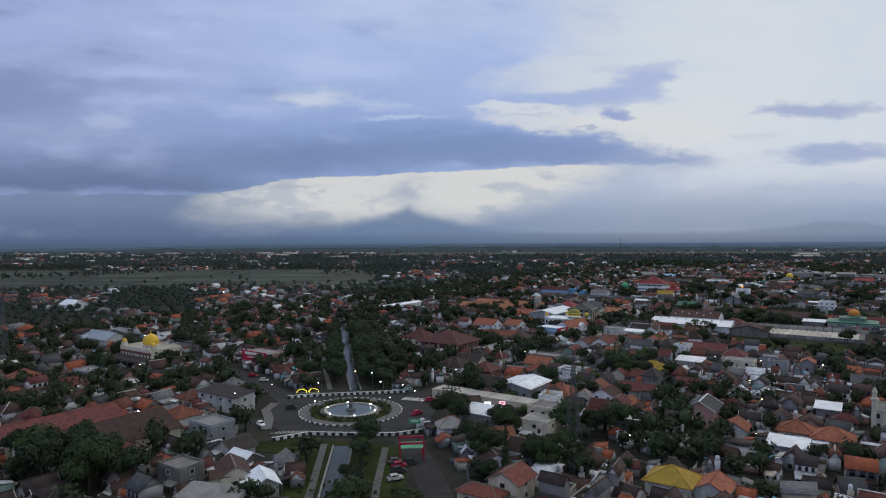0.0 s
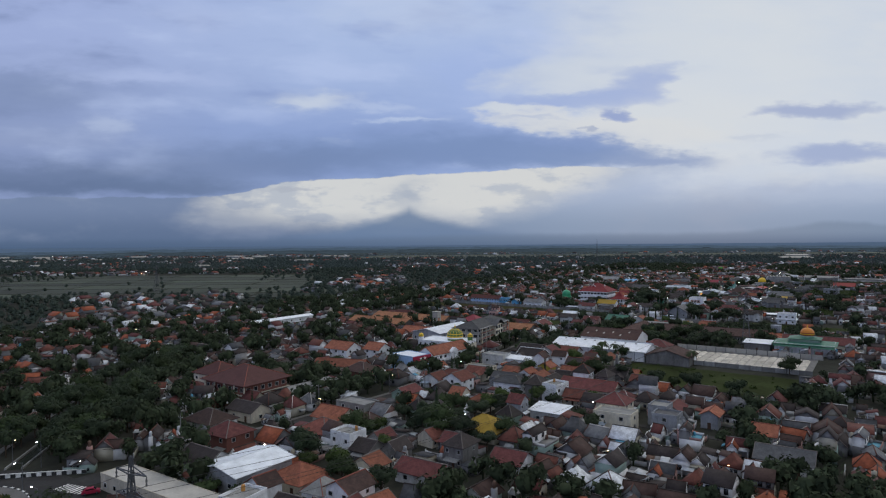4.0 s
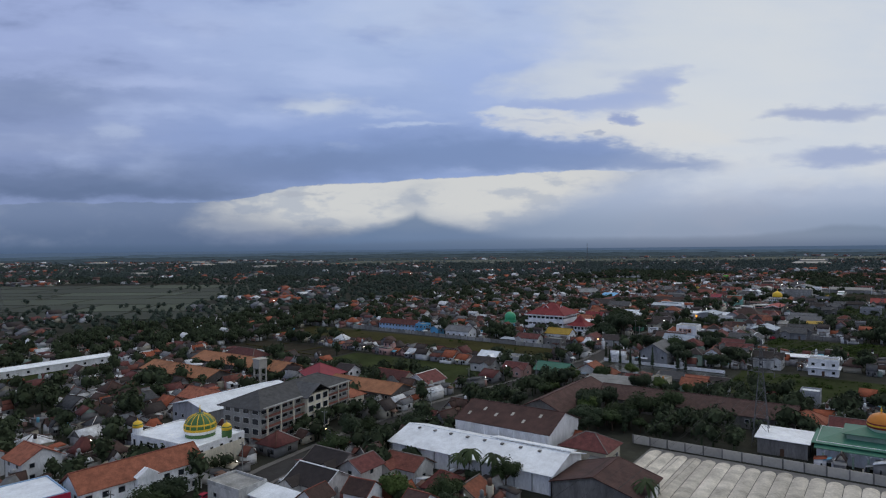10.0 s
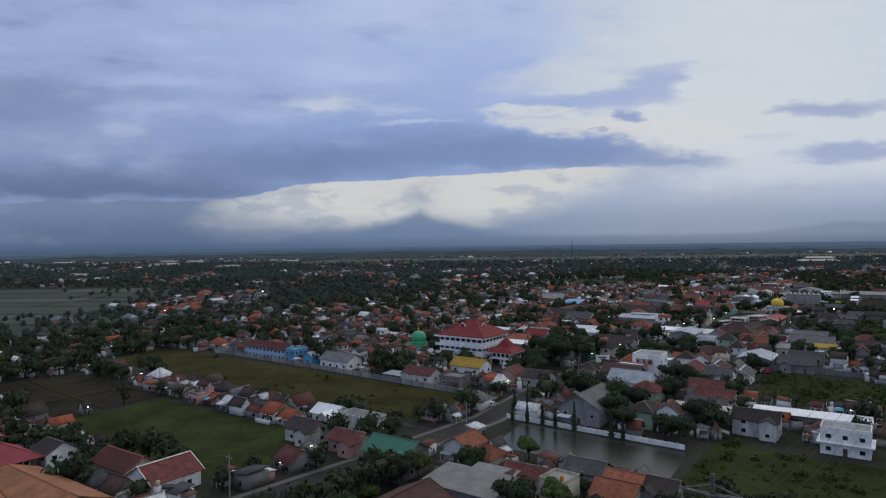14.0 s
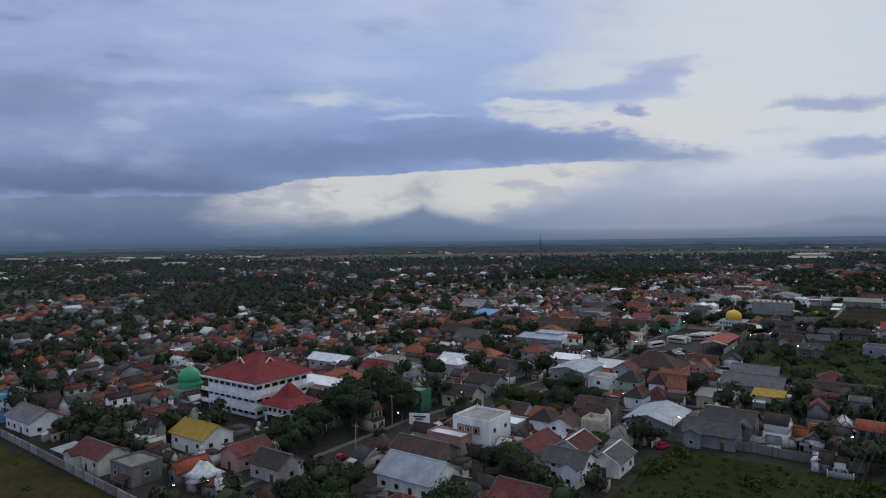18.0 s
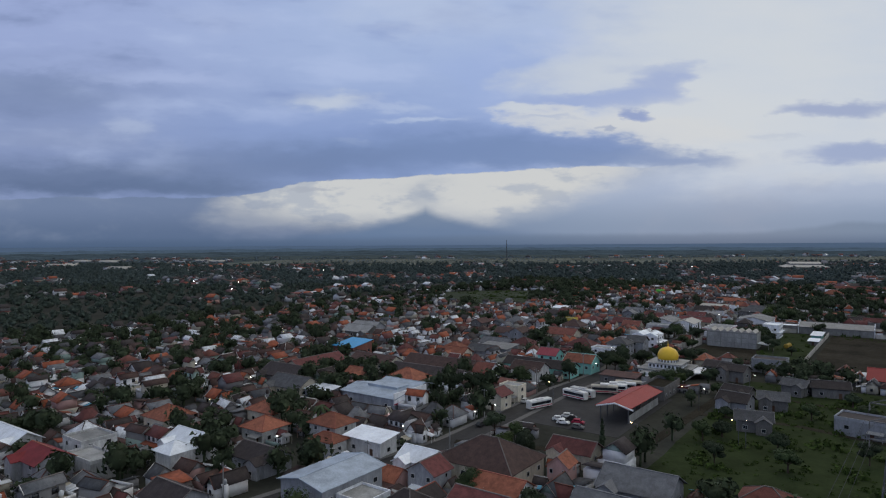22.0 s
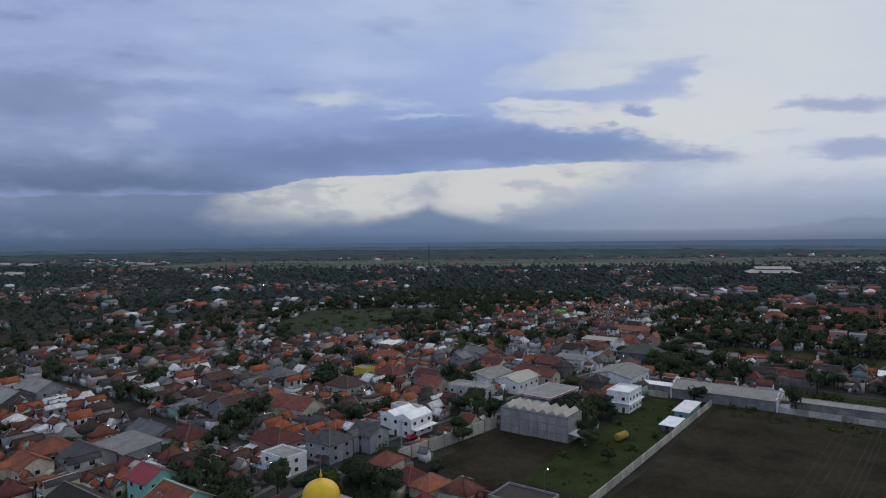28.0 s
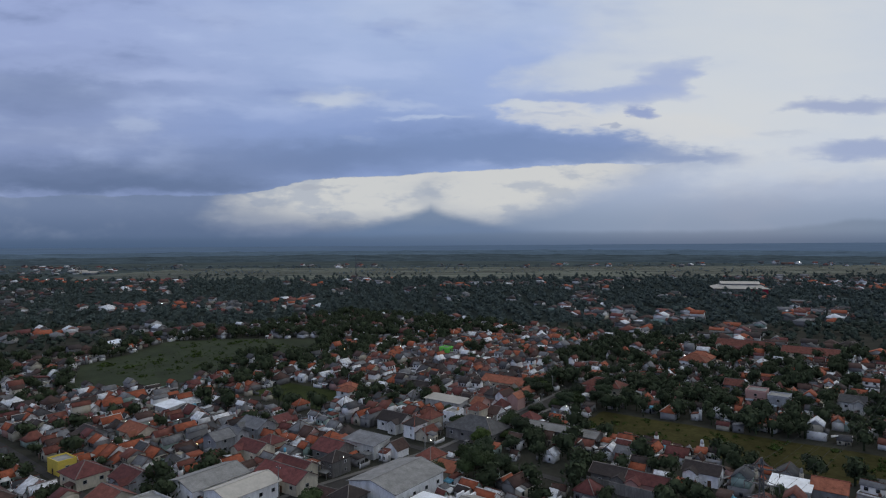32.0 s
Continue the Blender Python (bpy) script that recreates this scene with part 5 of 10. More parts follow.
posts(br, [(-16.6, -5.5), (-16.6, 0), (-16.6, 6.5)], 3.2)
yd = thing("drying_yard", "yard of long pale vaulted concrete drying beds with dark joints", "drying yard", -43, 480)
take(-90, 446, 0, 507)
yr = random.Random(8)
for i in range(16):
    bed = Mesh()
    w, l0, l1 = 3.62, -19.5 + yr.uniform(-0.6, 0.6), 18.5 + yr.uniform(-0.8, 0.8)
    n = 8
    sec = [(-w / 2 + w * k / n, 0.24 + 0.34 * math.sin(math.pi * k / n)) for k in range(n + 1)]
    ys = [l0, l0 + 6, 0, l1 - 4, l1 - 1.6, l1]
    shrink = [1, 1, 1, 1, 0.93, 0.6]
    v = [(x * s, y, z * (s if s == 1 else s * 0.9)) for y, s in zip(ys, shrink) for x, z in sec]
    m = n + 1
    f = [(a * m + k, a * m + k + 1, (a + 1) * m + k + 1, (a + 1) * m + k) for a in range(len(ys) - 1) for k in range(n)]
    base = len(v)
    v += [(x, y, -0.2) for y in ys for x in (-w / 2, w / 2)]
    f += [tuple(range(n, -1, -1)) + (base, base + 1)]
    bed.add(v, f)
    part("bed", bed, "bedding", yd, at=pose(-28.5 + i * 3.78, 0, 0.004 * (i % 3)))
part("yard_floor", Mesh().box(-31, -22, -0.2, 33, 21, 0.14), "stained", yd)


def wall_run(label, points, h, mat="concrete", thick=0.25, name="boundary_wall", panel=5.0, cope="stained"):
    """A boundary wall of panels between piers."""
    t = thing(name, label, "wall")
    for (ax, ay), (bx, by) in zip(points, points[1:]):
        a, b = Vector((ax, ay, 0)), Vector((bx, by, 0))
        n = max(1, round((b - a).length / panel))
        ang = math.degrees(math.atan2(by - ay, bx - ax))
        ln = (b - a).length / n
        key = ("wallpanel", round(ln, 2), h, mat)
        if key not in SHARED:
            SHARED[key] = Mesh().box(-ln / 2, -thick / 2, -0.3, ln / 2, thick / 2, h).data("panel", mat)
            SHARED[key + (1,)] = Mesh().box(-0.2, -thick / 2 - 0.08, -0.3, 0.2, thick / 2 + 0.08, h + 0.12).data("pier", cope)
        for i in range(n):
            p = a.lerp(b, (i + 0.5) / n)
            part("panel", SHARED[key], None, t, at=pose(p.x, p.y, 0, 0, 0, ang))
            p = a.lerp(b, i / n)
            part("pier", SHARED[key + (1,)], None, t, at=pose(p.x, p.y, 0, 0, 0, ang))
        take_line(((ax, ay), (bx, by)), 2)
    return t


wall_run("stained grey wall along the playing field", [(-61, 458), (-9, 458)], 2.2)
wall_run("tall pale stained wall behind the drying yard", [(-80, 503), (-8, 503)], 2.6, "slab")
m3 = B("mosque", "white arcaded mosque with green roofs and an orange dome", "mosque", -32, 515, -4, 533, 5.4, "flat", "white", "concrete", win="", no_door=True, parapet=0.4)
part("skirt_roof", hip_roof(28, 18, 5.6, 1.6, 1.2, top=16)[0], "greenmetal", m3)
part("upper_wall", Mesh().box(-7, -5, 6.4, 7, 5, 8.2), "greenwall", m3)
part("upper_roof", hip_roof(14, 10, 8.2, 1.4, 1.0, top=4)[0], "greenmetal", m3)
part("drum", Mesh().lathe([(3.2, 8.2), (3.2, 9.8)], 24, 1, 0), "greenwall", m3)
dome(m3, 1, 0, 10.4, 3.3, "orangedome", 1.0, ((-0.22, -0.08, "maroon", 0.08), (-0.05, 0.06, "gold", 0.09), (0.1, 0.2, "maroon", 0.06)))
for i in range(8):
    arch = Mesh()
    x = -12.2 + i * 3.5
    arch.box(x - 0.25, -11.2, 0, x + 0.25, -10.8, 3.2)
    part("pillar", arch, "greenwall", m3)
    if i < 7:
        ring_ = Mesh()
        for k in range(6):
            a0, a1 = math.pi * k / 6, math.pi * (k + 1) / 6
            ring_.add([(x + 1.75 - 1.5 * math.cos(a), yy, 3.2 + (1.2 if up else 1.0 * math.sin(a))) for a in (a0, a1) for yy in (-11.2, -10.8) for up in (0, 1)],
                      [(0, 1, 5, 4), (2, 6, 7, 3), (0, 4, 6, 2), (1, 3, 7, 5)])
        part("arch", ring_, "white", m3)
part("verandah_roof", Mesh().slab([(-14.4, -11.6, 4.5), (14.4, -11.6, 4.5), (14.4, -8.9, 5.3), (-14.4, -8.9, 5.3)], 0.16), "greenmetal", m3)
B("shed", "dark shed under a white metal roof beside a pylon", "shed", -47, 514, -34, 525, 4.6, "shed", "stained", "whitemetal", rise=0.8, win="S", gap=6)
B("house", "long low house with red-brown roofs behind the mosque", "house", -30, 534, 4, 545, 4.4, "gable", "cream", "redtile", gap=6)
gm = B("mosque", "cream mosque with a green dome and slim minarets", "mosque", -3, 256, 13, 270, 6.6, "flat", "cream", "stained", storeys=2, gap=2.8, size=(1.2, 1.8))
part("drum", Mesh().lathe([(3.2, 6.6), (3.2, 8.0)], 22), "cream", gm)
dome(gm, 0, 0, 8.6, 3.1, "deepgreen", 1.0)
for x, y in ((-7.4, -6.4), (7.4, -6.4)):
    part("minaret", Mesh().lathe([(0.9, 0), (0.85, 10), (1.2, 10.2), (1.2, 10.9), (0.7, 11.0), (0.7, 12.6), (0.9, 12.8), (0.15, 14.6)], 12, x, y), "cream", gm)
# market with the great brown roofs
B("market_hall", "great old hall under patched red-brown tiles", "hall", -122, 508, -106, 552, 4.6, "gable", "stained", "brownsheet", along="y", rise=3.6, ridge="brownsheet", gap=8)
B("market_hall", "long old hall under dark red-brown tiles", "hall", -105, 538, -40, 552, 4.6, "gable", "stained", "browntile", along="x", rise=3.4, ridge="brownsheet", gap=8)
# field and pond quarter
wall_run("long low grey wall along the grass field", [(-340, 657), (-285, 656), (-220, 652.5), (-160, 649)], 2.2, "concrete", panel=6)
wall_run("low wall at the field's end", [(-161, 612), (-161, 646)], 1.4)
B("boarding_house", "long two-storey blue building with a red-brown roof", "building", -317, 659.5, -285, 668.5, 5.8, "gable", "bluewall", "redtile", storeys=2, win="SE", gap=2.8, over=0.5, ridge="ridge_red")
B("boarding_house", "bright sky-blue end of a long building", "building", -284.5, 659.5, -278, 668.5, 6.0, "flat", "skyblue", "concrete", storeys=2, win="SE", gap=2.2)
B("house", "bright blue gabled little house", "house", -272, 660, -266, 668, 4.6, "gable", "skyblue", "paleblue", along="y")
B("house", "pale house with a brown-grey roof behind a wall", "house", -259, 659, -241, 669, 4.4, "gable", "white", "greyroof")
plate("pond", Mesh().slab([(-127, 601, 0.07), (-76, 603, 0.07), (-77, 625, 0.07), (-131, 627, 0.07)], 0.3), "water", "still dark pond that mirrors the trees", "pond")
take(-132, 598, -74, 628)
pw = wall_run("white balustrade wall along the pond", [(-138, 629.5), (-79, 628)], 1.5, "white", panel=2.2, cope="white")
B("house", "white two-storey house with open balconies", "house", -47, 646, -35, 654, 7.0, "flat", "white", "concrete", storeys=2, gap=3.0, ledge="white")
B("shed", "long low shed under a pale strip roof", "shed", -92, 660, -66, 667, 3.8, "shed", "stained", "slab", rise=0.6, rot=4, win="S", gap=6)
B("shed", "long low shed under a white strip roof", "shed", -68, 670, -36, 676, 3.8, "shed", "stained", "whitemetal", rise=0.6, rot=4, win="S", gap=6)
# the maroon-roofed institute
rb = B("institute", "white three-storey institute with a great maroon hip roof", "institute", -224, 710, -198, 733, 12.6, "hip", "white", "maroon", rise=6.8, over=1.7, storeys=3, win="SE", gap=2.9, size=(2.4, 1.5), ridge="maroon", no_door=True)
for k in (1, 2, 3):
    z = k * 4.0
    part("sun_ledge", Mesh().box(-14.6, -13.1, z - 0.9, 14.6, -11.52, z - 0.75).box(13.02, -11.5, z - 0.9, 14.6, 13.1, z - 0.75), "white", rb)
    part("balcony_front", Mesh().box(-14.6, -13.25, z - 1.3, 14.6, -13.1, z + 0.1).box(14.45, -13.1, z - 1.3, 14.6, 13.1, z + 0.1) if k < 3 else Mesh().box(-15.2, -13.6, 11.5, 15.2, -13.4, 12.0), "white", rb)
for x, y, tr in ((-2.5, -5.6, 0), (6.5, 0.0, 90)):
    g = part("roof_gable", Mesh().add([(-2.6, 0, 0), (2.6, 0, 0), (0, 0, 2.4), (-2.6, 3.6, 0.6), (2.6, 3.6, 0.6), (0, 4.6, 2.6)], [(0, 1, 2), (1, 4, 5, 2), (0, 2, 5, 3)]), "maroon", rb, at=pose(x, y, 15.6, 0, 0, tr))
    part("barge_board", Mesh().beam((-2.9, -0.1, -0.2), (0, -0.1, 2.5), 0.3).beam((2.9, -0.1, -0.2), (0, -0.1, 2.5), 0.3), "white", g)
pv = thing("pavilion", "raised white pavilion with a steep maroon roof", "pavilion", -188, 716)
take(-200, 704, -174, 726)
take(-222, 700, -180, 710)
part("floor_slab", Mesh().box(-6, -6, 2.4, 6, 6, 2.9), "white", pv)
posts(pv, [(x, y) for x in (-5.4, 0, 5.4) for y in (-5.4, 5.4)], 2.4, "white", 0.3, "pillar")
part("wall", Mesh().box(-5.2, -5.2, 2.9, 5.2, 5.2, 6.2), "white", pv)
for u in (-3.6, -1.2, 1.2, 3.6):
    window(pv, u, -5.2, 4.5, 0, 1.5, 2.2)
    window(pv, 5.2, u, 4.5, 90, 1.5, 2.2)
roof = Mesh()
rings = [(7.4, 5.8), (3.6, 8.0), (1.4, 11.0), (0.06, 12.6)]
roof.add([(r * sx, r * sy, z) for r, z in rings for sx, sy in ((1, 1), (-1, 1), (-1, -1), (1, -1))],
         [(4 * k + n, 4 * k + (n + 1) % 4, 4 * k + 4 + (n + 1) % 4, 4 * k + 4 + n) for k in range(3) for n in range(4)] + [(3, 2, 1, 0), (12, 13, 14, 15)])
part("roof", roof, "maroon", pv)
part("eave", Mesh().box(-7.45, -7.45, 5.55, 7.45, 7.45, 5.7), "white", pv)
g2 = B("mosque", "small mosque with a bright green dome", "mosque", -247, 706, -233, 720, 4.8, "flat", "greenwall", "stained", gap=2.8)
part("drum", Mesh().lathe([(4.3, 4.8), (4.3, 6.4), (4.0, 6.5), (4.0, 7.4)], 26), "greendome", g2)
dome(g2, 0, 0, 8.2, 3.9, "greendome", 1.05)
B("school_building", "long shed under a white roof", "shed", -217, 742, -190, 750, 5.0, "shed", "cream", "whitemetal", rise=0.8, win="S", gap=5)
wo = B("office_building", "white two-storey office with orange-brown panels", "office building", -127, 723, -115, 735, 8.4, "flat", "white", "concrete", storeys=2, win="E", gap=4.0, parapet=0.8)
for i in range(3):
    part("panel", Mesh().box(-4.4 + i * 2.6, -6.2, 4.8, -2.2 + i * 2.6, -6.0, 7.0), "orangesheet", wo)
    window(wo, -3.3 + i * 2.6, -6.2, 5.9, 0, 1.1, 1.5)
B("house", "low house with a blue-grey sheet roof", "house", -125, 688, -109, 700, 4.2, "gable", "white", "paleblue", along="x", ridge="paleblue")
wall_run("bare block walls round an empty plot", [(-106, 689), (-84, 689), (-84, 703), (-106, 703)], 3.0, "stained")
B("shophouse", "grey two-storey building with pale sheet roofs", "shophouse", -132, 796, -119, 815, 9.0, "gable", "greywall", "paleblue", along="y", rise=1.4, storeys=2, ridge="paleblue")
B("hall", "grey-walled low hall under a blue-grey metal roof", "storage hall", -91, 762, -77, 781, 4.6, "gable", "greywall", "paleblue", along="y", rise=2.0, ridge="paleblue", win="S")
wall_run("grey block wall behind the plots", [(-77, 762), (-56, 764), (-30, 762)], 2.4, "stained")
net = B("scaffold_house", "house under repair wrapped in green netting", "house", -163, 747, -157, 753, 6.4, "flat", "greenmetal", "concrete", win="", no_door=True)
# bus yard
bs = thing("bus_shed", "open bus shed under a broad red metal roof", "shed", -99.5, 925)
take(-108, 904, -91, 946)
r, rd, g = gable_roof(31, 10.6, 5.0, 1.5, 0.6)
part("roof", r, "redmetal", bs, at=pose(0, 0, 0, 0, 0, 88))
part("ridge", rd, "redmetal", bs, at=pose(0, 0, 0, 0, 0, 88))
posts(bs, [(x, y) for x in (-4.8, 4.8) for y in range(-15, 16, 6)], 4.9, "steel", 0.16)
part("back_wall", Mesh().box(4.95, -15, -0.2, 5.15, 15, 2.6), "concrete", bs)
part("gable_trim", Mesh().beam((-5.8, -16.3, 4.8), (0.55, -16.3, 6.45), 0.4).beam((6.9, -16.3, 4.8), (0.55, -16.3, 6.45), 0.4), "white", bs)
plate("yard", Mesh().slab([(-131, 893, 0.075), (-92, 893, 0.075), (-92, 950, 0.075), (-131, 960, 0.075)], 0.3), "asphalt", "dark oil-stained bus yard", "yard")
take(-131, 882, -84, 960)
B("ruin", "roofless building of stained bare walls", "ruin", -103, 946, -94, 966, 4.0, "flat", "stained", "soil", win="E", gap=4, parapet=1.2)
B("shed", "low sheds under patched pale sheets", "shed", -126, 963, -111, 970, 3.4, "shed", "stained", "brownsheet", rise=0.8, win="S")
# mosque with the big golden dome
gd = thing("mosque", "white tiered mosque with a great golden dome", "mosque", -107, 994, 0, 0)
take(-120, 980, -92, 1008)
part("podium", Mesh().box(-10, -10, -0.3, 10, 10, 3.4), "white", gd)
part("cornice", Mesh().box(-10.6, -10.6, 3.4, 10.6, 10.6, 3.8), "concrete", gd)
part("upper_wall", Mesh().box(-6.6, -6.6, 3.8, 6.6, 6.6, 5.8), "white", gd)
part("cornice", Mesh().box(-7.6, -7.6, 5.8, 7.6, 7.6, 6.2), "concrete", gd)
for i in range(8):
    u = -5.8 + i * 1.65
    window(gd, u, -6.6, 4.8, 0, 0.9, 1.3)
    window(gd, 6.6, u, 4.8, 90, 0.9, 1.3)
    window(gd, u * 1.5, -10, 1.8, 0, 1.3, 2.0)
    window(gd, 10, u * 1.5, 1.8, 90, 1.3, 2.0)
part("drum", Mesh().lathe([(4.3, 6.2), (4.3, 7.2), (4.0, 7.3)], 30), "white", gd)
for i in range(20):
    a = 18 * i
    part("drum_arch", Mesh().box(-0.4, -0.12, 0, 0.4, 0.12, 0.9), "stained", gd, at=pose(4.32 * math.cos(radians(a)), 4.32 * math.sin(radians(a)), 6.25, 0, 0, a + 90))
dome(gd, 0, 0, 8.2, 4.3, "gold", 1.0)
part("wing_slab", Mesh().slab([(10, -8, 3.2), (22, 2, 3.0), (12, 10, 3.2), (10, 10, 3.2)], 0.4), "white", gd)
part("porch_roof", Mesh().slab([(-8, -15, 2.6), (9, -15, 2.6), (9, -10.1, 3.2), (-8, -10.1, 3.2)], 0.14), "asbestos", gd)
posts(gd, [(-7.5, -14.5), (0, -14.5), (8.5, -14.5)], 2.5)
# supermarket, school and teal block
sm = B("supermarket", "grey-white supermarket under low pale metal roofs", "supermarket", -188, 872, -163, 888, 6.4, "gable", "greywall", "paleblue", along="x", rise=1.5, ridge="paleblue", win="S", gap=6)
part("sign_board", Mesh().box(12.6, -9, 4.2, 13.0, 9, 8.4), "white", sm)
part("stripe", Mesh().box(13.0, -9, 4.3, 13.06, 9, 4.9), "signred", sm)
bars(sm, 13.06, 3.5, 6.8, 90, 4.0, ((0.8, 0.7),), "kerb_black")
part("raised_roof", Mesh().box(-6, -1.5, 7.6, 8, 5, 8.4), "paleblue", sm)
B("warehouse", "pale metal-roofed store behind the supermarket", "store", -186, 889.5, -168, 900, 6.0, "gable", "greywall", "paleblue", rise=1.4, ridge="paleblue")
B("school_building", "long school block with a dark brown tiled roof", "school building", -208, 932, -172, 943, 5.2, "gable", "white", "browntile", gap=4.2)
B("school_building", "school block with an orange roof end and white gable", "school building", -171.5, 932, -163, 943, 5.2, "gable", "white", "terracotta_old", along="x")
B("school_building", "long school block with a dark roof", "school building", -204, 917, -168, 926, 4.8, "gable", "white", "darktile", gap=4.2)
B("school_building", "long school block with a red-brown roof", "school building", -248, 896, -238, 924, 4.8, "gable", "cream", "redtile", along="y", win="E")
B("school_building", "school wing with a brown roof", "school building", -236, 926, -212, 935, 4.8, "gable", "cream", "browntile")
B("house", "tall brick house under a bright blue sheet roof", "house", -262, 940, -248, 954, 6.4, "shed", "redwall", "bluemetal", rise=2.4)
tl = B("teal_building", "long teal-walled building with a dark roof", "building", -172, 961, -139, 970, 4.2, "gable", "tealwall", "darktile", gap=3.6)
B("teal_house", "teal two-storey house with a crimson roof", "house", -163, 977, -154, 986, 6.6, "gable", "tealwall", "pinktile", storeys=2)
B("teal_house", "teal house with an orange gable roof", "house", -148, 974, -135, 984, 5.6, "gable", "tealwall", "terracotta", along="x", ridge="tealwall")
B("house", "charcoal flat-roofed box house with grey walls", "house", -78, 1022, -64, 1032, 5.6, "flat", "greywall", "darktile", gap=4)
# walled fields and the sawtooth block
wall_run("long stained concrete wall between the fields", [(-61, 1034), (-60.5, 1100), (-60, 1162)], 2.4, "oldwall", cope="oldwall")
wall_run("stained concrete wall behind the fields", [(-92, 1164), (-78, 1164)], 2.6, "oldwall", cope="oldwall")
wall_run("long low concrete wall behind the field", [(-36, 1166), (0, 1165), (60, 1162)], 2.2, "oldwall", cope="oldwall")
wall_run("tall patched wall of bare and painted blocks", [(-123, 1030), (-119, 1060), (-116, 1088)], 4.2, "oldwall", panel=7.5)
sw = B("sawtooth_block", "tall bare concrete block with a sawtooth roof of white sheets", "workshop", -113, 1086, -87, 1097, 8.0, "flat", "concrete", "stained", win="", no_door=True, parapet=0.6)
for i in range(8):
    part("pilaster", Mesh().box(-13.0 + i * 3.62, -5.75, 0, -12.7 + i * 3.62, -5.5, 7.7), "concrete", sw)
for z in (2.6, 5.3):
    part("band", Mesh().box(-13, -5.66, z, 13, -5.5, z + 0.3), "concrete", sw)
for i in range(7):
    x = -12.6 + i * 3.6
    part("sawtooth", Mesh().add([(x, -5.2, 8.6), (x + 3.3, -5.2, 8.6), (x + 3.3, 5.2, 8.6), (x, 5.2, 8.6), (x + 1.7, -5.2, 10.0), (x + 1.7, 5.2, 10.0)], [(0, 1, 4), (1, 2, 5, 4), (2, 3, 5), (3, 0, 4, 5), (3, 2, 1, 0)]), "slab", sw)
part("lean_to", Mesh().slab([(13, -5, 3.2), (19, -5, 2.6), (19, 3, 2.6), (13, 3, 3.2)], 0.12), "whitemetal", sw)
posts(sw, [(18.6, -4.6), (18.6, 2.6)], 2.5)
gs = thing("fuel_station", "fuel station canopy with a grey roof and red-white edge", "fuel station", -116, 1130, 0, -4)
take(-127, 1117, -105, 1143)
part("canopy", Mesh().box(-7, -11.5, 5.0, 7, 11.5, 5.3), "asbestos", gs)
part("fascia", Mesh().box(-7.2, -11.7, 4.5, 7.2, -11.5, 5.4).box(-7.2, 11.5, 4.5, 7.2, 11.7, 5.4).box(-7.2, -11.5, 4.5, -7.0, 11.5, 5.4).box(7.0, -11.5, 4.5, 7.2, 11.5, 5.4), "white", gs)
part("red_stripe", Mesh().box(-7.26, -11.76, 4.7, 7.26, -11.7, 5.0).box(7.2, -11.7, 4.7, 7.26, 11.7, 5.0), "signred", gs)
posts(gs, [(x, y) for x in (-4, 4) for y in (-6, 2, 9)], 5.0, "white", 0.25, "pillar")
part("kiosk", Mesh().box(-6, -11, 0, 5, -7.5, 3.0), "white", gs)
ls = B("long_shed", "long factory shed with a pale grey roof and stepped gable", "factory shed", -77, 1166, -37, 1181, 4.4, "gable", "concrete", "palegrey", rise=2.4, over=0.5, ridge="palegrey", win="", no_door=True)
for x in (-20.2, 20.2):
    part("end_wall", Mesh().box(x - 0.25, -8, 0, x + 0.25, 8, 5.2).box(x - 0.25, -4.6, 5.2, x + 0.25, 4.6, 6.6).box(x - 0.25, -1.8, 6.6, x + 0.25, 1.8, 7.6), "white", ls)
B("long_shed", "lower continuation of the factory shed", "factory shed", -36, 1174, 48, 1180.5, 3.4, "gable", "concrete", "palegrey", rise=0.9, over=0.4, ridge="palegrey", win="", no_door=True)
B("long_shed", "low dark passage roof beside the factory shed", "factory shed", -92, 1167, -78, 1175, 4.2, "flat", "stained", "whitemetal", win="", no_door=True, parapet=0.2)
B("house", "white two-storey house at the fuel station", "house", -92, 1132, -83, 1146, 7.6, "flat", "white", "whitemetal", storeys=2, gap=3, ledge="white")
B("shed", "small shed with a bright white roof by the field wall", "shed", -66.5, 1134, -61.5, 1150, 3.4, "shed", "tealwall", "whitemetal", rise=0.5, win="W")
B("shed", "low white lean-to by the field wall", "shed", -66, 1117, -61.5, 1128, 2.4, "shed", "stained", "whitemetal", rise=0.3, win="")
tk = thing("storage_tank", "yellow-green steel tank lying on the grass", "tank", -74, 1100, 0, 80)
part("shell", Mesh().lathe([(0.3, -3.2), (1.1, -3.0), (1.3, -2.6), (1.3, 2.6), (1.1, 3.0), (0.3, 3.2)], 18), "yellowtile", tk, at=pose(0, 0, 1.35, 0, 90, 0))
posts(tk, [(-1.8, 0), (1.8, 0)], 0.4, "concrete", 0.6, "cradle")
ww = B("white_house", "white house with arched windows and twin white gables", "house", -147, 1060, -133, 1072, 6.6, "flat", "white", "concrete", storeys=2, win="SE", gap=3.4, parapet=0.2)
for s in (-1, 1):
    part("roof", Mesh().add([(s * 3.5 - 3.6, -6.2, 6.8), (s * 3.5 + 3.4, -6.2, 6.8), (s * 3.5 + 3.4, 6.2, 6.8), (s * 3.5 - 3.6, 6.2, 6.8), (s * 3.5, -6.2, 8.3), (s * 3.5, 6.2, 8.3)], [(0, 1, 4), (1, 2, 5, 4), (2, 3, 5), (3, 0, 4, 5), (3, 2, 1, 0)]), "whitemetal", ww)
part("canopy", Mesh().box(7, -6, 3.1, 9.6, 6, 3.3), "white", ww)
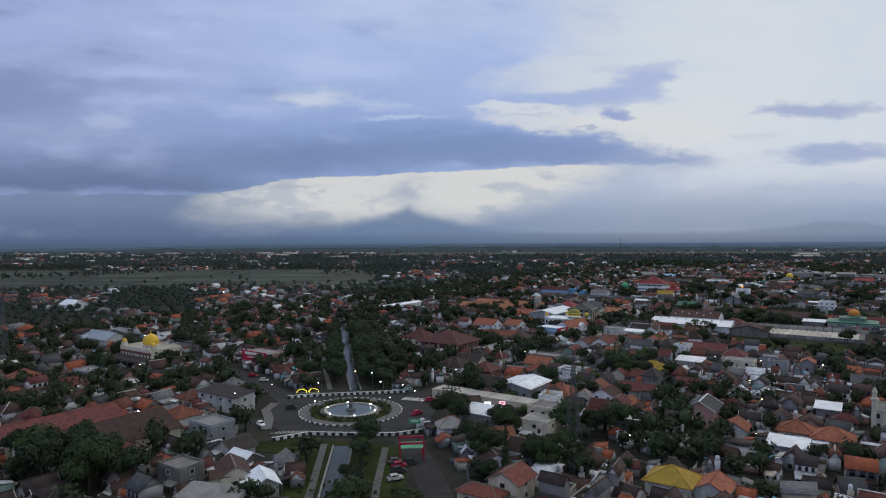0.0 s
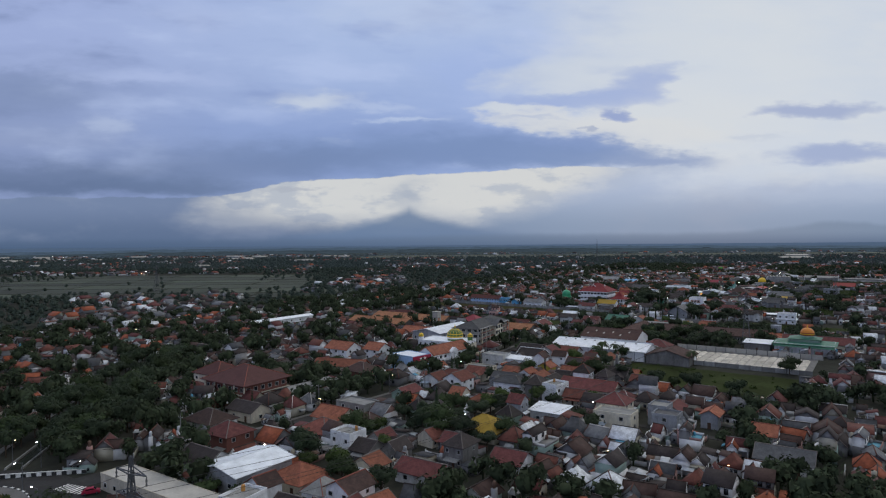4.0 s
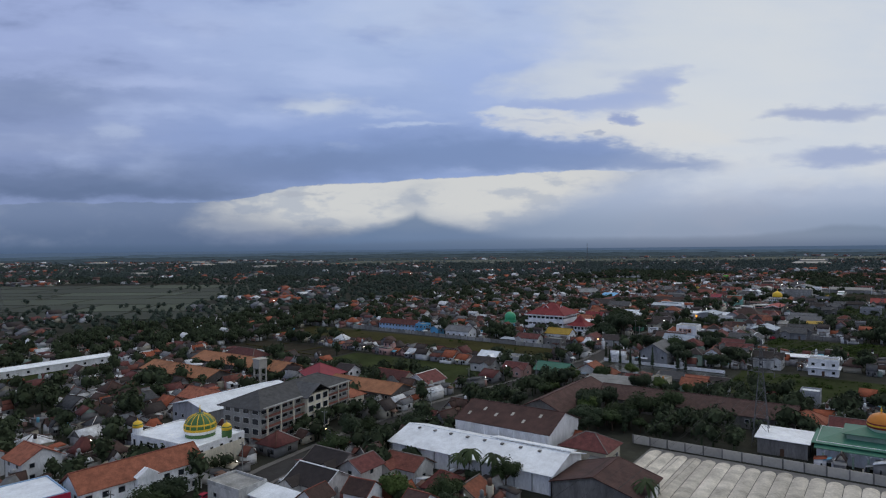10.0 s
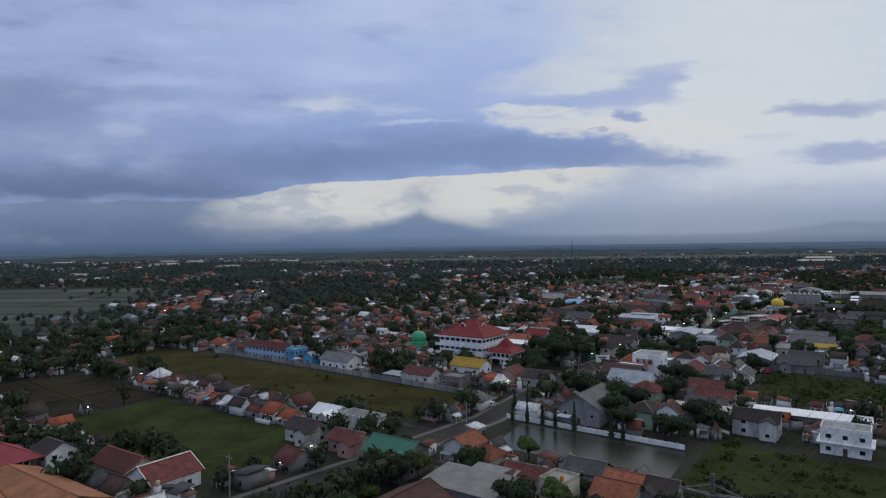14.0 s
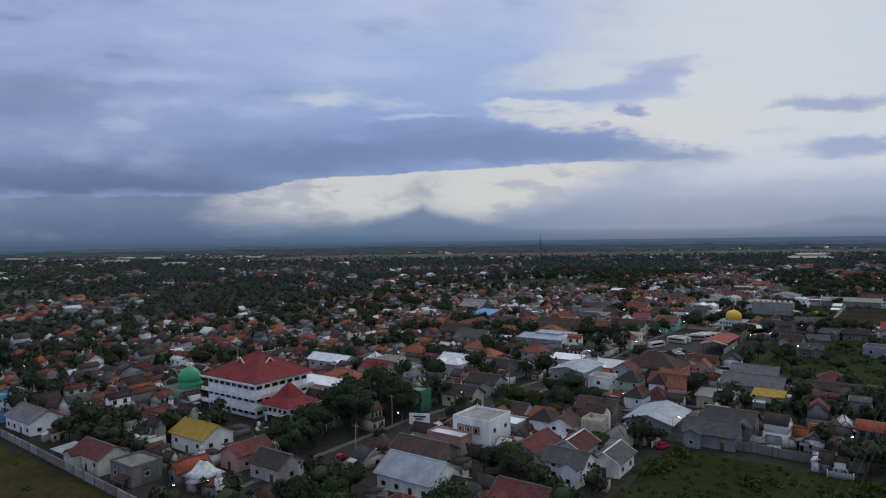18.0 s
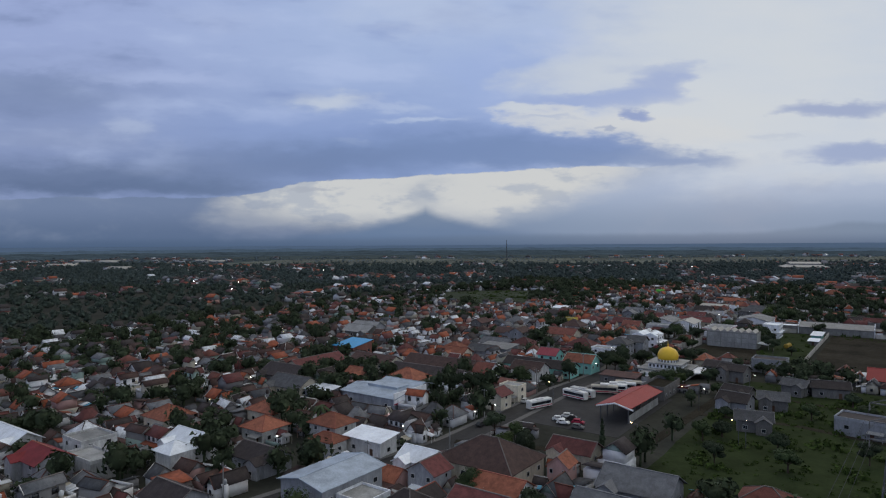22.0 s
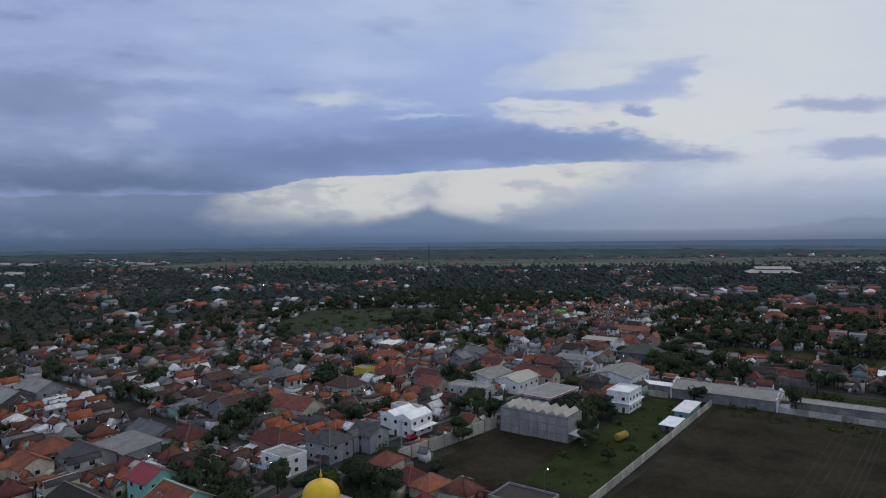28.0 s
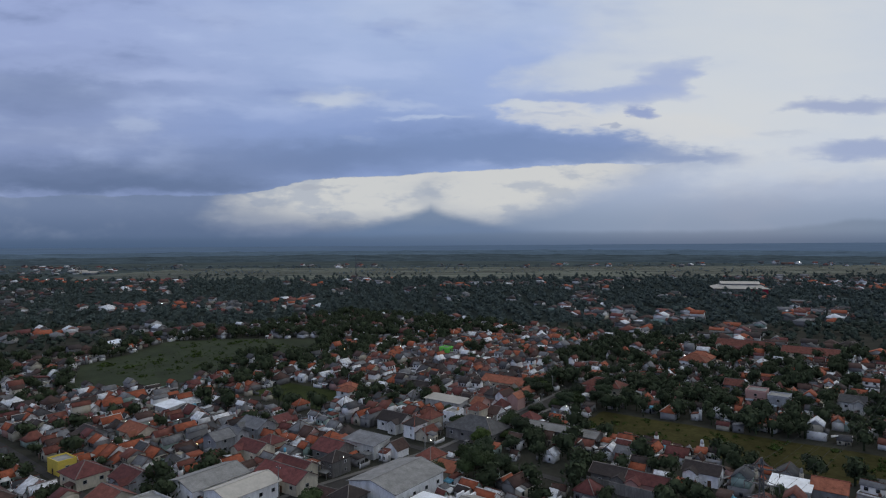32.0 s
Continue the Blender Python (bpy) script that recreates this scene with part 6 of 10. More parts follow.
B("workshop", "workshop under grey corrugated fibre-cement roofs", "workshop", -113, 1164, -94, 1188, 6.4, "gable", "white", "asbestos", along="y", rise=2.2, ridge="asbestos", win="SE", gap=5)
B("hall", "pale hall under weathered white sheets", "hall", -160, 1131, -146, 1151, 6.0, "gable", "white", "asbestos", along="y", rise=2.0, ridge="asbestos")
B("shop", "white shop with pale sheet roofs", "shop", -145, 1134, -133, 1153, 5.4, "gable", "white", "slab", along="y", rise=1.8, ridge="slab")
B("school_building", "long grey low wall-like row house", "row house", -104, 1254, -70, 1262, 4.2, "gable", "stained", "asbestos", rise=1.4, gap=6)
wall_run("long grey firewall behind row houses", [(-60, 1217), (-28, 1216)], 3.6, "stained")
sd = thing("sports_arena", "white arena with a stepped low roof and red side panel", "arena", -172, 1990, 0, 20)
part("wall", Mesh().box(-33, -22, -0.5, 33, 22, 7.5), "palegrey", sd)
part("side_panel", Mesh().box(8, -22.3, 1, 33, -22.0, 7.0), "signred", sd, "faded red cladding")
skirt = [(-36, -25, 7.5), (36, -25, 7.5), (36, 25, 7.5), (-36, 25, 7.5), (-24, -13, 11.5), (24, -13, 11.5), (24, 13, 11.5), (-24, 13, 11.5)]
part("roof", Mesh().add(skirt, [(3, 2, 1, 0), (4, 5, 6, 7)] + [(k, (k + 1) % 4, (k + 1) % 4 + 4, k + 4) for k in range(4)]), "slab", sd)
part("clerestory", Mesh().box(-22, -11, 11.4, 22, 11, 13.4), "greywall", sd)
crown = [(-25, -y_, z_) for y_, z_ in ((13, 13.4), (0, 16.2), (-13, 13.4))] + [(25, -y_, z_) for y_, z_ in ((13, 13.4), (0, 16.2), (-13, 13.4))]
part("upper_roof", Mesh().add(crown, [(0, 3, 4, 1), (1, 4, 5, 2), (2, 5, 3, 0), (0, 1, 2), (5, 4, 3)]), "slab", sd)


# ---- pylons, masts and cables ----
def pylon(x, y, h, rot, label, arms=True, base=3.2, name="pylon", near=False):
    t = thing(name, label, "pylon", x, y, 0, rot, group="power line pylons")
    body = Mesh()
    top = 0.55
    lev = [0, 0.14, 0.28, 0.42, 0.55, 0.66, 0.76, 0.85, 0.93, 1.0]
    rad = lambda k: base + (top - base) * min(1.0, k / 0.72) if k < 0.72 else top * (1 - 0.7 * (k - 0.72) / 0.28)
    cs = ((-1, -1), (1, -1), (1, 1), (-1, 1))
    for sx, sy in cs:
        leg = Mesh().tube([(sx * rad(a), sy * rad(a), a * h - 0.2) for a in lev], 0.09)
        part("leg", leg, "steel", t)
    for a, b in zip(lev, lev[1:]):
        ra, rb_ = rad(a), rad(b)
        br_ = Mesh()
        for i in range(4):
            p, q = cs[i], cs[(i + 1) % 4]
            for u, v in (((p[0] * ra, p[1] * ra, a * h), (q[0] * rb_, q[1] * rb_, b * h)), ((q[0] * ra, q[1] * ra, a * h), (p[0] * rb_, p[1] * rb_, b * h)), ((p[0] * rb_, p[1] * rb_, b * h), (q[0] * rb_, q[1] * rb_, b * h))):
                if near:
                    part("brace", Mesh().beam(u, v, 0.07), "steel", t)
                else:
                    br_.beam(u, v, 0.11)
        if not near:
            part("bracing", br_, "steel", t)
    if arms:
        for k in (0.7, 0.81, 0.92):
            for s in (-1, 1):
                part("cross_arm", Mesh().beam((0, -0.4, k * h), (s * 3.6, 0, k * h + 0.2), 0.16).beam((0, 0.4, k * h), (s * 3.6, 0, k * h + 0.2), 0.16).beam((0, 0, k * h + 1.3), (s * 3.6, 0, k * h + 0.2), 0.14), "steel", t)
                part("insulator", Mesh().lathe([(0.1, -1.4), (0.16, -1.2), (0.1, -0.9), (0.16, -0.6), (0.1, -0.3), (0.05, 0.1)], 6, s * 3.6, 0, k * h + 0.1), "stained", t)
    take(x - 4, y - 4, x + 4, y + 4)
    return t


LINE = [(-74, 175), (-47, 521), (-22, 850), (2, 1179), (28, 1520)]
for k, (x, y) in enumerate(LINE[:4]):
    pylon(x, y, 32, 4, "grey lattice steel pylon carrying power lines", base=2.5, near=k < 2)
pylon(-364, 143, 40, 10, "grey lattice radio mast", arms=False, base=2.2, name="radio_mast")
pylon(-563, 1634, 58, 0, "slim distant lattice mast", arms=False, base=2.4, name="radio_mast")
pylon(-690, 560, 34, 20, "grey lattice pylon in the paddies")
cab = thing("power_cable", "thin dark sagging power lines between pylons", "cable")
for (ax, ay), (bx, by) in zip([(-110, -170)] + LINE, LINE):
    for k in (0.7, 0.81, 0.92):
        for s in (-1, 1):
            m = Mesh().tube([(ax + (bx - ax) * i / 14 + s * 3.6, ay + (by - ay) * i / 14, 32 * k - 1.2 - 36 * i / 14 * (1 - i / 14)) for i in range(15)], 0.035)
            part("cable", m, "kerb_black", cab)


# ---- street furniture ----
def street_lamp(kind="lamp", lit=True, h=7.5):
    t = thing("street_lamp", "tall grey street lamp with a lit head" if lit else "grey street lamp", "street lamp", 0, 0, -50, group="street lamps")
    part("pole", Mesh().lathe([(0.12, -0.2), (0.09, h * 0.7), (0.06, h)], 8), "steel", t)
    part("arm", Mesh().beam((0, 0, h - 0.1), (1.6, 0, h + 0.4), 0.09), "steel", t)
    part("head", Mesh().box(1.3, -0.18, h + 0.36, 2.2, 0.18, h + 0.5), "steel", t)
    part("bulb", Mesh().box(1.5, -0.12, h + 0.24, 2.0, 0.12, h + 0.36), kind if lit else "frame", t)
    return t


def utility_pole():
    t = thing("utility_pole", "concrete utility pole with cross-arm", "utility pole", 0, 0, -50, group="utility poles along the main street")
    part("pole", Mesh().lathe([(0.18, -0.2), (0.12, 10)], 8), "concrete", t)
    part("cross_arm", Mesh().box(-1.1, -0.08, 9.2, 1.1, 0.08, 9.36), "steel", t)
    for x in (-0.9, 0, 0.9):
        part("insulator", Mesh().lathe([(0.07, 0), (0.1, 0.12), (0.04, 0.25)], 6, x, 0, 9.36), "kerb_white", t)
    return t


LAMPS = [street_lamp("lamp"), street_lamp("lamp_warm"), street_lamp("lamp_cool")]
UPOLE = utility_pole()
lr = random.Random(4)
for (ax, ay), (bx, by) in zip(MAIN_ROAD, MAIN_ROAD[1:]):
    n = int(math.hypot(bx - ax, by - ay) / 30) or 1
    for i in range(n):
        u = (i + 0.5) / n
        x, y = ax + (bx - ax) * u, ay + (by - ay) * u
        side = 1 if lr.random() < 0.5 else -1
        if lr.random() < 0.6:
            copy_thing(LAMPS[lr.choice((0, 0, 1, 2))], pose(x + side * 5.6, y, 0, 0, 0, 180 if side > 0 else 0))
        copy_thing(UPOLE, pose(x - side * 6.0, y + 9, 0, 0, 0, lr.uniform(-10, 10)))
for x, y, k, a in ((-186, 204, 1, 0), (-197, 168, 0, 30), (-141, 191, 0, 200), (-178, 208, 2, -60), (-196, 150, 0, 60), (-152, 146, 0, 120), (-163, 158, 2, 90), (-146, 178, 0, 0), (-180, 180, 0, 180), (-163, 197, 2, 270), (-76, 760, 0, 0), (-83, 885, 1, 180), (-80, 940, 0, 0), (-72, 1040, 0, 90), (-58, 905, 0, 90), (-60, 905, 1, 200), (-70, 975, 0, 0)):
    copy_thing(LAMPS[k], pose(x, y, 0.1, 0, 0, a))
# lit arch of yellow tubes and the junction's sign gantry
ne = thing("light_arch", "low arch of yellow light tubes at the kerb", "light sculpture", -197, 189, 0, 45)
for s in (-1, 1):
    m = Mesh().tube([(s * 2.4 + 2.0 * math.cos(math.pi * i / 8), 0, 0.3 + 1.5 * math.sin(math.pi * i / 8)) for i in range(9)], 0.07)
    part("tube", m, "neon_yellow", ne)
part("base", Mesh().box(-4.8, -0.4, -0.1, 4.8, 0.4, 0.3), "concrete", ne)
sg = thing("road_sign", "green direction sign on a steel post", "road sign", -126, 168, 0, 30)
part("post", Mesh().lathe([(0.1, -0.2), (0.08, 5.6)], 8), "steel", sg)
part("panel", Mesh().box(-1.9, -0.1, 3.9, 1.9, 0.0, 5.5), "greendome", sg)
bars(sg, 0, -0.1, 5.0, 0, 3.0, ((0.9, 0.3), (0.7, 0.25)))
ga = thing("gate_frame", "red steel gate frame over a small parking place", "gate", -112, 148, 0, 40)
posts(ga, [(-3.4, 0), (3.4, 0), (-3.4, 6), (3.4, 6)], 5.2, "signred", 0.2)
part("beam", Mesh().box(-3.8, -0.2, 5.0, 3.8, 0.2, 5.6).box(-3.8, 5.8, 5.0, 3.8, 6.2, 5.6), "signred", ga)
part("awning", Mesh().slab([(-3.4, 0.4, 3.8), (3.4, 0.4, 3.8), (3.4, 4.4, 4.4), (-3.4, 4.4, 4.4)], 0.1), "greendome", ga)
for x, y, a, m, lab in ((-117, 199.5, 30, "neon_white", "white lit shop sign on a pole"), (-113, 203, 30, "neon_pink", "pink lit shop sign on a pole"), (-137, 816, 20, "neon_orange", "orange lit shop sign")):
    s_ = thing("shop_sign", lab, "sign", x, y, 0, a)
    part("pole", Mesh().lathe([(0.1, -0.2), (0.1, 4.6)], 8), "steel", s_)
    part("panel", Mesh().box(-1.1, -0.15, 4.4, 1.1, 0.15, 5.5), m, s_)
    bars(s_, 0, -0.16, 5.15, 0, 1.7, ((0.8, 0.2), (0.5, 0.15)), "kerb_black")
bb = thing("billboard", "white hoarding on steel legs beside the street", "billboard", -143, 728, 0, 25)
posts(bb, [(-2.4, 0.3), (2.4, 0.3)], 5.5, "steel", 0.12)
part("panel", Mesh().box(-3.2, -0.1, 2.6, 3.2, 0.1, 6.0), "white", bb)
bars(bb, 0, -0.1, 5.0, 0, 5.0, ((0.8, 0.5), (0.5, 0.4)), "kerb_black")


# ---- vehicles ----
def wheels(t, spots, r, w):
    key = ("wheel", r, w)
    if key not in SHARED:
        SHARED[key] = (Mesh().lathe([(r * 0.6, -w / 2), (r, -w / 2 + 0.03), (r, w / 2 - 0.03), (r * 0.6, w / 2)], 14).data("wheel", "rubber"), Mesh().lathe([(r * 0.55, -w / 2 - 0.02), (r * 0.55, w / 2 + 0.02)], 10).data("rim", "steel"))
    for x, y in spots:
        wo_ = part("wheel", SHARED[key][0], None, t, at=pose(x, y, r, 90, 0, 0))
        part("rim", SHARED[key][1], None, wo_)


def car(mat, label):
    t = thing("car", label, "car", 0, 0, -50, group="cars on the streets")
    m = Mesh()
    prof = [(-2.1, 0.35), (-2.1, 0.85), (-1.9, 1.0), (-1.35, 1.6), (0.55, 1.66), (1.15, 1.05), (2.0, 0.9), (2.12, 0.6), (2.1, 0.35)]
    k = len(prof)
    m.add([(x, y * (0.86 if z > 1.3 else 1.0), z) for y in (-0.84, 0.84) for x, z in prof], [tuple(range(k)), tuple(range(2 * k - 1, k - 1, -1))] + [(i, i + k, (i + 1) % k + k, (i + 1) % k) for i in range(k)])
    part("body", m, mat, t)
    part("windscreen", Mesh().add([(0.62, -0.66, 1.62), (0.62, 0.66, 1.62), (1.14, 0.72, 1.1), (1.14, -0.72, 1.1)], [(0, 3, 2, 1)]), "glass", t, at=pose(0.02, 0, 0.02))
    part("rear_window", Mesh().add([(-1.86, -0.7, 1.08), (-1.86, 0.7, 1.08), (-1.42, 0.64, 1.56), (-1.42, -0.64, 1.56)], [(0, 3, 2, 1)]), "glass", t, at=pose(-0.02, 0, 0.02))
    for s in (-1, 1):
        part("side_window", Mesh().box(-1.2, s * 0.79 - 0.02, 1.06, 0.6, s * 0.79 + 0.02, 1.5), "glass", t)
        part("headlight", Mesh().box(2.05, s * 0.6 - 0.15, 0.62, 2.14, s * 0.6 + 0.15, 0.8), "frame", t)
    wheels(t, [(-1.3, -0.8), (-1.3, 0.8), (1.3, -0.8), (1.3, 0.8)], 0.32, 0.22)
    return t


def bus(mat, label):
    t = thing("bus", label, "bus", 0, 0, -50, group="buses in the yard")
    part("body", Mesh().box(-5.2, -1.25, 0.45, 5.2, 1.25, 3.0).add([(-5.2, -1.25, 3.0), (5.2, -1.25, 3.0), (5.2, 1.25, 3.0), (-5.2, 1.25, 3.0), (-5.0, -1.0, 3.25), (4.9, -1.0, 3.25), (4.9, 1.0, 3.25), (-5.0, 1.0, 3.25)], [(4, 5, 6, 7), (0, 1, 5, 4), (1, 2, 6, 5), (2, 3, 7, 6), (3, 0, 4, 7)]), mat, t)
    for s in (-1, 1):
        part("side_window", Mesh().box(-4.7, s * 1.25 - 0.03, 1.5, 4.6, s * 1.25 + 0.03, 2.5), "glass", t)
        part("stripe", Mesh().box(-5.1, s * 1.25 - 0.02, 0.8, 5.1, s * 1.25 + 0.02, 1.1), "signred", t)
    part("windscreen", Mesh().box(5.17, -1.1, 1.3, 5.23, 1.1, 2.7), "glass", t)
    part("roof_unit", Mesh().box(-1.6, -0.8, 3.25, 1.4, 0.8, 3.5), "frame", t)
    wheels(t, [(-3.2, -1.1), (-3.2, 1.1), (3.2, -1.1), (3.2, 1.1)], 0.5, 0.3)
    return t


CARS = [car("kerb_white", "white hatchback car parked at the kerb"), car("stained", "grey hatchback car parked at the kerb"), car("signred", "red hatchback car parked at the kerb"), car("kerb_black", "black hatchback car parked at the kerb")]
BUSES = [bus("kerb_white", "white parked coach with a red stripe"), bus("cream", "cream parked coach with a red stripe")]
for x, y, a, k in ((-123, 931, 165, 0), (-122, 935.5, 165, 0), (-128, 911, 70, 0), (-117, 945, 20, 1), (-115, 949.5, 20, 0), (-113, 954, 20, 0), (-112, 958, 20, 1)):
    copy_thing(BUSES[k], pose(x, y, 0.08, 0, 0, a))
vr = random.Random(6)
PARKED = [(-114, 905, 20), (-111, 903, 15), (-108, 900, 10), (-115, 900, 20), (-112, 897, 10), (-106, 895, 5), (-184, 168, 40), (-147, 206, 60), (-140, 188, 80), (-176, 147, -20), (-112, 142, 50), (-110, 139, 50), (-115, 144, 50), (-111, 146, 50), (-107, 134, 60), (-150, 300, 95), (-148, 360, 85), (-141, 362, 90), (-143, 372, 95)]
PARKED += [(-152, 402, 100), (-150, 640, 85), (-146, 697, 90), (-152, 720, 90), (-77, 754, 70), (-133, 880, 85), (-136, 915, 95), (-134, 1015, 100), (-133, 1060, 85), (-127, 1120, 95), (-121, 1190, 80), (-113, 1230, 90), (-117, 1128, 80), (-140, 1030, 0), (-150, 1024, 5), (-229, 193, 35), (-241, 197, 30), (-212, 178, 45), (-104, 708, 30), (-88, 695, 90)]
for x, y, a in PARKED:
    copy_thing(CARS[vr.randrange(4)], pose(x, y, 0.1 if y > 215 else 0.13, 0, 0, a))
# ---- single houses that stand out ----
B("house", "two-storey cream house under weathered terracotta tiles", "house", -80.1, 136.7, -72.0, 145.7, 5.6, "gable", "cream", "terracotta_old", storeys=2, ridge="ridge", gap=4.2, plain=True)
B("house", "cream-walled low house with a patched terracotta hip roof", "house", -85.4, 131.0, -74.6, 136.4, 3.4, "hip", "cream", "terracotta_old", ridge="ridge", gap=4.2, plain=True)
B("house", "two-storey cream house with a flat roof", "house", -95.9, 184.9, -86.9, 193.0, 5.8, "flat", "cream", "concrete", storeys=2, ridge="concrete", gap=4.2, plain=True)
B("house", "white-walled house with an orange tiled roof", "house", -84.1, 207.9, -74.2, 215.1, 3.6, "gable", "white", "terracotta", ridge="ridge_red", gap=4.2, plain=True)
B("house", "grey-walled low house with a pale flat roof", "house", -73.9, 210.8, -64.0, 218.9, 3.4, "flat", "greywall", "slab", ridge="slab", gap=4.2, plain=True)
B("house", "white house under a mossy yellow hip roof", "house", -49.1, 161.1, -38.3, 171.0, 4.2, "hip", "white", "yellowtile", ridge="yellowtile", gap=4.2, plain=True)
B("house", "white-walled house with an orange gable roof", "house", -38.0, 163.5, -30.5, 172.5, 3.6, "gable", "white", "terracotta", ridge="ridge_red", gap=4.2, plain=True)
B("house", "white-walled small house with an orange gable roof", "house", -43.1, 221.8, -35.9, 229.9, 3.4, "gable", "white", "terracotta", ridge="ridge_red", gap=4.2, plain=True)
B("house", "grey-walled house under a white sheet-metal roof", "house", -28.0, 210.2, -18.1, 217.4, 3.6, "shed", "greywall", "whitemetal", ridge="whitemetal", gap=4.2, plain=True)
B("house", "cream-walled house with an orange hip roof", "house", -27.7, 228.4, -17.8, 237.4, 3.4, "hip", "cream", "terracotta", ridge="ridge_red", gap=4.2, plain=True)
B("house", "cream-walled house with a broad orange hip roof", "house", -18.0, 225.0, -7.2, 234.9, 3.4, "hip", "cream", "terracotta", ridge="ridge_red", gap=4.2, plain=True)
B("house", "white two-storey shophouse with a dark roof on the junction", "house", -217.1, 151.2, -195.1, 160.2, 6, "shed", "white", "darktile", storeys=2, ridge="ridge", gap=4.2, plain=True)
B("house", "white house with an orange hip roof", "house", -206.9, 129.8, -197.0, 138.8, 3.5, "hip", "white", "terracotta", ridge="ridge_red", gap=4.2, plain=True)
B("house", "cream-walled house with a rusty orange hip roof", "house", -225.6, 146.9, -217.4, 155.9, 3.4, "hip", "cream", "terracotta_old", ridge="ridge", gap=4.2, plain=True)
B("house", "unfinished white concrete house with open terraces", "house", -157, 97, -147.5, 104.5, 5.4, "flat", "stained", "stained", storeys=2, ridge="concrete", gap=4.2, plain=True)
B("house", "grey two-storey shophouse with a yellow front", "house", -182, 123.5, -171, 132.5, 6.2, "flat", "greywall", "asbestos", storeys=2, ridge="concrete", gap=4.2, plain=True)
B("house", "small white-gabled house with a dark tiled roof", "house", -162, 118, -153.5, 126, 3.6, "gable", "white", "darktile", along="y", ridge="ridge", gap=4.2, plain=True)
B("house", "low house under white metal sheets near the canal", "house", -152, 114.5, -145, 121, 3.2, "gable", "stained", "whitemetal", ridge="whitemetal", gap=4.2, plain=True)
B("house", "cream-walled house with a dark brown roof beside the canal", "house", -147.3, 105.5, -136.5, 112.7, 4, "gable", "cream", "browntile", rot=-30, ridge="ridge", gap=4.2, plain=True)
B("house", "low house with white metal patches on its roof", "house", -134.5, 105.9, -125.5, 112.2, 3.6, "gable", "white", "whitemetal", rot=-30, ridge="whitemetal", gap=4.2, plain=True)
B("building", "long white-walled building with a sheet roof", "building", -137.8, 91.3, -123.4, 97.6, 4.2, "shed", "white", "asbestos", rot=20, ridge="asbestos", gap=4.2, plain=True)
B("hall", "hall under a pale blue-white metal roof", "hall", -401.0, 200.6, -375.0, 212.6, 5, "gable", "white", "paleblue", ridge="paleblue", gap=4.2, plain=True)
B("house", "hall under a white metal roof among close-set houses", "house", -612.6, 285.8, -590.6, 299.8, 5, "gable", "white", "whitemetal", ridge="whitemetal", gap=4.2, plain=True)
B("house", "cream-walled house with an orange hip roof", "house", -322.3, 127.5, -308.8, 137.4, 3.5, "hip", "cream", "terracotta", ridge="ridge_red", gap=4.2, plain=True)
B("house", "grey two-storey house with a flat roof", "house", -301.8, 146.2, -289.2, 155.2, 5, "flat", "greywall", "concrete", storeys=2, ridge="concrete", gap=4.2, plain=True)
B("house", "two-storey red-brown house with a hip roof", "house", -151.5, 242.0, -140.7, 251.9, 6.2, "hip", "redwall", "redtile", storeys=2, ridge="ridge", gap=4.2, plain=True)
B("house", "grey-walled house with a bright white metal canopy", "house", -19.8, 262.3, -12.6, 269.5, 3.8, "shed", "greywall", "whitemetal", ridge="whitemetal", gap=4.2, plain=True)
B("house", "white house with dark grey gables", "house", -10.7, 313.6, 2.8, 322.6, 4.4, "gable", "white", "greytile", ridge="ridge", gap=4.2, plain=True)
B("house", "grey house with an orange gable among close-set houses", "house", -16.9, 336.8, -8.8, 344.9, 4.2, "gable", "greywall", "terracotta", ridge="ridge_red", gap=4.2, plain=True)
B("house", "cream two-storey house with a flat roof", "house", -62.4, 328.8, -49.8, 336.9, 5.5, "flat", "cream", "concrete", storeys=2, ridge="concrete", gap=4.2, plain=True)
B("house", "grey two-storey house with a balcony", "house", -45.0, 335.4, -36.9, 342.6, 5.6, "flat", "greywall", "greytile", storeys=2, ridge="ridge", gap=4.2, plain=True)
B("house", "white-walled row house with red-brown tiled gables", "house", -88.4, 255.3, -74.9, 263.4, 3.4, "gable", "white", "redtile", ridge="ridge", gap=4.2, plain=True)
B("house", "cream-walled house with a rusty hip roof", "house", -136.7, 266.1, -125.0, 276.9, 3.5, "hip", "cream", "terracotta_old", ridge="ridge", gap=4.2, plain=True)
B("house", "cream-walled house with an orange hip roof", "house", -111.5, 232.9, -100.7, 243.7, 3.5, "hip", "cream", "terracotta", ridge="ridge_red", gap=4.2, plain=True)
B("house", "white house with red-brown gables", "house", -71.2, 275.5, -62.2, 283.6, 3.4, "gable", "white", "redtile", ridge="ridge", gap=4.2, plain=True)
B("house", "narrow grey three-level house with balconies", "house", -48.5, 342.9, -42.2, 350.5, 6.2, "flat", "greywall", "concrete", storeys=2, ridge="concrete", gap=4.2, plain=True)
B("house", "white-walled house with a red-brown gable roof", "house", -46.5, 350.9, -40.2, 360.8, 4, "gable", "white", "redtile", ridge="ridge", gap=4.2, plain=True)
B("house", "narrow grey house with an orange gable", "house", -32.6, 348.3, -27.2, 356.4, 4.8, "gable", "greywall", "terracotta", ridge="ridge_red", gap=4.2, plain=True)
B("building", "low white building with a white metal roof", "building", -83.8, 324.7, -72.1, 332.8, 4, "shed", "white", "whitemetal", ridge="whitemetal", gap=4.2, plain=True)
B("house", "unfinished concrete house with bare slabs", "house", -145.9, 293.1, -132.4, 301.2, 5, "flat", "concrete", "concrete", storeys=2, ridge="concrete", gap=4.2, plain=True)
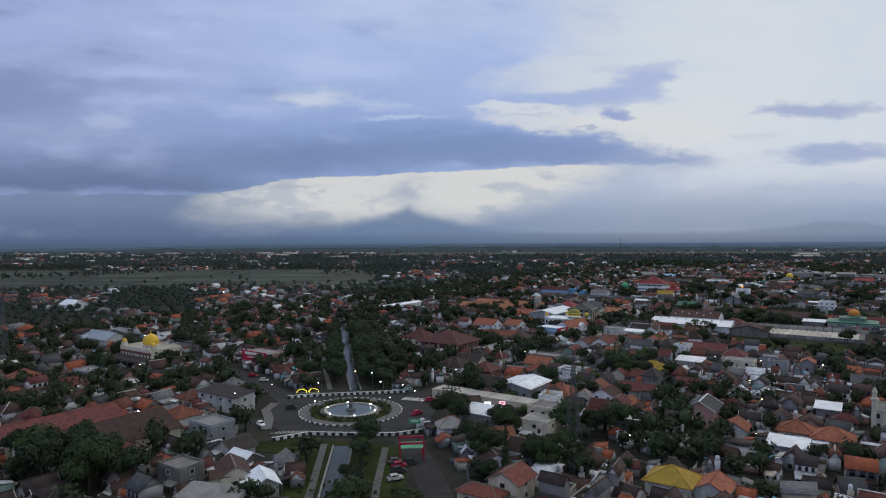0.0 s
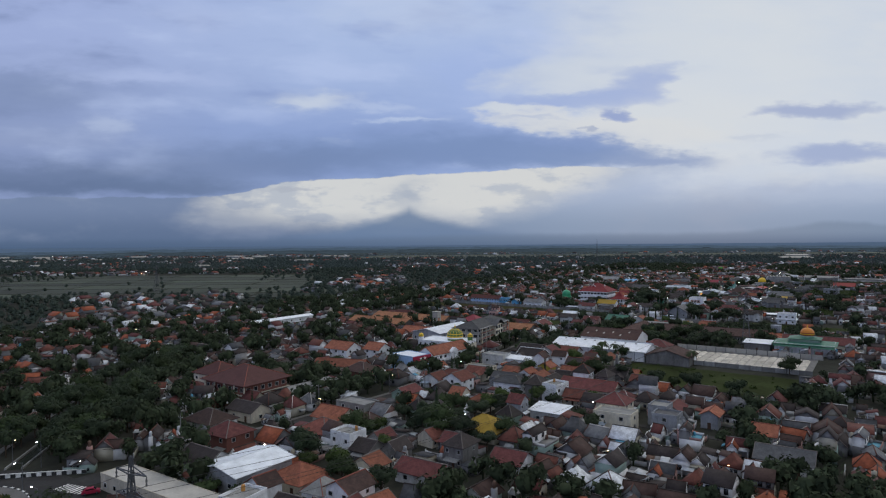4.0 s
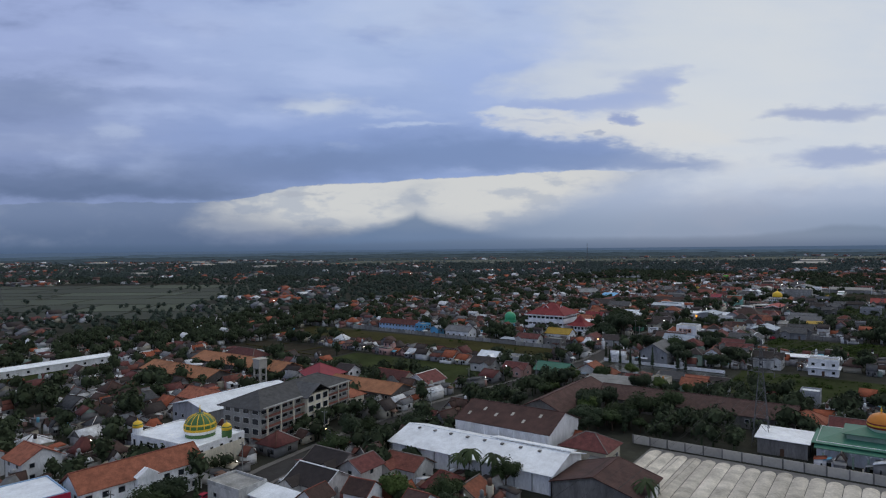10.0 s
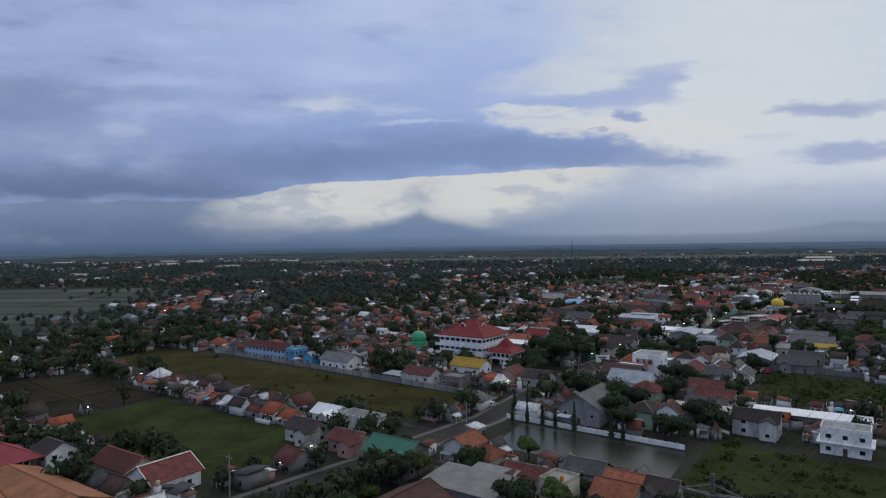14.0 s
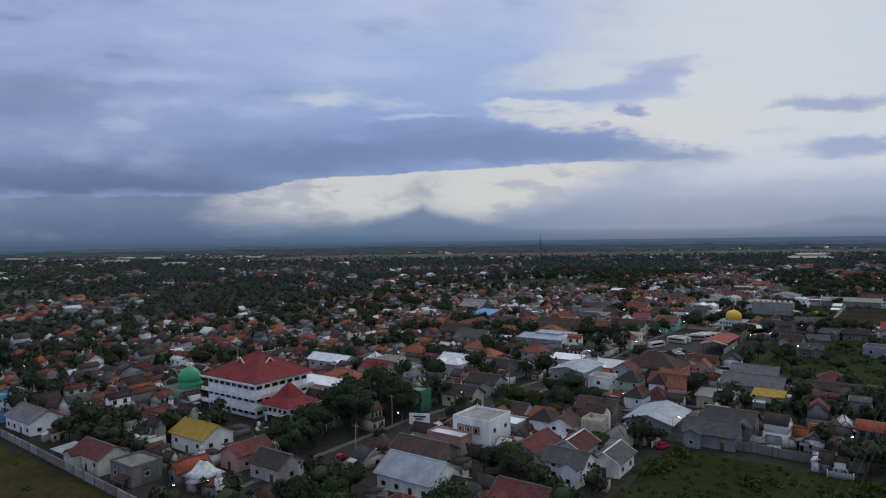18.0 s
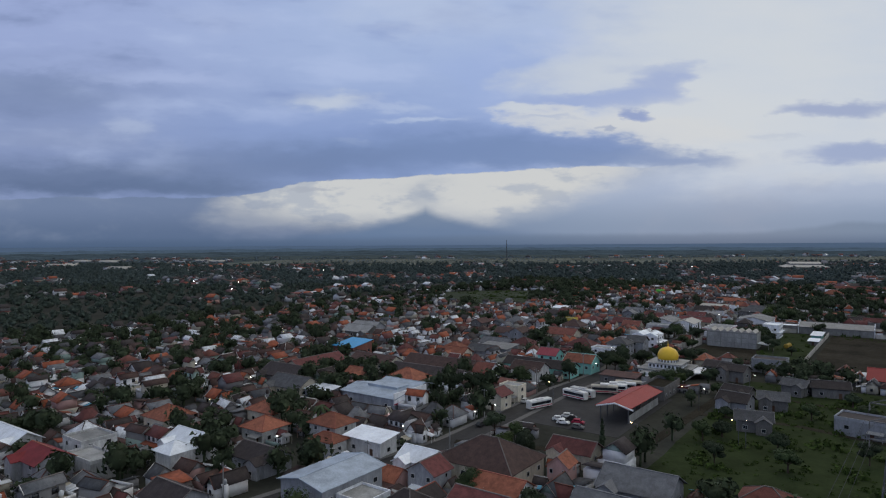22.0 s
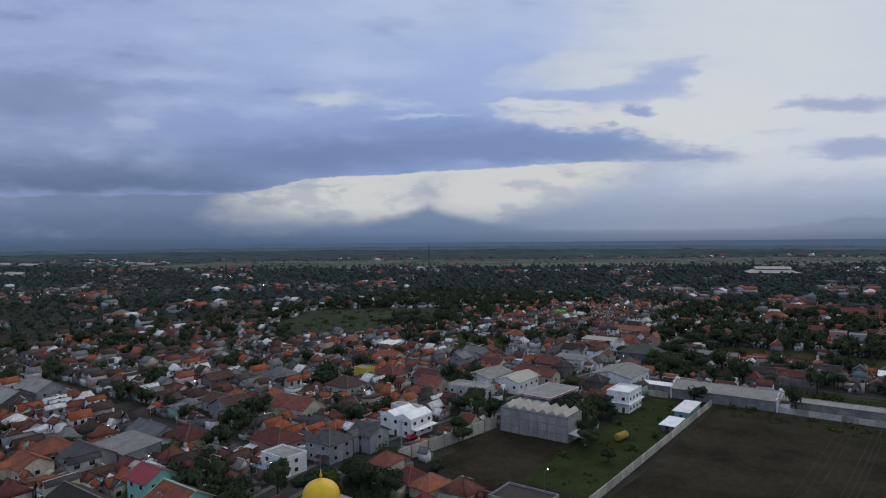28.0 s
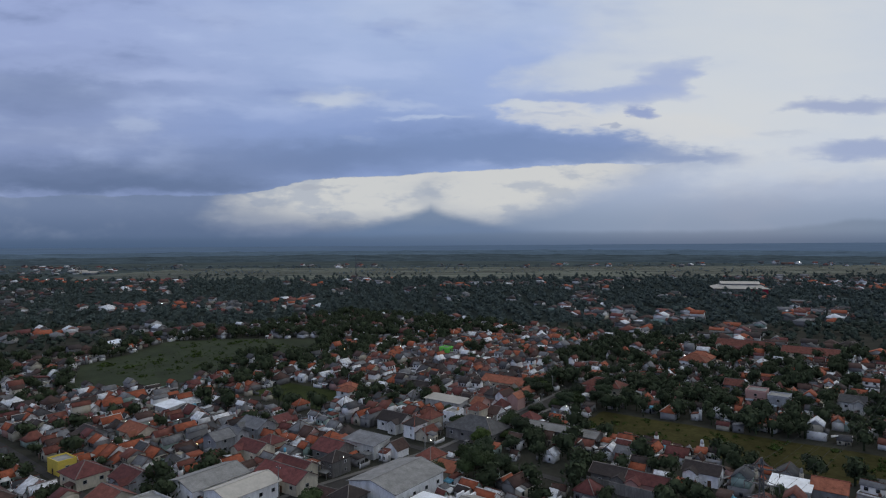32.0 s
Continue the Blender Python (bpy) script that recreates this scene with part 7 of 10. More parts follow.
B("house", "cream-walled house with a broad orange gable roof", "house", -142.6, 278.3, -130.9, 288.2, 4.2, "gable", "cream", "terracotta", ridge="ridge_red", gap=4.2, plain=True)
B("house", "cream-walled house with a dark tiled roof and a yellow sign", "house", -175.9, 269.3, -163.3, 277.4, 4, "gable", "cream", "darktile", ridge="ridge", gap=4.2, plain=True)
B("house", "white-walled house with a dark brown hip roof", "house", -175.4, 251.5, -161.9, 262.3, 4.2, "hip", "white", "browntile", ridge="ridge", gap=4.2, plain=True)
B("house", "cream-walled small house with an orange hip roof", "house", -110.1, 324.4, -102.0, 331.6, 3.6, "hip", "cream", "terracotta", ridge="ridge_red", gap=4.2, plain=True)
B("house", "white house with a steep dark gable", "house", -115.0, 299.7, -107.8, 308.7, 5, "gable", "white", "darktile", storeys=2, ridge="ridge", gap=4.2, plain=True)
B("house", "white gabled house under rusty tiles", "house", -134.9, 345.7, -125.9, 355.6, 5.4, "gable", "white", "terracotta_old", storeys=2, ridge="ridge", gap=4.2, plain=True)
B("house", "grey-walled house with a broad dark grey roof", "house", -122.4, 364.3, -109.8, 372.4, 3.6, "gable", "greywall", "greytile", ridge="ridge", gap=4.2, plain=True)
B("house", "pale green house with red-brown gables", "house", -140.8, 318.7, -133.6, 328.6, 4.2, "gable", "greenwall", "redtile", ridge="ridge", gap=4.2, plain=True)
B("house", "white two-storey house with dark gables", "house", -141.5, 425.5, -129.8, 433.6, 5.8, "gable", "white", "darktile", storeys=2, ridge="ridge", gap=4.2, plain=True)
B("house", "white two-storey house with a red-brown roof", "house", -129.6, 425.8, -122.4, 433.9, 6, "gable", "white", "redtile", storeys=2, ridge="ridge", gap=4.2, plain=True)
B("house", "white flat-roofed shop among close-set houses", "house", -148.8, 400.7, -137.1, 408.8, 5.4, "flat", "white", "concrete", ridge="concrete", gap=4.2, plain=True)
B("shed", "white shed with a bright metal roof", "shed", -136.8, 403.7, -124.5, 408.2, 4.2, "shed", "white", "whitemetal", ridge="whitemetal", gap=4.2, plain=True)
B("house", "small yellow-walled house with an orange roof", "house", -115.8, 395.9, -109.5, 402.2, 4, "gable", "yellowwall", "terracotta", ridge="ridge_red", gap=4.2, plain=True)
B("house", "white-walled house with a broad dark hip roof", "house", -116.9, 356.6, -104.3, 364.0, 4.4, "hip", "white", "greytile", ridge="ridge", gap=4.2, plain=True)
B("house", "narrow white row house with an orange gable", "house", -113.1, 372.7, -108.6, 379.5, 5.6, "gable", "white", "terracotta", storeys=2, ridge="ridge_red", gap=4.2, plain=True)
B("house", "narrow white row house with an orange gable", "house", -107.4, 371.0, -102.0, 379.1, 4.8, "gable", "white", "terracotta", ridge="ridge_red", gap=4.2, plain=True)
B("house", "pale green narrow row house with a dark gable", "house", -101.6, 370.7, -96.2, 378.8, 4.2, "gable", "greenwall", "darktile", ridge="ridge", gap=4.2, plain=True)
B("house", "cream-walled house with a wide rusty hip roof", "house", -145.1, 355.9, -131.6, 363.6, 4, "hip", "cream", "terracotta_old", ridge="ridge", gap=4.2, plain=True)
B("house", "white house with an orange gable among close-set houses", "house", -145.9, 346.2, -137.8, 354.3, 4.2, "gable", "white", "terracotta_old", ridge="ridge", gap=4.2, plain=True)
B("shop", "cream-walled low shop with a pale sheet roof", "shop", -144.9, 377.6, -131.4, 384.8, 3.8, "flat", "cream", "asbestos", ridge="asbestos", gap=4.2, plain=True)
B("house", "cream-walled house with orange tiles", "house", -138.3, 368.2, -129.3, 376.3, 3.8, "gable", "cream", "terracotta_old", ridge="ridge", gap=4.2, plain=True)
B("house", "cream house with a red-brown hip roof", "house", -92.2, 476.9, -78.7, 487.7, 4.4, "hip", "cream", "redtile", ridge="ridge", gap=4.2, plain=True)
B("house", "dark house with a bare block wall", "house", -85.3, 393.2, -73.6, 403.1, 4.4, "gable", "stained", "darktile", ridge="ridge", gap=4.2, plain=True)
B("house", "yellow small house with an orange roof at the field's edge", "house", -79.8, 403.4, -71.7, 409.0, 3.6, "gable", "yellowwall", "terracotta", ridge="ridge_red", gap=4.2, plain=True)
B("house", "cream-walled low house with an orange roof", "house", -70.8, 392.0, -62.7, 399.2, 3.4, "gable", "cream", "terracotta_old", ridge="ridge", gap=4.2, plain=True)
B("house", "white-walled house with rusty tiled gables", "house", -125.4, 437.5, -114.6, 445.6, 4.2, "gable", "white", "terracotta_old", ridge="ridge", gap=4.2, plain=True)
B("house", "brown house with hip roofs among close-set houses", "house", -185.2, 338.8, -172.6, 349.6, 4.6, "hip", "redwall", "browntile", ridge="ridge", gap=4.2, plain=True)
B("building", "cream-walled long low building under orange tiles", "building", -209.7, 346.5, -185.5, 355.5, 3.8, "gable", "cream", "terracotta", rot=20, ridge="ridge_red", gap=4.2, plain=True)
B("house", "narrow grey tower house with a white roof", "house", -42.3, 572.6, -36.0, 578.9, 7, "flat", "greywall", "whitemetal", storeys=2, ridge="whitemetal", gap=4.2, plain=True)
B("house", "green gabled house with an orange roof", "house", -84.6, 573.6, -75.6, 581.7, 4.6, "gable", "greenwall", "terracotta", ridge="ridge_red", gap=4.2, plain=True)
B("house", "cream-walled house with an orange hip roof", "house", -42.1, 542.0, -32.2, 551.0, 4, "hip", "cream", "terracotta", ridge="ridge_red", gap=4.2, plain=True)
B("building", "brick building under a dark green metal roof", "building", -145.2, 565.0, -130.8, 574.9, 6, "gable", "stained", "greenmetal", storeys=2, ridge="greenmetal", gap=4.2, plain=True)
B("house", "white-walled house with an orange gable", "house", -132.3, 583.8, -124.2, 592.8, 4.6, "gable", "white", "terracotta", ridge="ridge_red", gap=4.2, plain=True)
B("shop", "grey-walled workshop under a grey fibre-cement roof", "shop", -119.9, 557.7, -100.9, 568.7, 4.6, "shed", "greywall", "asbestos", ridge="asbestos", gap=4.2, plain=True)
B("shed", "cream-walled low shed with a pale roof", "shed", -115.1, 569.0, -104.3, 575.3, 3.6, "shed", "cream", "asbestos", ridge="asbestos", gap=4.2, plain=True)
B("house", "grey-walled house with twin dark gables", "house", -96.1, 584.4, -87.1, 591.6, 4.6, "gable", "greywall", "greytile", storeys=2, ridge="ridge", gap=4.2, plain=True)
B("house", "green gabled house with an orange roof", "house", -84.9, 582.0, -76.8, 588.1, 4.8, "gable", "greenwall", "terracotta", ridge="ridge_red", gap=4.2, plain=True)
B("house", "grey-walled house with a dark gable", "house", -76.5, 582.0, -69.0, 589.1, 4.6, "gable", "greywall", "darktile", ridge="ridge", gap=4.2, plain=True)
B("shop", "bright white shop with lit windows", "shop", -175.9, 586.6, -161.5, 593.8, 5.4, "flat", "white", "concrete", ridge="concrete", gap=4.2, plain=True)
B("house", "white-roofed house among close-set houses", "house", -188.3, 587.3, -178.4, 594.5, 4.8, "gable", "white", "whitemetal", ridge="whitemetal", gap=4.2, plain=True)
B("house", "house with a dark roof and white gable", "house", -183.3, 571.4, -171.6, 579.5, 4.4, "gable", "white", "darktile", ridge="ridge", gap=4.2, plain=True)
B("house", "pink-walled house with a rusty roof", "house", -164.9, 571.6, -154.1, 578.8, 4, "gable", "pinkwall", "redtile", ridge="ridge", gap=4.2, plain=True)
B("house", "white house with a dark roof among close-set houses", "house", -71.0, 651.6, -58.4, 659.7, 5.4, "gable", "white", "darktile", storeys=2, ridge="ridge", gap=4.2, plain=True)
B("hall", "big grey barn-like hall", "hall", -121.6, 635.3, -107.6, 655.3, 6, "gable", "greywall", "greyroof", ridge="greyroof", gap=4.2, plain=True)
B("house", "house with dark roofs and white edges", "house", -89.1, 667.3, -76.5, 673.9, 4.2, "gable", "white", "greytile", ridge="ridge", gap=4.2, plain=True)
B("house", "white-walled house with a red-brown roof behind a wall", "house", -203, 654, -189, 662, 4.6, "gable", "white", "redtile", ridge="ridge", gap=4.2, plain=True)
B("house", "white-walled house with a red-brown roof", "house", -108.0, 575.6, -97.2, 581.8, 4, "gable", "white", "redtile", ridge="ridge", gap=4.2, plain=True)
B("house", "white house with a mossy yellow gable roof", "house", -194.6, 677.4, -179.3, 687.3, 5, "gable", "white", "yellowtile", ridge="yellowtile", gap=4.2, plain=True)
B("house", "bare concrete house among close-set houses", "house", -184.4, 654.5, -174.5, 662.6, 4.6, "flat", "stained", "concrete", ridge="concrete", gap=4.2, plain=True)
B("house", "house with a dark roof and white gable", "house", -156.9, 675.8, -146.1, 683.9, 4.2, "gable", "white", "darktile", ridge="ridge", gap=4.2, plain=True)
B("house", "pink-walled house with a red-brown gable", "house", -168.8, 675.6, -161.6, 686.4, 4.4, "gable", "pinkwall", "redtile", ridge="ridge", gap=4.2, plain=True)
B("house", "row of red-brown tiled houses with white firewalls", "house", -94.4, 690.1, -82.7, 699.1, 4.6, "gable", "white", "redtile", ridge="ridge", gap=4.2, plain=True)
B("house", "cream-walled house with a wide red-brown roof", "house", -89.1, 678.8, -76.5, 686.9, 4.4, "gable", "cream", "redtile", ridge="ridge", gap=4.2, plain=True)
B("house", "white-edged house with grey gables", "house", -94.4, 715.5, -84.5, 723.6, 5, "gable", "white", "greytile", storeys=2, ridge="ridge", gap=4.2, plain=True)
B("house", "bare-walled house with a brown roof and white dormer", "house", -107.4, 763.8, -95.7, 772.8, 5.4, "gable", "stained", "browntile", storeys=2, ridge="ridge", gap=4.2, plain=True)
B("house", "roofless grey house with white ridges", "house", -73.2, 761.2, -59.7, 771.1, 4.2, "gable", "greywall", "greytile", ridge="ridge", gap=4.2, plain=True)
B("building", "grey-walled low annex with a white metal roof", "building", -122.1, 736.8, -114.0, 744.9, 4.4, "flat", "greywall", "whitemetal", ridge="whitemetal", gap=4.2, plain=True)
B("house", "dark-roofed workshop among close-set houses", "house", -133.9, 703.8, -118.6, 712.8, 4, "gable", "stained", "browntile", ridge="ridge", gap=4.2, plain=True)
B("shop", "pink-walled low shop with a white flat roof", "shop", -132.1, 717.4, -120.4, 722.7, 4.6, "flat", "pinkwall", "whitemetal", ridge="whitemetal", gap=4.2, plain=True)
B("house", "big brown hip-roofed house with white pillars", "house", -118.1, 835.0, -96.1, 852.0, 5.4, "hip", "cream", "browntile", ridge="ridge", gap=4.2, plain=True)
B("house", "cream-walled house with brown and orange gables", "house", -100.4, 814.3, -87.8, 824.2, 4.4, "gable", "cream", "redtile", ridge="ridge", gap=4.2, plain=True)
B("house", "white two-storey house with a green front", "house", -118.7, 799.7, -110.3, 807.8, 6.6, "flat", "white", "concrete", storeys=2, ridge="concrete", gap=4.2, plain=True)
B("house", "long grey house with a grey roof", "house", -77.4, 826.6, -57.4, 837.6, 4.6, "gable", "greywall", "greyroof", ridge="greyroof", gap=4.2, plain=True)
B("house", "white house with a rusty hip roof", "house", -49.8, 853.3, -39.0, 862.3, 4, "hip", "white", "terracotta_old", ridge="ridge", gap=4.2, plain=True)
B("house", "cream-walled low row house with dark roofs", "house", -51.4, 838.9, -25.4, 845.9, 3.6, "gable", "cream", "darktile", ridge="ridge", gap=4.2, plain=True)
B("house", "cream-walled small house with a yellow-green sheet roof", "house", -64.5, 813.6, -55.5, 819.9, 4.2, "shed", "cream", "yellowtile", ridge="yellowtile", gap=4.2, plain=True)
B("house", "cream-walled low house with fibre-cement roofs", "house", -80.4, 803.1, -67.8, 811.2, 4.2, "shed", "cream", "asbestos", ridge="asbestos", gap=4.2, plain=True)
B("building", "grey roofed shell with white beams", "building", -71.1, 774.3, -57.6, 784.2, 4.6, "gable", "greywall", "greytile", ridge="ridge", gap=4.2, plain=True)
B("house", "grey two-storey house under a maroon roof", "house", -208.0, 772.1, -195.4, 781.1, 6, "gable", "greywall", "maroon", storeys=2, ridge="ridge_red", gap=4.2, plain=True)
B("house", "cream-walled house with an orange hip roof", "house", -211.5, 750.0, -191.5, 762.0, 4.8, "hip", "cream", "terracotta", ridge="ridge_red", gap=4.2, plain=True)
B("shed", "shed under a long white metal roof", "shed", -244.8, 776.8, -222.8, 784.8, 5, "gable", "white", "whitemetal", ridge="whitemetal", gap=4.2, plain=True)
B("pavilion", "small white pyramid-roofed pavilion", "pavilion", -182.1, 795.8, -174.9, 803.0, 6, "hip", "white", "whitemetal", ridge="whitemetal", gap=4.2, plain=True)
B("house", "cream-walled house with an orange hip roof", "house", -223.0, 815.5, -211.3, 826.3, 4.4, "hip", "cream", "terracotta", ridge="ridge_red", gap=4.2, plain=True)
B("house", "cream-walled house with a dark gable roof", "house", -156.0, 758.1, -144.3, 767.1, 4.6, "gable", "cream", "darktile", ridge="ridge", gap=4.2, plain=True)
B("house", "grey-walled house with a dark roof", "house", -159.9, 779.2, -147.3, 788.2, 4.4, "gable", "greywall", "darktile", ridge="ridge", gap=4.2, plain=True)
B("house", "white two-storey house with an orange hip roof", "house", -167.3, 836.8, -156.5, 845.8, 6.2, "hip", "white", "terracotta", storeys=2, ridge="ridge_red", gap=4.2, plain=True)
B("house", "white flat-roofed building among close-set houses", "house", -200.7, 781.4, -187.2, 788.5, 5, "flat", "white", "concrete", ridge="concrete", gap=4.2, plain=True)
B("house", "white-walled house with pale gables", "house", -190.1, 803.3, -178.4, 812.7, 5.4, "gable", "white", "whitemetal", ridge="whitemetal", gap=4.2, plain=True)
B("house", "white gabled canopy among close-set houses", "house", -128.0, 831.4, -118.4, 839.5, 4.6, "gable", "white", "whitemetal", ridge="whitemetal", gap=4.2, plain=True)
B("shop", "white-roofed shop with a ribbed front", "shop", -152.9, 837.4, -139.4, 844.6, 4.4, "shed", "white", "whitemetal", ridge="whitemetal", gap=4.2, plain=True)
B("house", "cream-walled house with an orange-brown gable and a white canopy", "house", -99.2, 861.2, -87.5, 869.3, 4.6, "gable", "cream", "redtile", ridge="ridge", gap=4.2, plain=True)
B("house", "grey-walled house with a dark roof", "house", -167.3, 808.9, -153.8, 817.9, 4.2, "gable", "greywall", "darktile", ridge="ridge", gap=4.2, plain=True)
B("house", "white-walled house with an orange roof", "house", -101.8, 826.7, -90.1, 834.7, 4.4, "gable", "white", "terracotta", ridge="ridge_red", gap=4.2, plain=True)
B("house", "white-walled house with an orange hip roof", "house", -160.5, 830.8, -151.5, 836.5, 4, "hip", "white", "terracotta", ridge="ridge_red", gap=4.2, plain=True)
B("house", "white-walled house with a bright orange hip roof", "house", -186.5, 826.5, -176.6, 836.4, 4.2, "hip", "white", "terracotta", ridge="ridge_red", gap=4.2, plain=True)
B("house", "cream-walled house with an orange hip roof", "house", -201.6, 840.2, -189.0, 850.1, 4.4, "hip", "cream", "terracotta", ridge="ridge_red", gap=4.2, plain=True)
B("house", "cream-walled house with a wide dark roof", "house", -226.2, 868.3, -208.2, 880.3, 4.6, "gable", "cream", "greytile", ridge="ridge", gap=4.2, plain=True)
B("shed", "grey-walled shed with a white metal roof", "shed", -207.8, 871.6, -196.1, 877.9, 4.2, "shed", "greywall", "whitemetal", ridge="whitemetal", gap=4.2, plain=True)
B("house", "cream-walled house with an orange roof", "house", -208.9, 964.7, -198.1, 973.7, 4.6, "gable", "cream", "terracotta", ridge="ridge_red", gap=4.2, plain=True)
B("house", "cream two-storey house among close-set houses", "house", -144.0, 899.0, -136.8, 906.2, 5.6, "gable", "cream", "redtile", storeys=2, ridge="ridge", gap=4.2, plain=True)
B("house", "grey house with a dark roof and a white porch", "house", -74.1, 942.3, -64.2, 950.4, 4.6, "gable", "greywall", "darktile", ridge="stained", rot=-9, gap=4.2, plain=True)
B("house", "bare grey house with a gable roof", "house", -63.5, 952.9, -54.2, 959.9, 4.4, "gable", "stained", "greytile", ridge="stained", rot=8, gap=4.2, plain=True)
B("house", "dark house with a lit porch among close-set houses", "house", -93.5, 1002.0, -82.6, 1009.0, 4.6, "gable", "stained", "darktile", ridge="stained", rot=-14, gap=4.2, plain=True)
B("house", "unfinished dark row house among close-set houses", "house", -50.6, 985.2, -38.1, 992.2, 4.2, "gable", "stained", "darktile", ridge="stained", rot=12, gap=4.2, plain=True)
B("house", "bare grey house among close-set houses", "house", -64.7, 922.1, -54.5, 929.2, 4.2, "gable", "stained", "greytile", ridge="stained", rot=12, gap=4.2, plain=True)
B("house", "grey house shell with open walls", "house", -37.8, 934.4, -24.3, 944.3, 5, "flat", "greywall", "darktile", ridge="stained", rot=-9, gap=4.2, plain=True)
B("house", "cream-walled house with orange hip roofs", "house", -194.6, 903.0, -180.2, 915.6, 4.6, "hip", "cream", "terracotta", ridge="ridge_red", gap=4.2, plain=True)
B("house", "cream-walled house with an orange roof", "house", -215.9, 901.5, -206.0, 909.6, 4.4, "gable", "cream", "terracotta", ridge="ridge_red", gap=4.2, plain=True)
B("house", "dark-roofed workshop among close-set houses", "house", -246.2, 880.7, -226.2, 893.7, 4.6, "gable", "stained", "darktile", ridge="ridge", gap=4.2, plain=True)
B("house", "cream house with a brown roof and white pillars", "house", -161.0, 948.0, -147.5, 957.9, 5, "gable", "white", "browntile", ridge="ridge", gap=4.2, plain=True)
B("shop", "cream two-storey shop with a ribbed canopy", "shop", -145.9, 913.0, -137.8, 919.3, 5.6, "flat", "cream", "concrete", storeys=2, ridge="concrete", gap=4.2, plain=True)
B("restaurant", "white restaurant with lit upper floor", "restaurant", -150.8, 1011.1, -140.0, 1019.2, 5.4, "flat", "white", "concrete", storeys=2, ridge="concrete", gap=4.2, plain=True)
B("house", "grey two-storey house with a dark hip roof", "house", -148.4, 1026.2, -137.6, 1036.1, 6.2, "hip", "greywall", "greytile", storeys=2, ridge="ridge", gap=4.2, plain=True)
B("house", "white two-storey house among close-set houses", "house", -152.5, 1072.3, -140.8, 1076.7, 6.2, "flat", "white", "concrete", storeys=2, ridge="concrete", gap=4.2, plain=True)
B("house", "grey house shell with a dark roof", "house", -75.5, 955.7, -66.1, 962.0, 5, "gable", "stained", "darktile", ridge="stained", rot=-14, gap=4.2, plain=True)
B("house", "dark brown block house with a steep roof", "house", -85.8, 994.9, -74.9, 1001.7, 5.2, "gable", "stained", "darktile", ridge="stained", rot=-14, gap=4.2, plain=True)
B("house", "bare grey house among close-set houses", "house", -59.6, 982.8, -51.0, 989.8, 4, "gable", "stained", "greytile", ridge="stained", rot=-14, gap=4.2, plain=True)
B("house", "grey fibre-cement roofed house", "house", -306.3, 991.7, -286.3, 1003.7, 5, "gable", "stained", "asbestos", ridge="asbestos", gap=4.2, plain=True)
B("house", "white-walled house with a pale grey hip roof", "house", -244.4, 1085.5, -230.9, 1096.3, 4.6, "hip", "white", "greyroof", ridge="greyroof", gap=4.2, plain=True)
B("house", "cream-walled house with a red hip roof", "house", -195.5, 1006.5, -182.9, 1017.3, 4.4, "hip", "cream", "redtile", ridge="ridge", gap=4.2, plain=True)
B("house", "tall grey house with a brown roof", "house", -212.9, 1036.8, -204.8, 1047.6, 6, "gable", "greywall", "browntile", storeys=2, ridge="ridge", gap=4.2, plain=True)
B("house", "grey-walled house with pale fibre-cement roofs", "house", -204.9, 988.6, -186.9, 1000.6, 4.4, "shed", "greywall", "asbestos", ridge="asbestos", gap=4.2, plain=True)
B("house", "grey-walled house with a grey gable roof", "house", -212.2, 1003.3, -195.8, 1012.3, 4.4, "gable", "greywall", "greyroof", ridge="greyroof", gap=4.2, plain=True)
B("house", "grey house with an orange roof among close-set houses", "house", -217.9, 974.6, -207.1, 984.5, 4.6, "hip", "greywall", "terracotta", ridge="ridge_red", gap=4.2, plain=True)
B("house", "grey-walled house with dark roofs", "house", -204.9, 979.4, -190.5, 988.4, 4.4, "gable", "greywall", "greytile", ridge="ridge", gap=4.2, plain=True)
B("house", "grey shed with a pale roof among close-set houses", "house", -315.8, 1008.2, -295.8, 1020.2, 4.6, "gable", "greywall", "asbestos", ridge="asbestos", gap=4.2, plain=True)
B("house", "pink-walled house with a maroon hip roof", "house", -168.7, 1020.4, -154.3, 1031.2, 4.6, "hip", "pinkwall", "redtile", ridge="ridge", gap=4.2, plain=True)
B("house", "grey two-storey house with a dark gable", "house", -143.1, 1040.5, -134.1, 1049.5, 6, "gable", "greywall", "greytile", storeys=2, ridge="ridge", gap=4.2, plain=True)
B("house", "white-walled house with a brown hip roof", "house", -204.1, 1087.8, -190.6, 1099.5, 4.6, "hip", "white", "browntile", ridge="ridge", gap=4.2, plain=True)
B("house", "white building with a flat roof among close-set houses", "house", -157.4, 1115.7, -139.4, 1124.7, 5, "flat", "white", "concrete", ridge="concrete", gap=4.2, plain=True)
B("house", "cream-walled house with a bright red roof", "house", -176.0, 1167.9, -163.4, 1176.0, 4.4, "gable", "cream", "redtile", ridge="ridge", gap=4.2, plain=True)
B("house", "tall grey house among close-set houses", "house", -190.9, 1164.1, -182.8, 1172.2, 6, "gable", "greywall", "greyroof", storeys=2, ridge="greyroof", gap=4.2, plain=True)
B("house", "white house with a pale grey roof", "house", -230.6, 1080.2, -221.8, 1090.1, 5, "hip", "white", "greyroof", ridge="greyroof", gap=4.2, plain=True)
B("house", "cream-walled house with a brick-red roof", "house", -172.0, 1112.0, -161.2, 1121.9, 4.4, "gable", "cream", "terracotta_old", ridge="ridge", gap=4.2, plain=True)
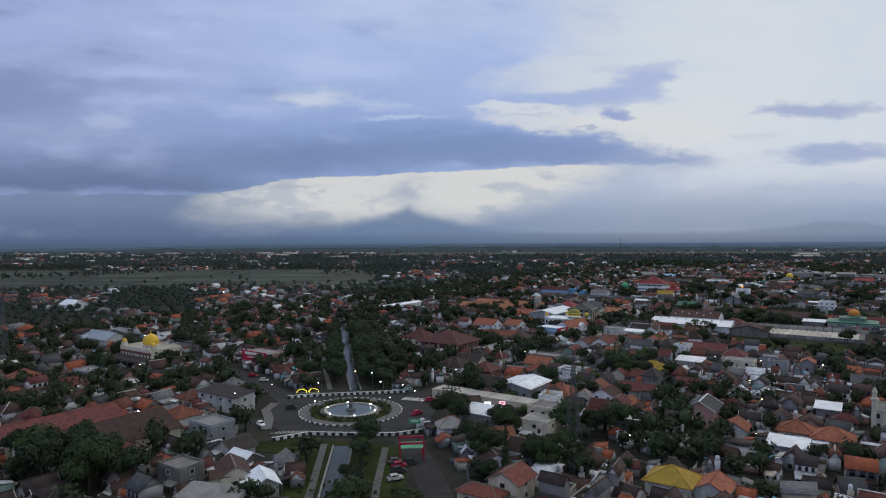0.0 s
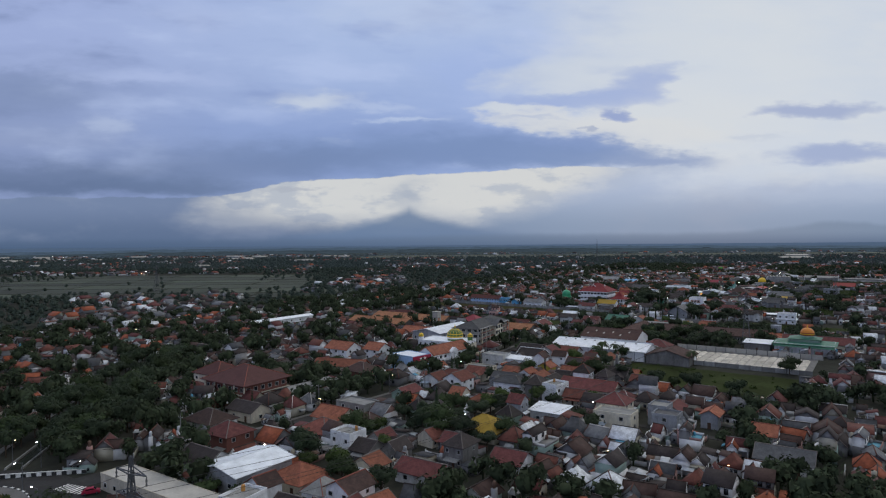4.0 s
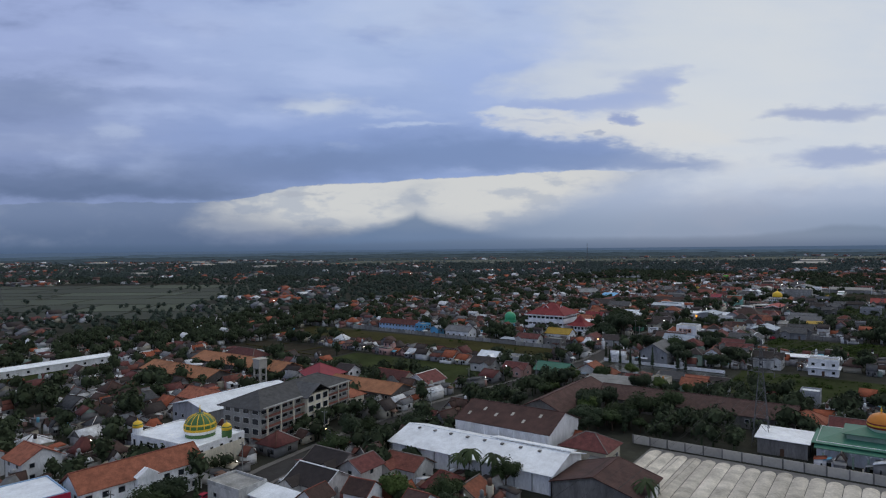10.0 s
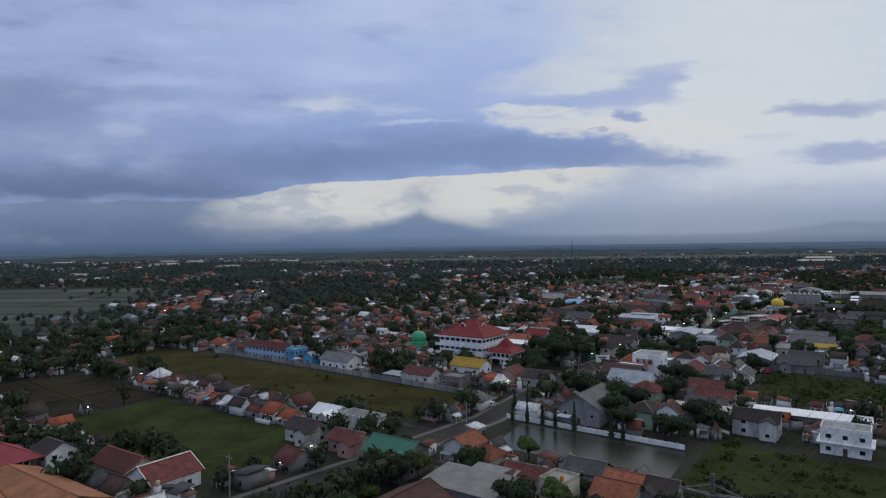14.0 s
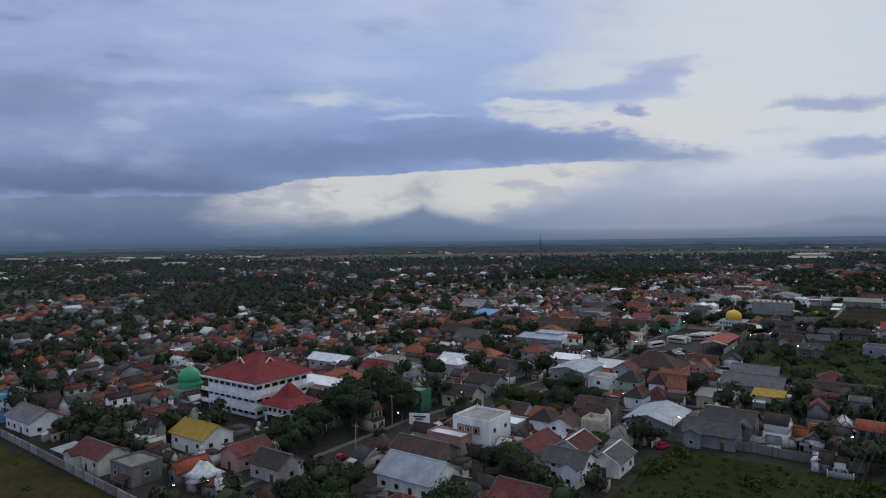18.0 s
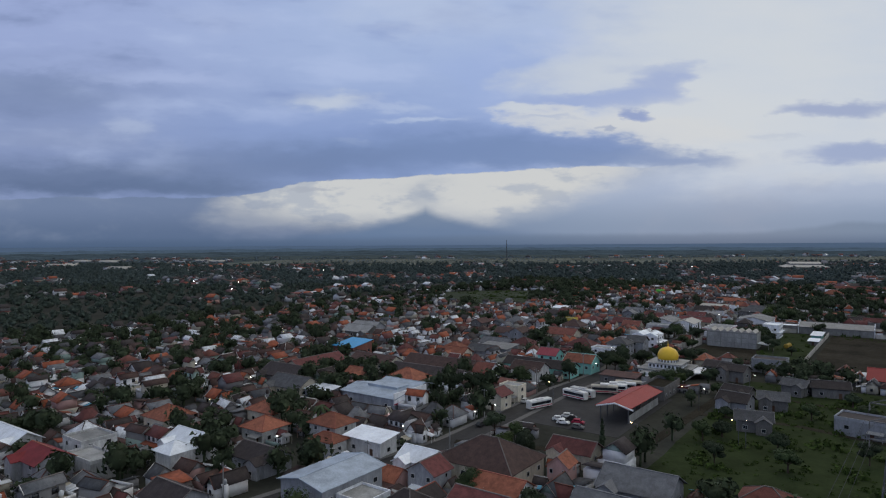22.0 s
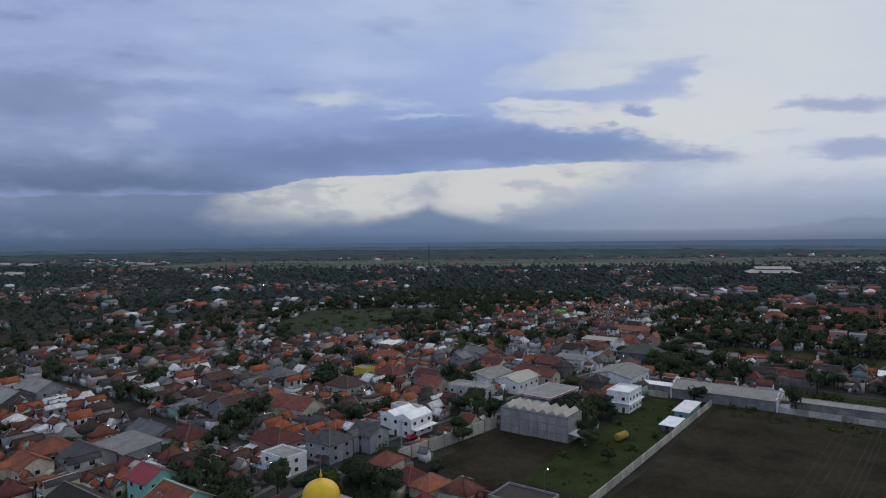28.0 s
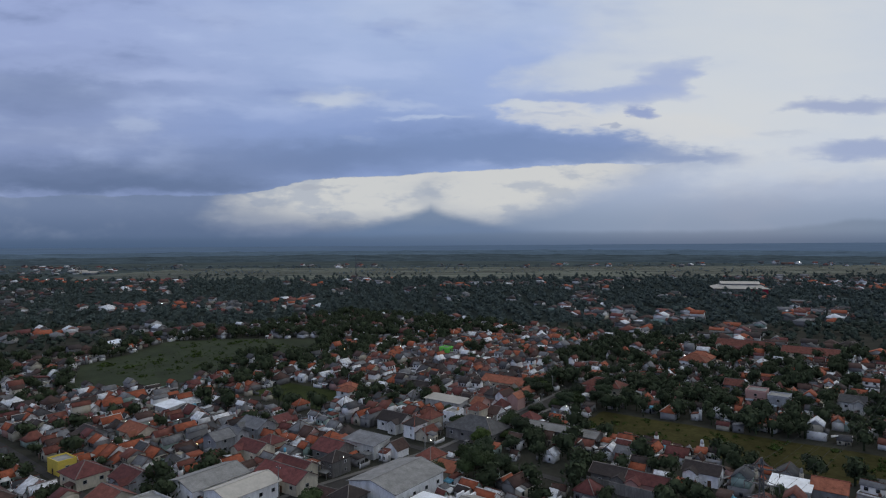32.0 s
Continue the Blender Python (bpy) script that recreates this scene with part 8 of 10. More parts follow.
B("house", "grey house with a sheet roof among close-set houses", "house", -193.8, 1172.5, -183.0, 1179.0, 5.6, "gable", "greywall", "greyroof", storeys=2, ridge="greyroof", gap=4.2, plain=True)
B("house", "cream-walled long house with a bright red roof", "house", -148.0, 1155.7, -128.0, 1164.7, 4.6, "gable", "cream", "redtile", ridge="ridge", gap=4.2, plain=True)
B("house", "white hall with a sloping roof among close-set houses", "house", -146.5, 1195.2, -131.2, 1204.2, 5.2, "shed", "white", "greyroof", ridge="greyroof", gap=4.2, plain=True)
B("house", "cream-walled small house with a scarlet hip roof", "house", -174.5, 1176.3, -166.4, 1183.7, 4.4, "hip", "cream", "redtile", ridge="ridge", gap=4.2, plain=True)
B("house", "white-walled house with a dark roof", "house", -184.5, 1280.1, -172.8, 1288.2, 4.6, "gable", "white", "darktile", ridge="ridge", gap=4.2, plain=True)
B("house", "white two-storey house with an orange roof", "house", -205.0, 1248.5, -196.9, 1255.7, 5.6, "hip", "white", "terracotta", storeys=2, ridge="ridge_red", gap=4.2, plain=True)
B("house", "bare-walled broad house with a very dark hip roof", "house", -125.6, 1232.8, -103.6, 1246.8, 4.8, "hip", "stained", "greytile", ridge="ridge", gap=4.2, plain=True)
B("house", "cream-walled house with an orange roof", "house", -197.9, 1053.4, -179.9, 1064.4, 4.4, "gable", "cream", "terracotta_old", ridge="ridge", gap=4.2, plain=True)
B("house", "grey-walled house with a brown roof", "house", -225.9, 1041.3, -213.2, 1050.3, 4.4, "gable", "greywall", "browntile", ridge="ridge", gap=4.2, plain=True)
B("house", "tall bare-walled house with a rusty roof", "house", -255.8, 1060.1, -247.7, 1071.8, 6, "gable", "stained", "brownsheet", storeys=2, ridge="brownsheet", gap=4.2, plain=True)
B("house", "pale grey house with a grey roof", "house", -196.6, 1184.2, -184.0, 1193.2, 5.4, "gable", "greywall", "greyroof", storeys=2, ridge="greyroof", gap=4.2, plain=True)
B("house", "cream-walled house with a scarlet roof", "house", -193.7, 1196.7, -186.5, 1203.9, 4.6, "gable", "cream", "redtile", storeys=2, ridge="ridge", gap=4.2, plain=True)
B("house", "cream-walled long house with a red roof", "house", -150.5, 1165.0, -135.2, 1171.5, 4.6, "gable", "cream", "redtile", ridge="ridge", gap=4.2, plain=True)
B("house", "dark house with a red roof among close-set houses", "house", -150.4, 1182.9, -138.7, 1192.8, 4.6, "gable", "stained", "redtile", ridge="ridge", gap=4.2, plain=True)
B("house", "white house with a dark roof among close-set houses", "house", -156.4, 1225.2, -143.8, 1234.2, 4.8, "gable", "white", "darktile", ridge="ridge", gap=4.2, plain=True)
B("house", "white house with an orange hip roof", "house", -211.7, 1257.0, -202.7, 1264.2, 5, "hip", "white", "terracotta", ridge="ridge_red", gap=4.2, plain=True)
B("building", "long white building with a flat pale roof", "building", -161.8, 1265.7, -141.8, 1272.7, 4.2, "shed", "white", "slab", ridge="slab", gap=4.2, plain=True)
B("house", "house with a white metal roof among close-set houses", "house", -256.8, 1182.2, -246.0, 1190.3, 4.4, "shed", "white", "whitemetal", ridge="whitemetal", gap=4.2, plain=True)
B("house", "cream-walled house with an orange roof", "house", -233.9, 1153.6, -220.4, 1162.6, 4.2, "gable", "cream", "terracotta", ridge="ridge_red", gap=4.2, plain=True)
B("house", "cream-walled house with a maroon hip roof", "house", -201.3, 1116.9, -189.6, 1127.7, 4.6, "hip", "cream", "redtile", ridge="ridge", gap=4.2, plain=True)
B("house", "grey house with a maroon roof among close-set houses", "house", -183.6, 1124.9, -171.9, 1133.9, 4.6, "gable", "greywall", "redtile", ridge="ridge", gap=4.2, plain=True)
B("house", "pale yellow flat-roofed house", "house", -217.3, 1119.6, -209.2, 1125.9, 4.6, "flat", "yellowwall", "concrete", ridge="concrete", gap=4.2, plain=True)
B("house", "grey house with a dark roof among close-set houses", "house", -241.2, 1139.0, -232.2, 1148.0, 5, "gable", "greywall", "darktile", storeys=2, ridge="ridge", gap=4.2, plain=True)
B("house", "bright lime-green two-storey house", "house", -233.8, 1373.8, -226.6, 1380.1, 6, "flat", "limewall", "concrete", storeys=2, ridge="concrete", gap=4.2, plain=True)
B("house", "cream-walled row house with orange roofs", "house", -160.4, 1314.2, -136.4, 1323.2, 4.6, "gable", "cream", "terracotta", ridge="ridge_red", gap=4.2, plain=True)
B("house", "cream-walled long low house with a rusty hip roof", "house", -112.1, 1336.3, -92.1, 1347.3, 4.4, "hip", "cream", "terracotta_old", ridge="ridge", gap=4.2, plain=True)
B("house", "white house with a broad orange hip roof", "house", -88.4, 1425.9, -73.1, 1438.5, 5.2, "hip", "white", "terracotta", ridge="ridge_red", gap=4.2, plain=True)
B("building", "cream-walled long low school block with a rusty orange roof", "building", -84.9, 1501.7, -48.9, 1513.7, 5, "gable", "cream", "terracotta_old", ridge="ridge", gap=4.2, plain=True)
B("building", "cream-walled long low school block with an orange roof", "building", -42.3, 1494.2, -10.3, 1506.2, 5, "gable", "cream", "terracotta_old", ridge="ridge", gap=4.2, plain=True)
B("house", "grey and pink two-storey house with roof terraces", "house", -37.4, 1358.6, -28.4, 1367.6, 6.4, "flat", "pinkwall", "concrete", storeys=2, ridge="concrete", gap=4.2, plain=True)
B("house", "grey two-storey house with roof terraces", "house", -26.6, 1352.6, -17.6, 1361.6, 6.4, "flat", "greywall", "concrete", storeys=2, ridge="concrete", gap=4.2, plain=True)
B("house", "grey-walled house with an orange gable", "house", -50.3, 1373.2, -42.2, 1381.3, 5.4, "gable", "greywall", "terracotta_old", storeys=2, ridge="ridge", gap=4.2, plain=True)
B("house", "low bare row house among close-set houses", "house", -57.4, 1221.2, -44.8, 1228.4, 4, "gable", "stained", "darktile", ridge="ridge", gap=4.2, plain=True)
B("house", "low brick row house with a rusty roof", "house", -45.0, 1220.7, -32.4, 1227.9, 4, "gable", "pinkwall", "redtile", ridge="ridge", gap=4.2, plain=True)
B("house", "white-edged house with dark gables", "house", -32.4, 1239.4, -21.6, 1246.6, 4.6, "gable", "white", "darktile", ridge="ridge", gap=4.2, plain=True)
B("house", "grey house with an orange roof among close-set houses", "house", 4.2, 1246.4, 13.2, 1254.5, 4.4, "gable", "greywall", "terracotta", ridge="ridge_red", gap=4.2, plain=True)
B("house", "cream-walled low house with a white roof", "house", -6.9, 1242.3, 3.9, 1249.5, 4, "shed", "cream", "whitemetal", ridge="whitemetal", gap=4.2, plain=True)
B("house", "white house with grey gables among close-set houses", "house", 1.1, 1368.9, 11.0, 1377.0, 5, "gable", "white", "greytile", ridge="ridge", gap=4.2, plain=True)
B("house", "white-roofed hall among close-set houses", "house", -459.2, 1258.1, -445.7, 1268.0, 4.6, "shed", "white", "whitemetal", ridge="whitemetal", gap=4.2, plain=True)

B("house", "cream-walled house under a broad mossy yellow hip roof", "house", -95, 295, -81, 307, 3.6, "hip", "cream", "yellowtile", ridge="yellowtile", gap=4.2, plain=True)
B("house", "tall pink-walled house with a grey stepped gable", "house", -56, 228, -46.5, 240, 6.4, "gable", "pinkwall", "greytile", along="y", storeys=2, ridge="white", gap=4.2, plain=True)
B("house", "two-storey house of red-brown tiles and white gables", "house", -106.5, 718, -97.5, 732, 4.6, "gable", "white", "redtile", along="y", ridge="ridge_red", gap=4.2, plain=True)
B("house", "white-gabled wing of a red-tiled house", "house", -96.5, 724.5, -88.5, 735, 5.4, "gable", "white", "redtile", along="y", ridge="white", gap=4.2, plain=True)
B("house", "grey-roofed house with a tall white front gable", "house", -86.5, 725, -79, 736, 4.0, "gable", "white", "greytile", along="y", ridge="white", gap=4.2, plain=True)
B("shed", "lean-to under bright blue and white sheets behind a wall", "shed", -214, 654, -204.5, 659.5, 2.6, "shed", "stained", "paleblue", rise=0.5, win="", no_door=True)
B("house", "long low house under a dull red sheet roof", "house", -33, 1013, -12, 1026, 3.8, "gable", "stained", "redmetal", ridge="redmetal", gap=4.2, plain=True)
B("house", "pale green two-storey house with a red hip roof", "house", -109, 667, -99, 676, 6.2, "hip", "greenwall", "redtile", storeys=2, ridge="ridge_red", gap=3.2, plain=True)
B("house", "broad house under a blue-grey sheet roof", "house", -78, 844, -62, 856, 4.4, "gable", "greywall", "greyroof", ridge="greyroof", gap=4.2, plain=True)
B("house", "white flat-roofed house with a roof terrace", "house", -215, 787, -204, 797, 5.6, "flat", "white", "concrete", storeys=2, ridge="concrete", gap=3.4, plain=True)
B("house", "white twin-gabled house with dark roofs", "house", -136, 414, -124, 424, 5.0, "gable", "white", "darktile", along="x", ridge="white", gap=4.2, plain=True)
B("house", "cream two-storey house with a red roof and white porch", "house", -66, 341, -56, 351, 6.0, "hip", "cream", "redtile", storeys=2, ridge="ridge", gap=3.4, plain=True)
B("house", "row of low houses under red-brown tiles", "house", -92, 368, -70, 378, 3.4, "gable", "cream", "redtile", ridge="ridge_red", gap=4.2, plain=True)
B("house", "white-walled house with a broad orange hip roof", "house", -90, 1442, -74, 1454, 4.4, "hip", "white", "terracotta", ridge="ridge_red", gap=4.2, plain=True)

# ---- trees ----
def leaf_cloud(seed, blobs, count, size):
    """Leaf sprays on and in a set of ovals, with gaps and an uneven outline."""
    r = np.random.RandomState(seed)
    n = count
    idx = r.randint(0, len(blobs), n)
    bl = np.array(blobs)[idx]
    d = r.normal(size=(n, 3))
    d /= np.linalg.norm(d, axis=1)[:, None]
    rad = (r.uniform(0.2, 1.0, n) ** 0.5 * r.uniform(0.85, 1.18, n))[:, None]
    c = bl[:, :3] + d * bl[:, 3:6] * rad
    u = np.cross(d, r.normal(size=(n, 3)))
    u /= np.linalg.norm(u, axis=1)[:, None] + 1e-6
    v = np.cross(d + r.normal(scale=0.5, size=(n, 3)), u)
    v /= np.linalg.norm(v, axis=1)[:, None] + 1e-6
    s = r.uniform(0.6, 1.3, n)[:, None] * size
    q = np.stack([c - u * s - v * s * 0.7, c + u * s - v * s * 0.4, c + v * s], 1).reshape(-1, 3)
    return q, [(3 * i, 3 * i + 1, 3 * i + 2) for i in range(n)]


def hull(m, blobs, seed, shrink=0.5, n=8):
    """Dark uneven inside of a crown."""
    rr = random.Random(seed)
    for x, y, z, a, b, c in blobs:
        prof = [(0.35, -0.9), (0.8, -0.5), (1.0, 0.0), (0.8, 0.55), (0.3, 0.95)]
        v = []
        for r, h in prof:
            for i in range(n):
                k = shrink * rr.uniform(0.75, 1.2)
                an = 2 * math.pi * i / n
                v.append((x + a * r * k * math.cos(an), y + b * r * k * math.sin(an), z + c * h * k))
        f = [(k * n + i, k * n + (i + 1) % n, (k + 1) * n + (i + 1) % n, (k + 1) * n + i) for k in range(len(prof) - 1) for i in range(n)]
        f += [tuple(range(n - 1, -1, -1)), tuple(range(4 * n, 5 * n))]
        m.add(v, f)


def broadleaf(seed, height, spread, mat, label, count=1500):
    rr = random.Random(seed)
    t = thing("tree", label, "tree", 0, 0, -50, group="garden trees of the town")
    trunk = Mesh()
    h0 = height * 0.34
    trunk.lathe([(0.32, -0.2), (0.24, 0.6), (0.19, h0), (0.1, height * 0.62)], 8)
    blobs = [(0, 0, height * 0.68, spread * 0.62, spread * 0.62, height * 0.27)]
    for i in range(6):
        a = i * 1.05 + rr.uniform(-0.3, 0.3)
        d = spread * rr.uniform(0.42, 0.62)
        zz = height * rr.uniform(0.45, 0.78)
        blobs.append((d * math.cos(a), d * math.sin(a), zz, spread * rr.uniform(0.32, 0.48), spread * rr.uniform(0.32, 0.48), height * rr.uniform(0.12, 0.19)))
        trunk.beam((0, 0, h0 * rr.uniform(0.7, 1.1)), (d * math.cos(a) * 0.9, d * math.sin(a) * 0.9, zz), 0.14)
    part("trunk", trunk, "bark", t)
    c = Mesh()
    hull(c, blobs, seed, 0.5, 5)
    v, f = leaf_cloud(seed, blobs, int(count * 1.7), 0.29)
    c.add(v.tolist(), f)
    part("crown", c, mat, t)
    return t


def palm(seed, height):
    rr = random.Random(seed)
    t = thing("palm_tree", "slender coconut palm with drooping fronds", "palm tree", 0, 0, -50, group="palms of the town")
    tr = Mesh()
    bend = rr.uniform(-1, 1)
    last = Vector((0, 0, -0.2))
    for i in range(1, 7):
        p = Vector((bend * (i / 6) ** 2, 0, height * i / 6))
        tr.beam(last, p, 0.3 - 0.02 * i)
        last = p
    part("trunk", tr, "bark", t)
    c = Mesh()
    for i in range(17):
        a = i * 2.4
        d = Vector((math.cos(a), math.sin(a), 0))
        s = Vector((-d.y, d.x, 0))
        up = rr.uniform(-0.2, 0.9)
        prev = last
        for k in range(1, 6):
            p = last + d * (0.75 * k) + Vector((0, 0, up * k * 0.5 - 0.13 * k * k))
            w = 0.45 if k < 5 else 0.15
            for sg in (-1, 1):
                c.add([prev, p, p + s * w * sg - Vector((0, 0, 0.25)), prev + s * 0.45 * sg - Vector((0, 0, 0.25))], [(0, 1, 2, 3)])
            prev = p
    part("crown", c, "leaf", t)
    return t


def conifer(seed, height, r0, label="tall dark columnar conifer"):
    rr = random.Random(seed)
    t = thing("conifer", label, "tree", 0, 0, -50, group="columnar conifers")
    part("trunk", Mesh().lathe([(0.2, -0.2), (0.15, height * 0.5), (0.04, height)], 7), "bark", t)
    blobs = []
    for i in range(7):
        k = i / 6
        rad = r0 * (1 - 0.85 * k) * rr.uniform(0.85, 1.1)
        blobs.append((0, 0, height * (0.14 + 0.8 * k), rad, rad, height * 0.1))
    c = Mesh()
    hull(c, blobs, seed, 0.75)
    v, f = leaf_cloud(seed, blobs, 300, 0.28)
    c.add(v.tolist(), f)
    part("crown", c, "leaf_dark", t)
    return t


TREES = [broadleaf(11, 8, 4.2, "leaf_dark", "dark spreading broadleaf tree with a dense crown"), broadleaf(12, 10, 5.2, "leaf", "tall broadleaf tree with a broad uneven crown", 1900),
         broadleaf(13, 6, 3.2, "leaf", "small leafy garden tree"), broadleaf(14, 7, 3.4, "leaf_light", "light green garden tree with a loose crown"),
         broadleaf(15, 9, 4.2, "leaf_dark", "dark mango tree with a heavy crown", 1700), broadleaf(16, 4.4, 2.6, "leaf_dark", "low dark bushy tree")]
PALMS = [palm(21, 10), palm(22, 8)]
CONIFERS = [conifer(31, 11, 1.7), conifer(32, 9, 1.4)]
NEAR_TREES = [0]


def plant(proto, x, y, s=1.0, rot=None, rr=random.Random(77)):
    m = pose(x, y, 0, 0, 0, rr.uniform(0, 360) if rot is None else rot) @ Matrix.Diagonal((s, s, s * rr.uniform(0.88, 1.12), 1))
    NEAR_TREES[0] += 1
    return copy_thing(proto, m)


# trees that stand out singly
def grove(*spots):
    """Single trees: x, y, kind, size."""
    for x, y, k, s in spots:
        plant(TREES[k], x, y, s)
        take(x - 3, y - 3, x + 3, y + 3)


grove((-124, 186, 1, 1.45), (-119, 183, 4, 1.2), (-100, 108, 1, 1.2), (-190, 84, 1, 1.5), (-182, 80, 4, 1.6), (-174, 88, 0, 1.5), (-166, 84, 1, 1.4), (-186, 92, 4, 1.4), (-198, 82, 0, 1.4), (-178, 96, 4, 1.2), (-160, 92, 0, 1.3), (-205, 212, 1, 1.2), (-196, 222, 4, 1.2), (-182, 226, 0, 1.2))
grove((-214, 244, 1, 1.3), (-190, 240, 4, 1.2), (-226, 232, 4, 1.2), (-236, 246, 0, 1.2), (-224, 262, 1, 1.2), (-204, 256, 4, 1.1), (-240, 272, 1, 1.2), (-131, 150, 0, 1.1), (-160, 738, 1, 1.6), (-168, 726, 4, 1.9), (-158, 716, 0, 1.6), (-172, 742, 1, 1.6), (-165, 704, 0, 1.5), (-160, 694, 0, 1.2))
grove((-112, 1012, 4, 1.2), (-122, 1004, 0, 1.2), (-118, 1018, 1, 1.1), (-104, 1014, 0, 1.1), (-130, 1000, 4, 1.1), (-88, 1198, 1, 1.35), (-92, 1208, 4, 1.4), (-84, 1205, 0, 1.35), (-79, 1084, 0, 1.0), (-82, 1090, 4, 0.9), (-100, 1106, 4, 1.0), (-96, 1112, 1, 0.9), (-132, 1098, 1, 1.0), (-137, 1094, 0, 1.1))
grove((-18, 455, 1, 1.1), (-150, 385, 1, 1.1), (-152, 392, 0, 1.1), (-146, 440, 1, 1.0), (-150, 452, 4, 1.1), (-140, 470, 0, 1.1), (-69, 1076, 5, 1.0), (-62, 398, 0, 1.0), (-54, 395, 2, 1.0), (-46, 393, 0, 1.2), (-76, 399, 4, 1.1), (-30, 396, 4, 1.0), (-150, 460, 1, 0.9), (-115, 770, 4, 1.1))
grove((-108, 775, 0, 1.2), (-100, 768, 1, 1.0), (-105, 715, 3, 1.3), (-99, 711, 3, 1.2), (-106, 706, 0, 1.1))
grove((-137, 956, 4, 1.0), (-137, 936, 0, 0.9), (-150, 938, 1, 0.9), (-128, 985, 1, 1.1), (-134, 990, 4, 1.1), (-158, 913, 0, 1.1), (-163, 908, 4, 1.0), (-204, 905, 4, 0.9), (-186, 899, 0, 0.9))
grove((-70, 905, 2, 1.0), (-66, 912, 5, 1.2), (-46, 948, 2, 1.0), (-50, 908, 5, 1.3), (-30, 955, 2, 1.1), (-36, 975, 5, 1.2), (-70, 935, 5, 1.0), (-28, 908, 0, 0.8), (-80, 967, 2, 0.9), (-22, 985, 0, 0.9), (-45, 890, 2, 1.1), (-62, 885, 0, 0.8))
for k, (x, y) in enumerate([(-130, 148), (-126, 143), (-123, 138), (-119, 134), (-116, 128), (-112, 122), (-106, 116), (-100, 110)]):
    plant(TREES[(1, 3, 0, 5, 2, 4, 0, 1)[k]], x, y, 0.85)
    take(x - 2, y - 2, x + 2, y + 2)
for k in range(17):
    for o, j in ((-6.5, 0), (6.0, 3), (12.5, 1)):
        x, y = -192 - k * 6.8 + o * 0.72, 211 + k * 6.9 + o * 0.69
        plant(TREES[(4, 0, 1, 4, 0)[(k + j) % 5]], x, y, 1.0 + 0.05 * ((k * 3 + j) % 6))
        take(x - 2.5, y - 2.5, x + 2.5, y + 2.5)
for x, y in ((-147, 352), (-148, 372), (-149, 378), (-148, 397), (-133, 624), (-128, 625), (-123, 626), (-118, 625), (-112, 626), (-100, 626), (-96, 625), (-127, 1092), (-124, 1096), (-126, 1100), (-122, 1104), (-141, 640), (-139, 646), (-189, 270), (-178, 272), (-171, 276), (-205, 276)):
    plant(CONIFERS[int(x + y) % 2], x, y, 0.9)
    take(x - 1, y - 1, x + 1, y + 1)
for x, y in ((-108, 447), (-103, 445), (-98, 448), (-60, 455), (-171, 845)):
    plant(PALMS[int(x + y) % 2], x, y, 0.9)


